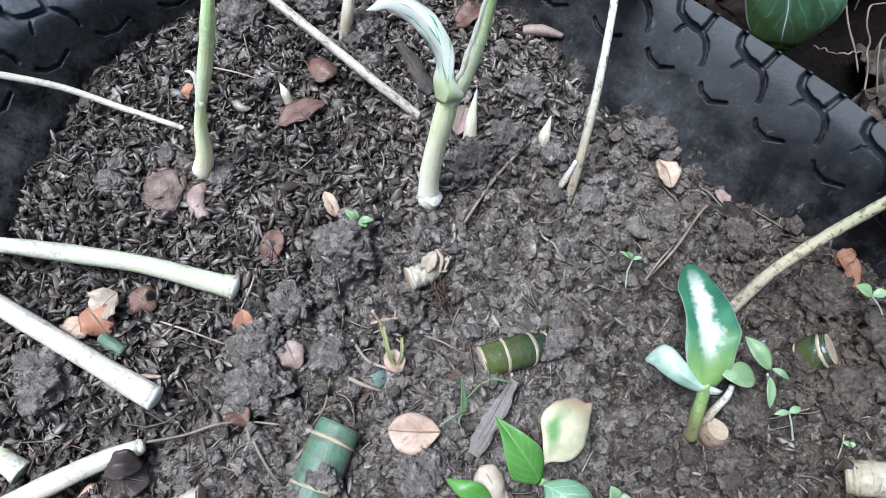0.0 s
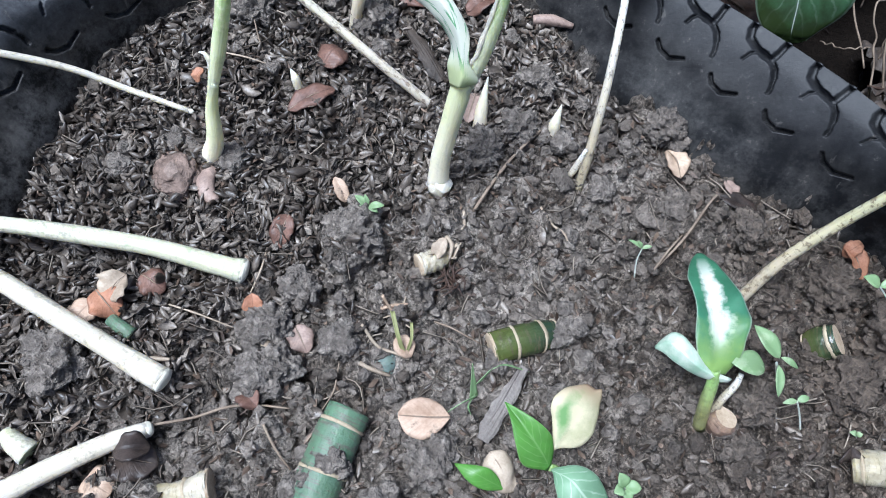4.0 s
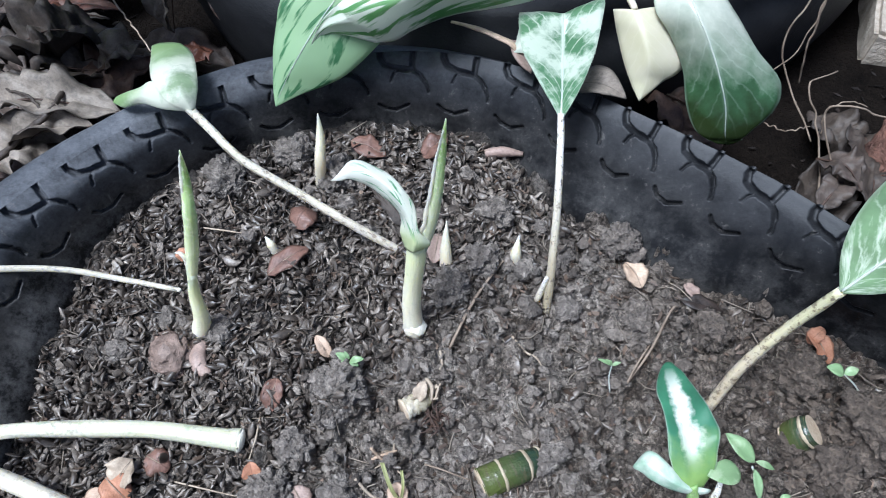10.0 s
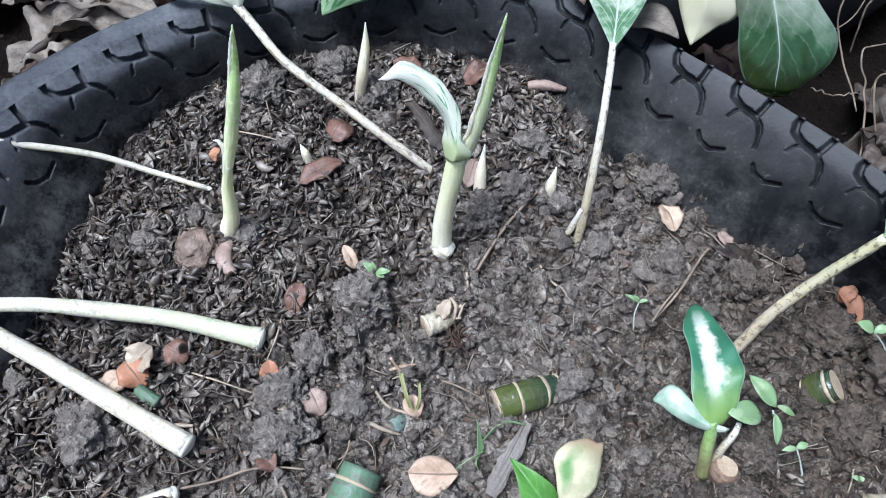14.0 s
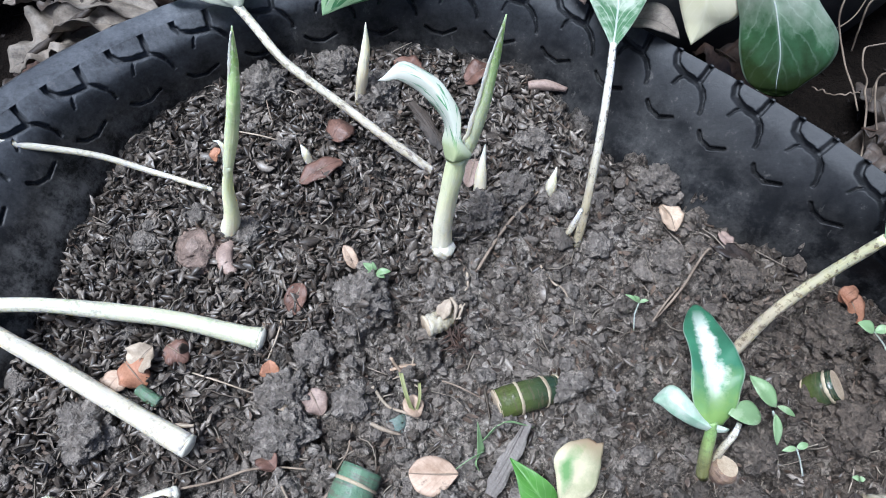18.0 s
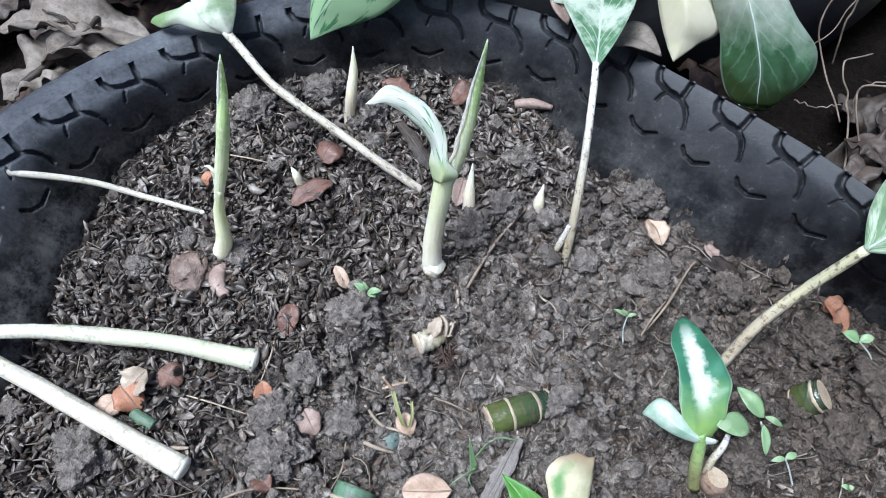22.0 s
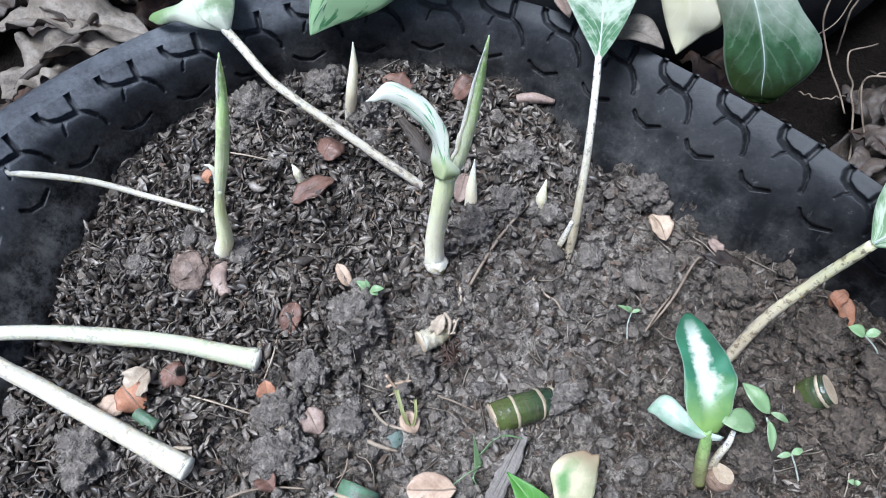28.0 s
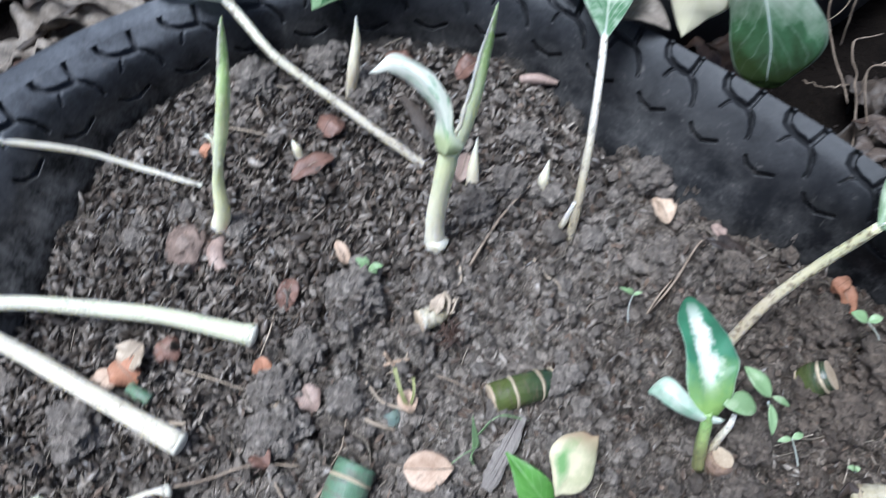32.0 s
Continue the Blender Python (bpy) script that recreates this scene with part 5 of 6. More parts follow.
ob = thing("dry_leaf", "round tan fallen leaf lying flat", "dry leaf", "leaf litter in the planter", at=(0.0134, 0.0023, -0.0030))
part("blade", blade("blade", [((0.0258, 0.0052, -0.0019), (0.0261, 0.0047, -0.0019), (0.0260, 0.0039, -0.0020)), ((0.0204, 0.0090, 0.0017), (0.0205, 0.0032, -0.0020), (0.0205, -0.0045, -0.0019)), ((0.0117, 0.0103, 0.0040), (0.0127, 0.0023, -0.0010), (0.0139, -0.0087, -0.0013)), ((0.0044, 0.0077, 0.0028), (0.0051, 0.0015, -0.0010), (0.0060, -0.0071, -0.0010)), ((0.0007, 0.0027, 0.0002), (0.0007, 0.0011, -0.0009), (0.0014, -0.0012, -0.0012))], TAN, 12, 24, 0.0006, 0.05, 0.02), ob)
part("midrib", tube("midrib", [(0.0264, 0.0043, -0.0010), (0.0133, 0.0022, -0.0005), (0.0012, 0.0010, -0.0005)], [0.0004, 0.0003, 0.0002], TWIG, 12, 5), ob)
dry("curled orange-brown dry leaf", (-0.1607, 0.0380, 0.0018), (-0.1463, 0.0271, -0.0017), 0.017, ORANGE, 0.004, 0.35, seed=2.0)
dry("ribbed pale dry leaf bract", (-0.1536, 0.0339, 0.0012), (-0.1462, 0.0468, 0.0066), 0.018, CREAM, 0.003, 0.4, seed=3.0)
dry("pinkish papery leaf scrap", (-0.1600, 0.0328, 0.0012), (-0.1664, 0.0195, -0.0023), 0.014, TAN, 0.002, 0.2, seed=4.0)
dry("small orange scrap of dry leaf", (-0.0832, 0.0488, 0.0040), (-0.0806, 0.0404, -0.0020), 0.0105, ORANGE, 0.002, 0.3, seed=5.0, rib=False)
dry("reddish-brown dry leaflet lying on husks", (-0.0757, 0.0961, 0.0045), (-0.0775, 0.0779, 0.0023), 0.0125, BROWN, 0.003, 0.3, seed=6.0)
dry("small brown dry leaflet", (-0.0596, 0.0382, -0.0026), (-0.0498, 0.0257, -0.0042), 0.0135, PINK, 0.002, 0.2, seed=7.0)
dry("dark brown flat seed pod", (-0.1421, 0.0507, 0.0001), (-0.1285, 0.0446, -0.0009), 0.016, BROWN, 0.003, -0.2, seed=8.0)
dry("brown oval dry leaf on husks", (-0.0925, 0.1616, 0.0125), (-0.0683, 0.1814, 0.0155), 0.014, BROWN, 0.003, 0.1, seed=9.0)
dry("reddish cupped dry seed pod", (-0.0779, 0.1913, 0.0158), (-0.0695, 0.2068, 0.0206), 0.019, BROWN, 0.005, -0.3, seed=10.0)
dry("dark curled rotten leaf scrap", (-0.1298, -0.0381, -0.0095), (-0.1062, -0.0377, -0.0108), 0.022, GREYDARK, 0.003, 0.1, seed=11.0)
dry("dark folded rotten leaf", (-0.1266, -0.0368, -0.0034), (-0.1109, -0.0311, -0.0060), 0.014, GREYDARK, 0.004, 0.5, seed=12.0, rib=False)
dry("round tan seed scale", (-0.1376, -0.0488, -0.0117), (-0.1229, -0.0541, -0.0115), 0.018, TAN, 0.003, -0.2, seed=13.0, rib=False)
dry("pale tan curled dry leaf", (0.1293, 0.1770, 0.0137), (0.1387, 0.1607, 0.0096), 0.0145, CREAMTAN, 0.004, 0.25, seed=14.0)
dry("small pink-brown leaf chip", (0.1661, 0.1668, 0.0088), (0.1736, 0.1572, 0.0075), 0.009, PINK, 0.002, 0.2, seed=15.0, rib=False)
dry("small tan dry leaf chip", (-0.0562, 0.1214, 0.0082), (-0.0478, 0.1111, 0.0058), 0.008, TAN, 0.002, 0.3, seed=16.0, rib=False)
dry("orange dry leaf by the tyre wall", (0.2350, 0.1371, 0.0089), (0.2462, 0.1197, 0.0016), 0.0125, ORANGE, 0.003, 0.3, seed=17.0)
dry("curled orange leaf by the tyre wall", (0.2351, 0.1315, 0.0042), (0.2437, 0.1384, 0.0109), 0.009, ORANGE, 0.004, 0.4, seed=18.0, rib=False)
dry("reddish dry leaf lying by the tyre wall", (-0.0496, 0.2610, 0.0248), (-0.0249, 0.2501, 0.0231), 0.0165, BROWN, 0.002, 0.1, seed=19.0)
dry("dark red dry leaf by the tyre wall", (0.0003, 0.2499, 0.0226), (0.0160, 0.2625, 0.0279), 0.016, BROWN, 0.003, 0.3, seed=20.0)
dry("pinkish dry leaflet beside a shoot", (0.0135, 0.1931, 0.0156), (0.0109, 0.1717, 0.0121), 0.0125, PINK, 0.003, 0.3, seed=21.0)
splinter("grey weathered split wood chip lying on soil", [(0.0592, 0.0345, -0.0006), (0.0505, 0.0140, -0.0020), (0.0432, -0.0030, -0.0046)], [0.0026, 0.0042, 0.0046, 0.0034], WOOD)
splinter("dark charred wood splinter on husks", [(-0.0324, 0.2261, 0.0200), (-0.0200, 0.2120, 0.0190), (-0.0080, 0.1981, 0.0165)], [0.0036, 0.0046, 0.0048, 0.0040], BARKDARK)
dry("ridged cream dry seed husk", (0.0476, -0.0078, -0.0068), (0.0617, -0.0239, -0.0119), 0.0165, CREAM, 0.004, -0.4, seed=24.0, category="seed husk", name="seed_husk")
dry("dark brown leaf shard by the tyre wall", (0.1621, 0.1557, 0.0075), (0.1888, 0.1498, 0.0053), 0.011, GREYDARK, 0.002, 0.2, seed=25.0, rib=False)
dry("red-brown crumpled leaf scrap", (-0.0759, 0.0009, -0.0068), (-0.0671, -0.0056, -0.0057), 0.012, BROWN, 0.003, 0.5, seed=26.0, rib=False)
dry("dark curled leaf on a cane end", (0.2283, 0.0186, -0.0090), (0.2277, 0.0226, 0.0014), 0.014, GREYDARK, 0.003, 0.3, seed=27.0, rib=False)
dry("white peel strip of an old cane", (0.0058, 0.0852, 0.0069), (0.0092, 0.0962, 0.0121), 0.008, CREAM, 0.002, 0.4, seed=28.0, rib=False)
dry("small pink papery scrap", (-0.0074, 0.0404, -0.0022), (0.0023, 0.0324, -0.0043), 0.011, TAN, 0.002, 0.2, seed=29.0, rib=False)
dry("pinkish tiny dry petal by a shoot", (-0.1462, 0.1668, 0.0169), (-0.1426, 0.1726, 0.0235), 0.008, ORANGE, 0.002, 0.3, seed=30.0, rib=False)
dry("cream papery grain husk", (-0.0744, 0.0252, -0.0029), (-0.0682, 0.0272, -0.0028), 0.006, CREAM, 0.002, 0.3, seed=31.0, rib=False)
ob = thing("bean_pod", "pinkish-brown curved bean-shaped pod on the soil", "seed pod", at=(-0.1237, 0.1157, 0.0075))
part("pod", tube("pod", [(-0.1227, 0.1166, 0.0076), (-0.1246, 0.1086, 0.0076), (-0.1220, 0.1015, 0.0068), (-0.1161, 0.0972, 0.0052)], [0.0028, 0.0052, 0.0048, 0.003], PINK, 16, 10, 0.1, 0.7), ob)
ob = thing("dry_twig", "short reddish-brown dry stick by the tyre wall", "stick", at=(0.0416, 0.2543, 0.0215))
part("stick", tube("stick", [(0.0416, 0.2535, 0.0224), (0.0530, 0.2550, 0.0234), (0.0669, 0.2545, 0.0221)], [0.003, 0.0038, 0.0018], PINK, 12, 8, 0.2), ob)


def twig(label, points, radius, material=None, count=18):
    points = [settled(p) for p in points]
    ob = thing("dry_twig", label, "twig", "twigs and roots", at=points[0])
    part("stick", tube("stick", points, [radius, radius * 0.9, radius * 0.6], material or TWIG, count, 5, 0.3, 1.0, 3 * radius), ob)


twig("thin grey-brown twig lying on the soil", [(0.0225, 0.1197, 0.0047), (0.0329, 0.1419, 0.0092), (0.0438, 0.1602, 0.0112), (0.0559, 0.1786, 0.0132)], 0.0011)
twig("thin curved dry root", [(-0.1159, -0.0213, -0.0078), (-0.0967, -0.0144, -0.0072), (-0.0820, -0.0077, -0.0067), (-0.0678, -0.0036, -0.0064), (-0.0524, -0.0024, -0.0075)], 0.0008)
twig("pale dry grass straw", [(0.0591, 0.1269, 0.0059), (0.0671, 0.1189, 0.0059), (0.0739, 0.1147, 0.0052), (0.0778, 0.1098, 0.0036)], 0.0008, CREAM)
twig("pale thin dry straw", [(-0.1249, 0.0385, -0.0016), (-0.1077, 0.0348, -0.0003), (-0.0895, 0.0323, -0.0029)], 0.0006, CREAM)
twig("thin straw beside a cut stalk", [(-0.0834, 0.0775, 0.0024), (-0.0824, 0.0626, 0.0026), (-0.0861, 0.0504, -0.0008)], 0.0006, CREAM)
twig("thin dark crooked root", [(0.1264, 0.1033, 0.0009), (0.1386, 0.1188, 0.0046), (0.1480, 0.1358, 0.0064), (0.1589, 0.1428, 0.0060)], 0.0009)
twig("fine brown bent rootlet", [(-0.0333, 0.0239, -0.0047), (-0.0330, 0.0094, -0.0054), (-0.0362, -0.0019, -0.0077)], 0.0005)
twig("fine dark bent root", [(0.0113, 0.0532, -0.0020), (0.0204, 0.0500, 0.0005), (0.0362, 0.0460, -0.0032)], 0.0006)
twig("thin white bare root", [(-0.0253, 0.0418, -0.0027), (-0.0157, 0.0348, -0.0027), (-0.0061, 0.0333, -0.0040), (0.0014, 0.0311, -0.0044)], 0.001, CREAM)
twig("thick white curled root", [(-0.0228, 0.0234, -0.0049), (-0.0155, 0.0217, -0.0033), (-0.0068, 0.0215, -0.0054)], 0.0013, CREAM)
twig("thin straw on husks", [(-0.1378, 0.1924, 0.0168), (-0.1217, 0.1883, 0.0191), (-0.1079, 0.1884, 0.0159)], 0.0006, CREAM)
twig("thin upright dry straw", [(-0.1146, 0.1949, 0.0158), (-0.1189, 0.2023, 0.0227), (-0.1231, 0.2113, 0.0279)], 0.0006)
twig("bundle of pinkish dry fibres", [(-0.0192, 0.0532, 0.0015), (-0.0131, 0.0550, 0.0046), (-0.0042, 0.0590, 0.0020)], 0.0012, CREAMTAN)
twig("short pinkish dry fibre", [(-0.0175, 0.0566, 0.0019), (-0.0115, 0.0532, 0.0034), (-0.0076, 0.0518, -0.0008)], 0.001, CREAMTAN)
twig("brown dry root bits", [(-0.0742, -0.0000, -0.0069), (-0.0741, -0.0052, -0.0045), (-0.0687, -0.0063, -0.0077)], 0.0014, BROWN)
twig("thin root by a leaf", [(-0.0612, -0.0142, -0.0087), (-0.0532, -0.0237, -0.0090), (-0.0452, -0.0305, -0.0109)], 0.0008)
twig("thin white bare root", [(0.0171, 0.1167, 0.0054), (0.0186, 0.1090, 0.0065), (0.0176, 0.1045, 0.0040)], 0.001, CREAM)
twig("curled white root beside a stub", [(0.0100, 0.0988, 0.0064), (0.0135, 0.0934, 0.0097), (0.0135, 0.0876, 0.0050)], 0.0014, CREAM)
twig("pale sliver under a cut stalk", [(-0.1316, 0.0087, -0.0050), (-0.1218, 0.0095, -0.0041), (-0.1151, 0.0106, -0.0040)], 0.0014, CREAM)
twig("short dark dry stick", [(0.1248, 0.1008, 0.0007), (0.1306, 0.1109, 0.0038), (0.1395, 0.1237, 0.0041)], 0.0008)


# ---- seedlings ----
def seedling(label, stem, radius, leaves, name="seedling", material=None, rise=0.0):
    """leaves: rows of base, tip, width; rise: how far a clod lifts it."""
    low = Vector(settled(stem[0], 0.8)) - Vector(stem[0]) + Vector((0, 0, rise))
    stem, leaves = [Vector(p) + low for p in stem], [(Vector(b) + low, Vector(t) + low, w * 0.75) for b, t, w in leaves]
    ob = thing(name, label, "seedling", "small seedlings", at=stem[0])
    part("stem", tube("stem", stem, [radius * 0.8, radius * 0.6], material or VEIN, 12, 6, 0.1), ob)
    for k, (b, t, w) in enumerate(leaves):
        part("leaf", simple_leaf("leaf", b, t, w, SEEDLEAF, 0.001, 0.25, 0.0, 10, 6, 0.45, 0.0, 0.0004, k * 1.7), ob)


seedling("tiny bright green four-leaved seedling", [(-0.0342, 0.1058, 0.0020), (-0.0347, 0.1053, 0.0099)], 0.0006,
         [((-0.0345, 0.1047, 0.0108), (-0.0418, 0.1077, 0.0143), 0.006), ((-0.0345, 0.1047, 0.0108), (-0.0364, 0.1082, 0.0163), 0.004), ((-0.0338, 0.1042, 0.0108), (-0.0254, 0.1054, 0.0128), 0.006), ((-0.0344, 0.1041, 0.0108), (-0.0394, 0.1011, 0.0105), 0.005), ((-0.0338, 0.1042, 0.0108), (-0.0284, 0.1019, 0.0104), 0.005)], rise=0.006)
seedling("tiny pale seedling with narrow leaves", [(0.1165, 0.0984, -0.0015), (0.1148, 0.1042, 0.0073), (0.1156, 0.1087, 0.0138)], 0.0006,
         [((0.1156, 0.1087, 0.0138), (0.1073, 0.1114, 0.0163), 0.003), ((0.1156, 0.1087, 0.0138), (0.1205, 0.1099, 0.0158), 0.003), ((0.1156, 0.1087, 0.0138), (0.1117, 0.1105, 0.0181), 0.003)])
seedling("tiny pale seedling with spread leaves", [(0.2066, 0.0283, -0.0115), (0.2007, 0.0344, -0.0006), (0.1964, 0.0386, 0.0059)], 0.0007,
         [((0.1964, 0.0386, 0.0059), (0.1887, 0.0362, 0.0058), 0.004), ((0.1964, 0.0386, 0.0059), (0.2023, 0.0411, 0.0071), 0.005)])
seedling("small round-leaved seedling by a clod", [(0.2566, 0.0936, -0.0047), (0.2505, 0.0998, 0.0081), (0.2405, 0.1045, 0.0169)], 0.0007,
         [((0.2405, 0.1045, 0.0169), (0.2307, 0.1076, 0.0194), 0.010), ((0.2405, 0.1045, 0.0169), (0.2481, 0.1069, 0.0190), 0.007)])
seedling("tiny green sprout on bare soil", [(0.2388, 0.0308, -0.0118), (0.2350, 0.0311, -0.0057)], 0.0005,
         [((0.2350, 0.0311, -0.0057), (0.2302, 0.0316, -0.0036), 0.004), ((0.2350, 0.0311, -0.0057), (0.2374, 0.0316, -0.0037), 0.004)])
seedling("small clump of rounded green seedlings", [(0.1179, -0.0151, -0.0149), (0.1152, -0.0136, -0.0067)], 0.0007,
         [((0.1152, -0.0136, -0.0067), (0.1109, -0.0082, -0.0019), 0.009), ((0.1152, -0.0136, -0.0067), (0.1229, -0.0132, -0.0048), 0.009), ((0.1147, -0.0142, -0.0067), (0.1093, -0.0174, -0.0050), 0.008), ((0.1153, -0.0146, -0.0068), (0.1183, -0.0193, -0.0074), 0.008)])
seedling("green weed seedling with oval leaves", [(0.1932, 0.0544, -0.0081), (0.1827, 0.0513, 0.0120), (0.1807, 0.0521, 0.0160)], 0.0009,
         [((0.1734, 0.0487, 0.0180), (0.1543, 0.0445, 0.0240), 0.017), ((0.1815, 0.0536, 0.0180), (0.1679, 0.0673, 0.0220), 0.013), ((0.1818, 0.0508, 0.0160), (0.1845, 0.0372, 0.0080), 0.0065), ((0.1822, 0.0543, 0.0180), (0.1927, 0.0515, 0.0140), 0.005)])
ob = thing("grass_sprout", "small blue-green grass seedling", "grass", "small seedlings", at=(0.0373, 0.0196, -0.0094))
for rows, w in ((((0.0368, 0.0181, -0.0086), (0.0324, 0.0281, 0.0117)), 0.0055), (((0.0375, 0.0230, -0.0010), (0.0459, 0.0305, 0.0097), (0.0623, 0.0330, -0.0002)), 0.0042), (((0.0367, 0.0178, -0.0076), (0.0293, 0.0110, -0.0003), (0.0212, 0.0046, -0.0069)), 0.005), (((0.0365, 0.0189, -0.0074), (0.0342, 0.0118, -0.0042), (0.0369, 0.0083, -0.0087)), 0.0022)):
    c = spline(rows, 7)
    me = blade("blade", [(p + Vector((-w / 2 * (1 - k / 6.3) * 0.7, -w / 2 * (1 - k / 6.3) * 0.6, 0.001)), p, p + Vector((w / 2 * (1 - k / 6.3) * 0.7, w / 2 * (1 - k / 6.3) * 0.6, 0.001))) for k, p in enumerate(c)], SEEDLEAF, 4, 16, 0.0004)
    part("blade", me, ob)
ob = thing("grass_sprout", "yellowing dry grass sprout", "grass", "small seedlings", at=(-0.0012, 0.0328, -0.0072))
for a, b, c, w in (((-0.0012, 0.0325, -0.0062), (-0.0060, 0.0384, 0.0055), (-0.0110, 0.0497, 0.0090), 0.0024), ((-0.0007, 0.0331, -0.0062), (0.0008, 0.0391, 0.0035), (-0.0006, 0.0472, 0.0045), 0.0016)):
    p = spline([a, b, c], 7)
    part("blade", blade("blade", [(q + Vector((-w / 2, 0, 0.001)), q, q + Vector((w / 2, 0, 0.001))) for q in p], LEAF_DRYGRASS, 4, 14, 0.0004), ob)

# ---- the white-hearted plant ----
ob = thing("variegated_plant", "small plant with a white-hearted green leaf and pale side leaf", "plant", at=(0.1549, 0.0250, -0.0109))
part("stem", tube("stem", [(0.1554, 0.0243, -0.0150), (0.1503, 0.0300, 0.0060), (0.1492, 0.0367, 0.0170), (0.1475, 0.0413, 0.0240)], [0.0036, 0.0033, 0.003, 0.0028], SPROUT, 18, 12, 0.05), ob)
part("leaf", blade("leaf", [((0.1443, 0.0377, 0.0220), (0.1470, 0.0395, 0.0250), (0.1539, 0.0405, 0.0220)), ((0.1396, 0.0433, 0.0270), (0.1471, 0.0465, 0.0280), (0.1580, 0.0465, 0.0270)), ((0.1356, 0.0523, 0.0320), (0.1461, 0.0546, 0.0310), (0.1597, 0.0558, 0.0340)),
                            ((0.1356, 0.0637, 0.0330), (0.1460, 0.0658, 0.0310), (0.1612, 0.0667, 0.0370)), ((0.1360, 0.0773, 0.0300), (0.1457, 0.0777, 0.0290), (0.1578, 0.0779, 0.0350)), ((0.1356, 0.0897, 0.0240), (0.1454, 0.0908, 0.0240), (0.1549, 0.0913, 0.0280)),
                            ((0.1404, 0.1032, 0.0160), (0.1458, 0.1044, 0.0170), (0.1529, 0.1034, 0.0190)), ((0.1460, 0.1121, 0.0110), (0.1480, 0.1128, 0.0110), (0.1500, 0.1120, 0.0120))], LEAF_C, 16, 34, 0.0007, 0.14, 0.03, 3.0), ob, "green leaf with a white heart")
part("leaf", blade("leaf", [((0.1581, 0.0396, 0.0200), (0.1569, 0.0385, 0.0200), (0.1562, 0.0379, 0.0190)), ((0.1469, 0.0412, 0.0240), (0.1453, 0.0381, 0.0250), (0.1468, 0.0371, 0.0200)), ((0.1382, 0.0470, 0.0280), (0.1350, 0.0409, 0.0300), (0.1366, 0.0387, 0.0220)),
                            ((0.1307, 0.0547, 0.0280), (0.1271, 0.0469, 0.0310), (0.1276, 0.0422, 0.0240)), ((0.1255, 0.0565, 0.0240), (0.1232, 0.0502, 0.0270), (0.1228, 0.0467, 0.0220)), ((0.1196, 0.0498, 0.0200), (0.1199, 0.0493, 0.0200), (0.1205, 0.0491, 0.0190))], LEAF_C2, 12, 26, 0.0006, 0.18, 0.03, 5.0), ob, "pale green curling leaf")
part("dry_stalk", tube("dry_stalk", [(0.1581, 0.0254, -0.0129), (0.1591, 0.0335, 0.0040), (0.1629, 0.0394, 0.0120), (0.1648, 0.0449, 0.0160)], [0.003, 0.002, 0.0018, 0.0014], DRY_STALK, 14, 8, 0.15), ob, "withered brown stalk")

# ---- the young plant in the foreground ----
ob = thing("young_plant", "young plant with green, pale-patched and minty leaves", "plant", at=(0.0827, -0.0117, -0.0138))
part("stem", tube("stem", [(0.0884, -0.0130, -0.0171), (0.0812, -0.0108, -0.0077), (0.0767, -0.0112, -0.0037)], [0.0024, 0.0022, 0.0018], SPROUT, 12, 8), ob)
part("leaf", blade("leaf", [((0.0756, -0.0131, -0.0029), (0.0763, -0.0116, -0.0017), (0.0774, -0.0097, -0.0025)), ((0.0631, -0.0135, 0.0023), (0.0720, -0.0076, 0.0038), (0.0763, -0.0029, 0.0053)), ((0.0576, -0.0051, 0.0074), (0.0662, -0.0024, 0.0075), (0.0725, 0.0019, 0.0109)), ((0.0540, 0.0043, 0.0105), (0.0590, 0.0046, 0.0095), (0.0631, 0.0072, 0.0127)), ((0.0502, 0.0132, 0.0097), (0.0505, 0.0130, 0.0096), (0.0511, 0.0131, 0.0096))], LEAF_G, 12, 24, 0.0006, 0.05, 0.03), ob, "bright green leaf")
part("leaf", blade("leaf", [((0.0768, -0.0046, 0.0011), (0.0781, -0.0036, 0.0022), (0.0799, -0.0025, 0.0013)), ((0.0739, 0.0063, 0.0104), (0.0831, 0.0049, 0.0091), (0.0898, -0.0007, 0.0053)), ((0.0716, 0.0150, 0.0155), (0.0846, 0.0131, 0.0140), (0.0947, 0.0075, 0.0082)), ((0.0780, 0.0230, 0.0163), (0.0882, 0.0199, 0.0158), (0.0961, 0.0180, 0.0114)), ((0.0892, 0.0277, 0.0127), (0.0933, 0.0257, 0.0124), (0.0969, 0.0266, 0.0114))], LEAF_G2, 14, 26, 0.0006, 0.08, 0.03), ob, "cream leaf with a brown withered tip")
part("leaf", blade("leaf", [((0.0785, -0.0130, -0.0039), (0.0771, -0.0124, -0.0028), (0.0792, -0.0110, -0.0027)), ((0.0801, -0.0221, -0.0010), (0.0859, -0.0166, 0.0025), (0.0894, -0.0092, 0.0023)), ((0.0855, -0.0337, -0.0025), (0.0930, -0.0232, 0.0026), (0.0984, -0.0124, 0.0018)), ((0.0977, -0.0388, -0.0073), (0.1018, -0.0292, -0.0022), (0.1056, -0.0203, -0.0033)), ((0.1123, -0.0362, -0.0113), (0.1128, -0.0356, -0.0112), (0.1127, -0.0349, -0.0111))], LEAF_G3, 12, 24, 0.0006, 0.06, 0.03), ob, "minty pale green leaf")
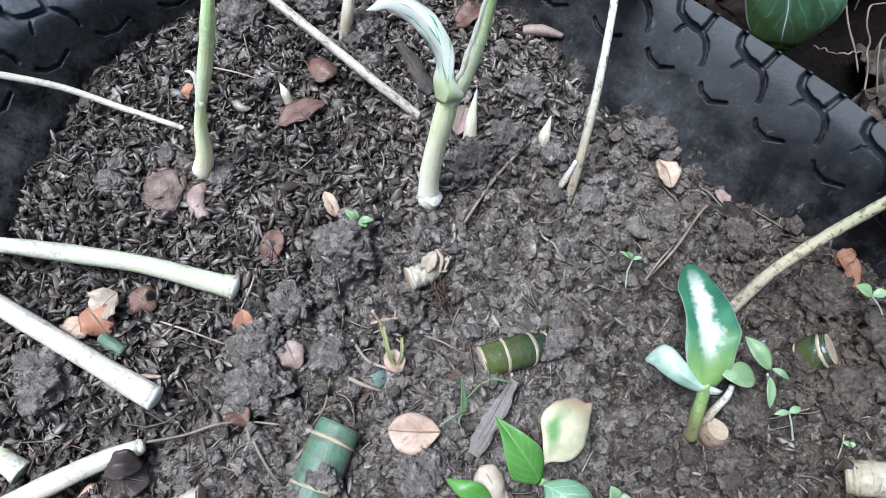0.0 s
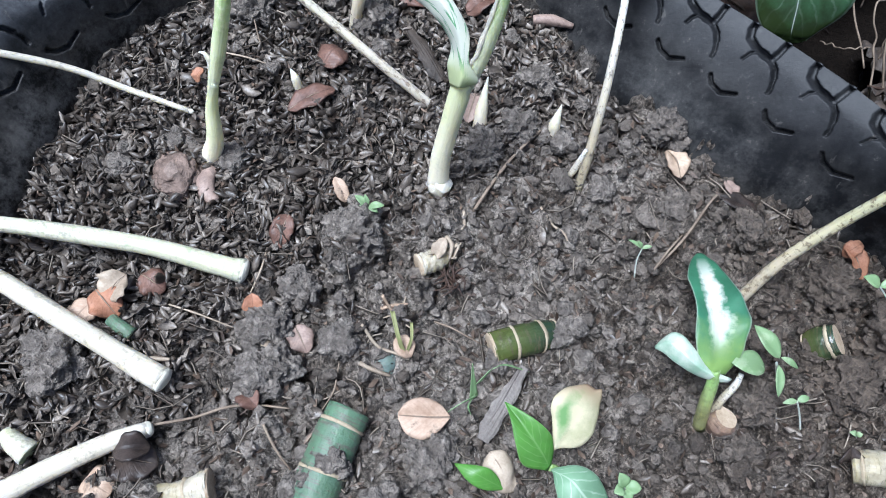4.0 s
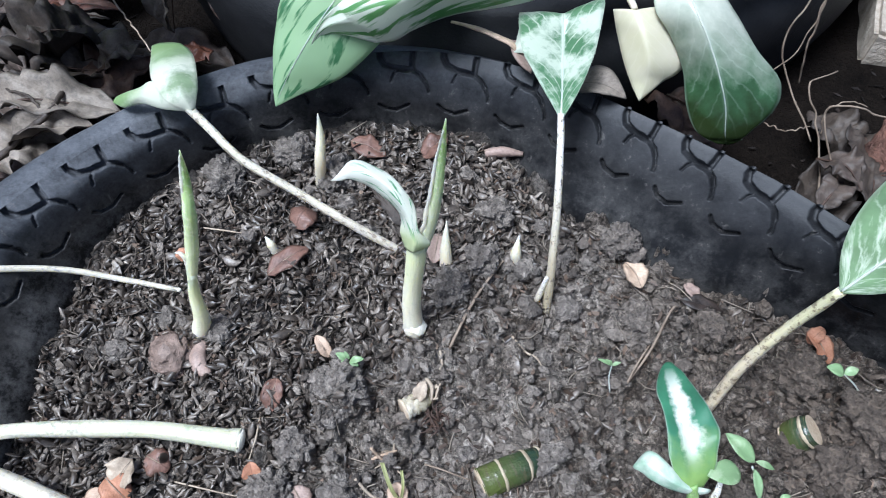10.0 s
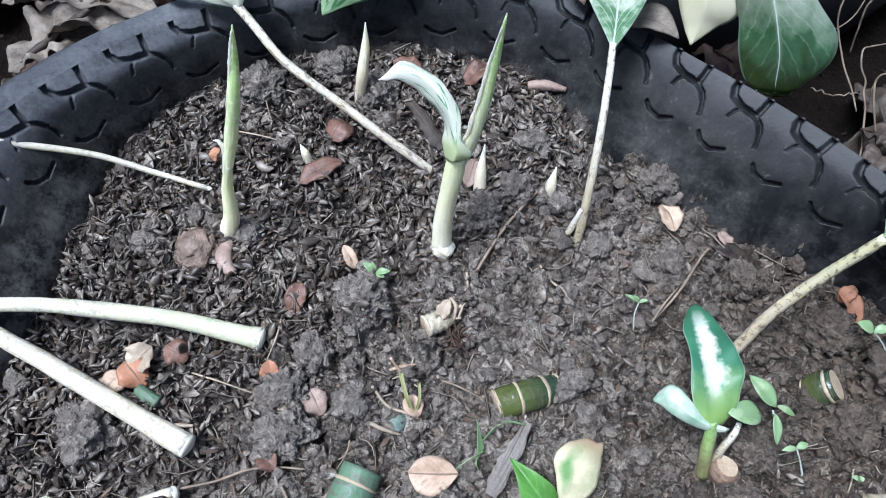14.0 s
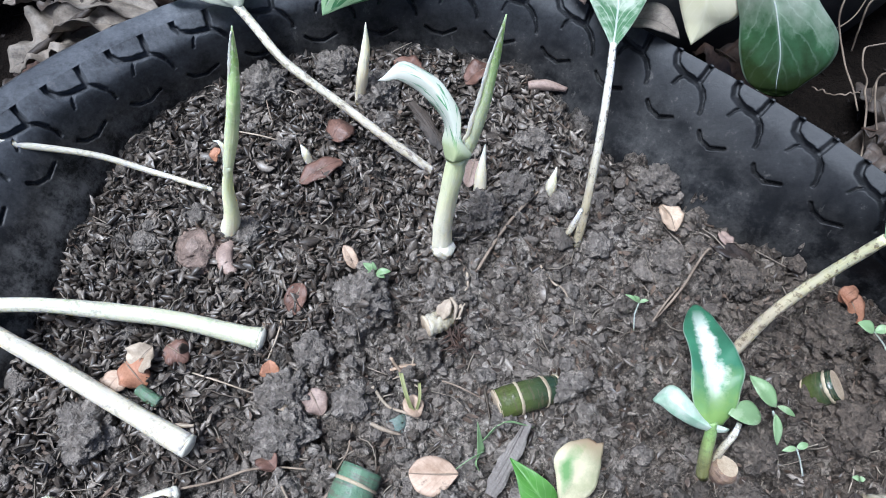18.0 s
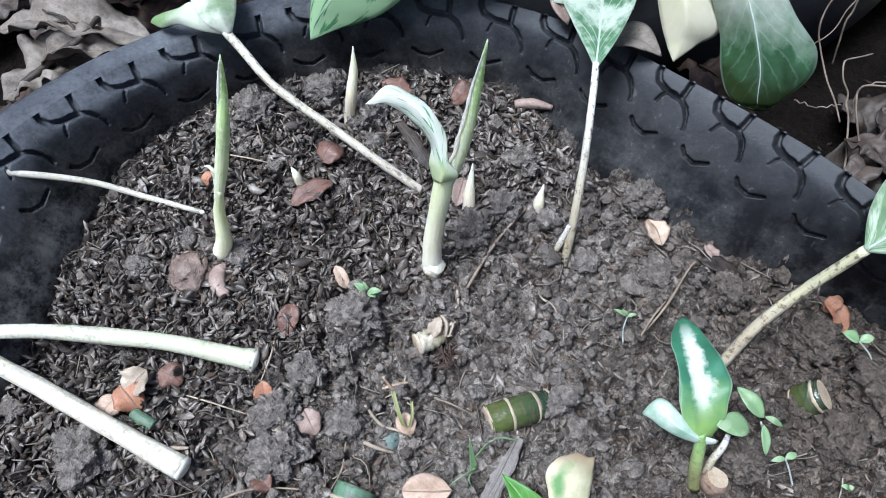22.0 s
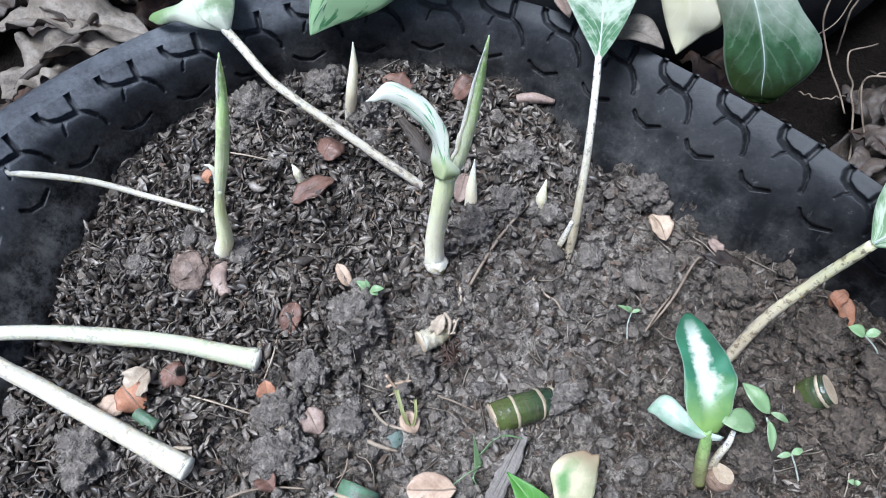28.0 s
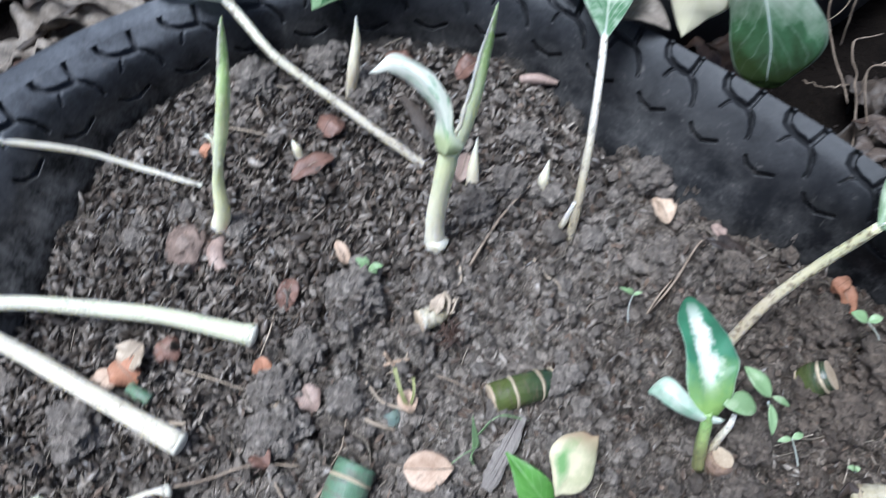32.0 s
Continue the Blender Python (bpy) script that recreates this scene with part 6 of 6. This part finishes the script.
part("leaf", blade("leaf", [((0.0578, -0.0235, -0.0118), (0.0573, -0.0232, -0.0107), (0.0571, -0.0225, -0.0117)), ((0.0469, -0.0259, -0.0069), (0.0489, -0.0217, -0.0054), (0.0510, -0.0179, -0.0040)), ((0.0387, -0.0235, -0.0045), (0.0412, -0.0198, -0.0021), (0.0445, -0.0162, -0.0017)), ((0.0313, -0.0166, -0.0055), (0.0313, -0.0163, -0.0055), (0.0315, -0.0160, -0.0055))], LEAF_G, 10, 18, 0.0006, 0.05, 0.03), ob, "low bright green leaf")


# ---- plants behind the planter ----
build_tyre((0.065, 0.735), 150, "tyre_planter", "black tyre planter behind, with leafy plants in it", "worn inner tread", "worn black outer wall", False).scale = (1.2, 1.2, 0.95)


def soil_bed():
    verts, faces = [(0.065, 0.735, 0.03)], []
    for r in range(1, 19):
        for a in range(60):
            x, y = 0.065 + r * 0.0185 * math.cos(a * math.pi / 30), 0.735 + r * 0.0185 * math.sin(a * math.pi / 30)
            verts.append((x, y, 0.028 + 0.012 * N3((x * 30, y * 30, 1)) + 0.006 * N3((x * 90, y * 90, 1))))
    for a in range(60):
        faces.append((0, 1 + a, 1 + (a + 1) % 60))
        for r in range(17):
            faces.append((1 + r * 60 + a, 1 + (r + 1) * 60 + a, 1 + (r + 1) * 60 + (a + 1) % 60, 1 + r * 60 + (a + 1) % 60))
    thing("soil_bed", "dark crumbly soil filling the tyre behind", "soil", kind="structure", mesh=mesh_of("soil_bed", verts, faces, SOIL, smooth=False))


soil_bed()
ROOT = (0.03, 0.56, 0.03)
ob = thing("leafy_plant", "mottled silvery-green plant drooping over the tyre rim", "plant", at=ROOT)
part("stem", tube("stem", [ROOT, (0.03, 0.55, 0.09), (0.02, 0.53, 0.14)], [0.012, 0.011, 0.008], CANE, 14, 12), ob)
part("leaf", blade("leaf", [((-0.0449, 0.3647, 0.1300), (-0.0189, 0.3578, 0.1400), (0.0208, 0.3491, 0.1350)), ((-0.0664, 0.3363, 0.1250), (-0.0304, 0.3200, 0.1320), (0.0102, 0.3214, 0.1220)), ((-0.0842, 0.3111, 0.1100), (-0.0461, 0.3040, 0.1160), (-0.0044, 0.2993, 0.1050)), ((-0.0922, 0.2945, 0.0920), (-0.0646, 0.2874, 0.0980), (-0.0243, 0.2931, 0.0850)),
                            ((-0.0954, 0.2796, 0.0740), (-0.0796, 0.2733, 0.0800), (-0.0495, 0.2771, 0.0680)), ((-0.0958, 0.2675, 0.0600), (-0.0901, 0.2672, 0.0630), (-0.0780, 0.2673, 0.0600)), ((-0.0948, 0.2619, 0.0540), (-0.0945, 0.2619, 0.0540), (-0.0938, 0.2624, 0.0540))], LEAF_A, 18, 40, 0.0008, 0.05, 0.03), ob, "mottled pointed leaf")
part("leaf", blade("leaf", [((0.1323, 0.3471, 0.1050), (0.1329, 0.3616, 0.1120), (0.1325, 0.3902, 0.1100)), ((0.1012, 0.3283, 0.1030), (0.0972, 0.3279, 0.1240), (0.0946, 0.3634, 0.1200)), ((0.0601, 0.3070, 0.1020), (0.0557, 0.2990, 0.1300), (0.0532, 0.3480, 0.1250)), ((0.0206, 0.2960, 0.1020), (0.0171, 0.2869, 0.1320), (0.0142, 0.3217, 0.1300)),
                            ((-0.0043, 0.2864, 0.0980), (-0.0133, 0.2796, 0.1240), (-0.0195, 0.3006, 0.1280)), ((-0.0229, 0.2830, 0.0900), (-0.0411, 0.2812, 0.1100), (-0.0480, 0.2884, 0.1150)), ((-0.0570, 0.2865, 0.0940), (-0.0614, 0.2848, 0.0980), (-0.0628, 0.2852, 0.1000)), ((-0.0710, 0.2778, 0.0820), (-0.0714, 0.2778, 0.0820), (-0.0715, 0.2778, 0.0830))], LEAF_A2, 16, 40, 0.0008, 0.03, 0.05), ob, "silvery folded leaf")
part("leaf", blade("leaf", [((-0.1074, 0.3753, 0.1200), (-0.0790, 0.3733, 0.1250), (-0.0570, 0.3738, 0.1200)), ((-0.1110, 0.3583, 0.1100), (-0.0888, 0.3478, 0.1150), (-0.0630, 0.3450, 0.1100)), ((-0.1049, 0.3499, 0.0980), (-0.0913, 0.3410, 0.1000), (-0.0751, 0.3348, 0.1000)), ((-0.0906, 0.3407, 0.0900), (-0.0897, 0.3401, 0.0900), (-0.0884, 0.3394, 0.0900))], LEAF_A2, 10, 18, 0.0007, 0.04, 0.02), ob, "pale leaf further back")

ob = thing("leafy_plant", "plant with a hanging dark green leaf and cream leaf", "plant", at=(0.16, 0.50, 0.03))
part("stem", tube("stem", [(0.16, 0.50, 0.02), (0.16, 0.46, 0.08), (0.1621, 0.3480, 0.1060)], [0.008, 0.006, 0.003], WHITE_STEM, 16, 10), ob)
part("leaf", blade("leaf", [((0.1477, 0.3460, 0.1020), (0.1603, 0.3436, 0.1080), (0.1768, 0.3418, 0.1020)), ((0.1440, 0.3153, 0.0960), (0.1632, 0.3082, 0.1060), (0.1925, 0.3144, 0.0960)), ((0.1572, 0.3036, 0.0800), (0.1732, 0.2877, 0.0940), (0.2061, 0.2930, 0.0840)), ((0.1669, 0.2911, 0.0640), (0.1822, 0.2731, 0.0790), (0.2251, 0.2810, 0.0680)),
                            ((0.1699, 0.2742, 0.0520), (0.1890, 0.2618, 0.0640), (0.2235, 0.2679, 0.0570)), ((0.1761, 0.2593, 0.0440), (0.1918, 0.2529, 0.0500), (0.2087, 0.2563, 0.0470)), ((0.1885, 0.2528, 0.0400), (0.1958, 0.2517, 0.0400), (0.2028, 0.2536, 0.0400))], LEAF_D, 16, 36, 0.0008, 0.03, 0.025), ob, "hanging green leaf with pale veins")
part("leaf", blade("leaf", [((0.1207, 0.3239, 0.0860), (0.1331, 0.3159, 0.0920), (0.1489, 0.3219, 0.0900)), ((0.1241, 0.3141, 0.0760), (0.1376, 0.3026, 0.0860), (0.1573, 0.3090, 0.0800)), ((0.1296, 0.2996, 0.0640), (0.1428, 0.2916, 0.0740), (0.1677, 0.2964, 0.0640)), ((0.1357, 0.2873, 0.0550), (0.1438, 0.2865, 0.0600), (0.1543, 0.2887, 0.0560)), ((0.1411, 0.2795, 0.0490), (0.1415, 0.2795, 0.0490), (0.1420, 0.2805, 0.0490))], LEAF_D2, 12, 28, 0.0007, 0.05, 0.03), ob, "cream pointed leaf")
part("stalk", tube("stalk", [(0.1334, 0.3188, 0.0900), (0.1298, 0.3372, 0.0900), (0.1313, 0.3745, 0.0800), (0.13, 0.50, 0.04)], [0.002, 0.0026, 0.003, 0.004], WHITE_STEM, 16, 8), ob)
for pts in ([(0.1669, 0.3471, 0.1000), (0.1937, 0.3715, 0.0850), (0.2328, 0.4055, 0.0700)], [(0.1836, 0.3539, 0.0900), (0.1911, 0.3792, 0.0850), (0.2010, 0.4058, 0.0800)]):
    part("stalk", tube("stalk", pts, [0.0035, 0.0038, 0.004], WHITE_STEM, 14, 8), ob)
part("leaf", blade("leaf", [((0.1996, 0.3608, 0.0700), (0.2007, 0.3626, 0.0700), (0.2010, 0.3645, 0.0700)), ((0.2377, 0.3867, 0.0680), (0.2350, 0.3840, 0.0750), (0.2335, 0.3987, 0.0700)), ((0.2888, 0.4063, 0.0660), (0.2861, 0.4180, 0.0700), (0.2874, 0.4394, 0.0700))], LEAF_D2, 6, 16, 0.0006, 0.04), ob, "pale withered strap leaf")

ob = thing("leaf_litter_scrap", "grey dry curled leaf resting on the tyre rim", "dry leaf", at=(0.1024, 0.2725, 0.0680))
part("blade", simple_leaf("blade", (0.0966, 0.2761, 0.0660), (0.1277, 0.2646, 0.0660), 0.026, GREYLEAF, 0.006, 0.3, 0.0, 16, 8, 0.35, 0, 0.0006, 3.0), ob)
ob = thing("leaf_litter_scrap", "pale pinkish withered stalk across the rim", "dry stalk", at=(0.0589, 0.3026, 0.0750))
part("stalk", tube("stalk", [(0.0614, 0.2945, 0.0740), (0.0530, 0.2956, 0.0820), (0.0345, 0.3067, 0.0820), (0.0169, 0.3216, 0.0750)], [0.004, 0.0026, 0.0022, 0.0014], CREAMTAN, 16, 8, 0.25, 0.5), ob)
part("blade", simple_leaf("blade", (0.0555, 0.3021, 0.0780), (0.0685, 0.2807, 0.0700), 0.013, PINK, 0.002, 0.3, 0.0, 10, 6, 0.5, 0, 0.0006, 4.0), ob)

ob = thing("broad_leaf_plant", "broad yellow-green leaf hanging over the litter", "plant", at=(-0.52, 0.55, GROUND_Z))
part("stem", tube("stem", [(-0.52, 0.55, GROUND_Z - 0.01), (-0.5, 0.52, 0.05), (-0.3400, 0.3465, 0.1000)], [0.006, 0.005, 0.004], SPROUT, 14, 8), ob)
part("leaf", blade("leaf", [((-0.3398, 0.3431, 0.0980), (-0.3400, 0.3465, 0.1000), (-0.3427, 0.3585, 0.0980)), ((-0.2941, 0.3169, 0.0900), (-0.3042, 0.3527, 0.1040), (-0.3400, 0.4354, 0.0940)), ((-0.2688, 0.3362, 0.0850), (-0.2795, 0.3765, 0.1000), (-0.3126, 0.4637, 0.0900)), ((-0.2459, 0.3626, 0.0840), (-0.2633, 0.4047, 0.0940), (-0.2943, 0.4743, 0.0880)), ((-0.2365, 0.3938, 0.0800), (-0.2489, 0.4261, 0.0840), (-0.2718, 0.4675, 0.0820)), ((-0.2456, 0.4467, 0.0700), (-0.2460, 0.4498, 0.0700), (-0.2473, 0.4528, 0.0700))], LEAF_Y, 14, 30, 0.0008, 0.03, 0.03), ob)

# ---- litter and odds on the ground ----
def litter(label, base, tip, width, material, lift=0.01, fold=0.3, seed=0.0, bend=0.0, twist=0.0, crumple=0.2):
    ob = thing("fallen_leaf", label, "dry leaf", "leaf litter on the ground", at=base)
    part("blade", simple_leaf("blade", base, tip, width, material, lift, fold, bend, 34, 18, 0.45, twist, 0.0009, seed, 0.35, crumple, 0.65), ob)
    b, t = Vector(base), Vector(tip)
    part("midrib", tube("midrib", [b, (b + t) / 2 + Vector((0, 0, lift + 0.001)), t], [0.0011, 0.0008, 0.0003], DRYDARK, 12, 5), ob)


litter("large grey dry leaf beside the tyre", (-0.2362, 0.3119, -0.0100), (-0.3703, 0.3173, -0.0200), 0.042, GREYLEAF, 0.014, 0.5, 1.0)
litter("dark brown broad leaf under grey ones", (-0.2416, 0.3964, -0.0300), (-0.3213, 0.3340, -0.0400), 0.05, DRYDARK, 0.012, -0.3, 1.5)
litter("pale grey crumpled leaf by the tyre", (-0.2804, 0.2982, -0.0300), (-0.3424, 0.2569, -0.0300), 0.055, GREYLEAF, 0.012, 0.35, 2.0)
litter("curled pale papery leaf by the tyre", (-0.2525, 0.2970, -0.0100), (-0.3211, 0.2831, -0.0300), 0.03, GREYLEAF, 0.012, 0.9, 2.6)
litter("dark crinkled rotting leaf", (-0.3660, 0.3720, -0.0260), (-0.2673, 0.4039, -0.0200), 0.062, BARKDARK, 0.024, 0.3, 3.0, crumple=0.42)
litter("black crumpled bark-like leaf", (-0.3560, 0.3420, -0.0330), (-0.2700, 0.3740, -0.0300), 0.05, BARKDARK, 0.02, 0.4, 3.3, crumple=0.45)
litter("dark folded rotten leaf", (-0.2790, 0.3697, -0.0300), (-0.2440, 0.4020, -0.0260), 0.034, WITHERED, 0.014, 0.5, 3.6, crumple=0.3)
litter("long red-brown dry leaf strip", (-0.3560, 0.4443, -0.0280), (-0.2760, 0.4399, -0.0180), 0.02, REDBROWN, 0.008, 0.5, 3.8)
litter("torn pale grey leaf strip", (-0.3266, 0.4318, -0.0240), (-0.2820, 0.4259, -0.0160), 0.008, GREYLEAF, 0.004, 0.4, 3.9, crumple=0.35)
litter("red-brown dry leaf in shade", (-0.3049, 0.4550, -0.0300), (-0.3801, 0.4410, -0.0300), 0.04, REDBROWN, 0.01, 0.3, 4.0)
litter("grey-brown hanging withered leaf", (-0.2092, 0.4508, 0.0420), (-0.2270, 0.4200, -0.0250), 0.03, WITHERED, 0.012, 0.9, 5.0, crumple=0.35)
litter("dark hanging withered leaf", (-0.2266, 0.4604, 0.0450), (-0.2478, 0.4593, -0.0200), 0.034, BARKDARK, 0.012, 0.7, 6.0, crumple=0.35)
litter("dark brown curled leaf by the rear tyre", (-0.2026, 0.4662, 0.0240), (-0.1805, 0.4380, -0.0400), 0.03, DRYDARK, 0.01, 0.6, 7.0)
litter("reddish crumpled leaf at the tyre foot", (-0.2131, 0.3887, -0.0400), (-0.1950, 0.4130, -0.0380), 0.026, REDBROWN, 0.008, 0.4, 7.5, crumple=0.35)
litter("brown dry leaf beneath hanging leaves", (0.1723, 0.3636, -0.0200), (0.2245, 0.3079, -0.0300), 0.06, DRYDARK, 0.012, 0.3, 8.0)
litter("papery torn dry leaf by the vine", (0.2954, 0.3015, -0.0300), (0.3211, 0.2710, -0.0300), 0.03, LITTERLEAF, 0.01, 0.4, 9.0)
litter("brown scrap leaf by the tyre", (0.2847, 0.2530, -0.0300), (0.3083, 0.2781, -0.0300), 0.022, LITTERLEAF, 0.008, 0.4, 10.0)
litter("dark brown curled leaf in shade", (-0.3736, 0.4984, -0.0300), (-0.3002, 0.5138, -0.0300), 0.05, DRYDARK, 0.015, 0.4, 11.0)

place = random.Random(11)
for k in range(120):
    if k % 3:
        x, y = place.uniform(-0.62, -0.2), place.uniform(0.2, 0.72)
    else:
        x, y = place.uniform(0.22, 0.55), place.uniform(0.26, 0.62)
    if math.hypot(x, y) < 0.37 or math.hypot(x - 0.065, y - 0.735) < 0.43:
        continue
    a, n = place.uniform(0, 6.3), place.uniform(0.025, 0.06)
    z = ground_height(x, y - 0.2) + place.uniform(0.006, 0.02)
    litter(("dark rotting leaf on the ground", "brown dry leaf on the ground", "grey-brown crumpled leaf on the ground")[k % 3], (x - n * math.cos(a), y - n * math.sin(a), z), (x + n * math.cos(a), y + n * math.sin(a), z + place.uniform(-0.01, 0.01)),
           place.uniform(0.025, 0.05), (BARKDARK, DRYDARK, LITTERLEAF)[k % 3], place.uniform(0.004, 0.014), place.uniform(0.2, 0.8), 20.0 + k)


def litter_bits():
    verts, faces = [], []
    for k in range(1400):
        x, y = place.uniform(-0.65, 0.6), place.uniform(0.15, 0.8)
        if math.hypot(x, y) < 0.35 or math.hypot(x - 0.065, y - 0.735) < 0.4:
            continue
        a, n, w = place.uniform(0, 6.3), place.uniform(0.002, 0.008), place.uniform(0.0006, 0.0022)
        z = ground_height(x, y - 0.2) + place.uniform(-0.001, 0.005)
        d, e = Vector((math.cos(a), math.sin(a), place.uniform(-0.5, 0.5))) * n, Vector((-math.sin(a), math.cos(a), place.uniform(-0.6, 0.6))) * w
        c = Vector((x, y, z))
        i = len(verts)
        verts += [c - d, c - e + Vector((0, 0, w * 0.4)), c + e * 0.8, c + d, c - Vector((0, 0, 0.001))]
        faces += [(i, i + 1, i + 4), (i + 1, i + 3, i + 4), (i + 3, i + 2, i + 4), (i + 2, i, i + 4)]
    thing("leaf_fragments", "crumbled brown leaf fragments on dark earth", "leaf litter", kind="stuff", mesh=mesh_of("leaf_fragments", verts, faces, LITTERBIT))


litter_bits()


def vine(label, points, r0, r1, material=TWIG, count=24):
    ob = thing("dead_vine", label, "vine", "dead vines", at=points[0])
    line = spline(points, 14)
    line = [p + Vector((N3((k * 0.9, r0 * 9e3, 1.0)), N3((k * 0.9, r0 * 9e3, 5.0)), N3((k * 0.9, r0 * 9e3, 9.0)))) * 0.0016 for k, p in enumerate(line)]
    part("strand", tube("strand", line, [r0 * 0.7, r0 * 0.35 + r1 * 0.35, r1 * 0.6], material, count * 2, 6, 0.35), ob)


vine("thin hanging dry vine", [(0.2850, 0.3969, 0.0800), (0.2697, 0.3719, 0.0600), (0.2606, 0.3635, 0.0300), (0.2731, 0.3516, 0.0000), (0.2955, 0.3189, -0.0300)], 0.001, 0.0012)
vine("long thin dry stem", [(0.2795, 0.3765, 0.0900), (0.2798, 0.3717, 0.0600), (0.2730, 0.3618, 0.0200), (0.2599, 0.3612, 0.0000)], 0.0009, 0.0007)
vine("brown hanging dry stem", [(0.2835, 0.3838, 0.0800), (0.2845, 0.3769, 0.0400), (0.2870, 0.3725, 0.0100), (0.2939, 0.3715, -0.0200)], 0.0014, 0.001)
vine("pale knotted dead vine", [(0.3137, 0.3636, 0.0000), (0.2815, 0.3384, 0.0100), (0.2918, 0.3247, -0.0100), (0.2976, 0.3015, -0.0300), (0.2998, 0.2779, -0.0500)], 0.0008, 0.0014, TWIG)
vine("pale forked dead vine", [(0.3731, 0.3134, 0.0000), (0.3254, 0.3087, 0.0100), (0.3005, 0.3081, 0.0200), (0.2872, 0.3120, 0.0100), (0.2942, 0.3017, -0.0100), (0.3105, 0.2869, -0.0400)], 0.0009, 0.0013, TWIG)
vine("thin looped dead vine", [(0.2915, 0.3073, -0.0100), (0.2892, 0.3148, 0.0100), (0.3052, 0.3173, 0.0150), (0.3177, 0.3173, 0.0100)], 0.0008, 0.0007, TWIG)
vine("fine dark dry tendril", [(0.2567, 0.3283, -0.0200), (0.2612, 0.3017, 0.0000), (0.2793, 0.3071, 0.0000)], 0.0007, 0.0007)
vine("thin pale straw across the litter", [(-0.2588, 0.4059, 0.0200), (-0.2282, 0.3657, 0.0300), (-0.2052, 0.3366, 0.0300)], 0.0009, 0.0008, CREAM)
vine("knobbly dark dry stick by the tyre", [(-0.3256, 0.2629, -0.0200), (-0.3008, 0.2823, -0.0050), (-0.2806, 0.2962, 0.0050), (-0.2803, 0.3304, 0.0000)], 0.0042, 0.0032, BARKDARK)
vine("short dark side twig of the litter", [(-0.2818, 0.2934, 0.0050), (-0.2980, 0.3093, 0.0080), (-0.3234, 0.3217, 0.0020)], 0.002, 0.0015, BARKDARK)
vine("thin grass straw by leaves", [(0.1976, 0.3531, 0.0800), (0.2066, 0.3444, 0.0900), (0.2217, 0.3478, 0.0800)], 0.0012, 0.0006, CREAM)

ob = thing("coconut_husk", "fibrous reddish-brown old coconut husk on the ground", "husk", at=(0.3756, 0.3254, -0.0600))
c = Vector((0.3825, 0.3094, -0.0350))
vs, fs = lump(0.040, 0.8, 2.2, 4, 0.22)
part("shell", mesh_of("shell", [v + c + v.normalized() * 0.002 * N3(tuple(v * 300)) for v in vs], fs, FIBRE), ob)
for k in range(60):
    d = Vector((place.gauss(-0.5, 0.6), place.gauss(-0.6, 0.5), place.gauss(0.3, 0.6))).normalized()
    e = Vector((place.gauss(0, 1), place.gauss(0, 1), place.gauss(0, 1))).normalized()
    q = c + Vector((d.x, d.y, d.z * 0.8)) * 0.039
    part("fibre", tube("fibre", [q - e * 0.012, q + d * 0.004, q + e * 0.012], [0.0004, 0.0004, 0.0002], FIBRE, 6, 4), ob)


def slab(wide, deep, off):
    """One worn cast block with broken edges, set off along the front."""
    bm = bmesh.new()
    bmesh.ops.create_cube(bm, size=1.0)
    bmesh.ops.scale(bm, vec=(wide, deep, 0.06), verts=bm.verts)
    bmesh.ops.bevel(bm, geom=list(bm.edges), offset=0.004, segments=2, affect="EDGES")
    bmesh.ops.subdivide_edges(bm, edges=list(bm.edges), cuts=7, use_grid_fill=True)
    for v in bm.verts:
        v.co += Vector((N3(tuple(v.co * 40)), N3(tuple(v.co * 40 + Vector((9, 0, 0)))), 0.6 * N3(tuple(v.co * 60)))) * 0.003
        v.co += Vector((off + wide / 2, deep / 2, 0))
    me = bpy.data.meshes.new("slab")
    bm.to_mesh(me)
    bm.free()
    me.materials.append(CONCRETE)
    return me


ob = thing("concrete_block", "weathered sandy concrete blocks lying side by side on the ground", "block", at=(0.3865, 0.4519, GROUND_Z))
for wide, off in ((0.036, 0.0), (0.15, 0.0385)):
    piece = part("slab", slab(wide, 0.26, off), ob)
    piece.location, piece.rotation_euler = (0, 0, 0.008), (0, 0, -0.33)
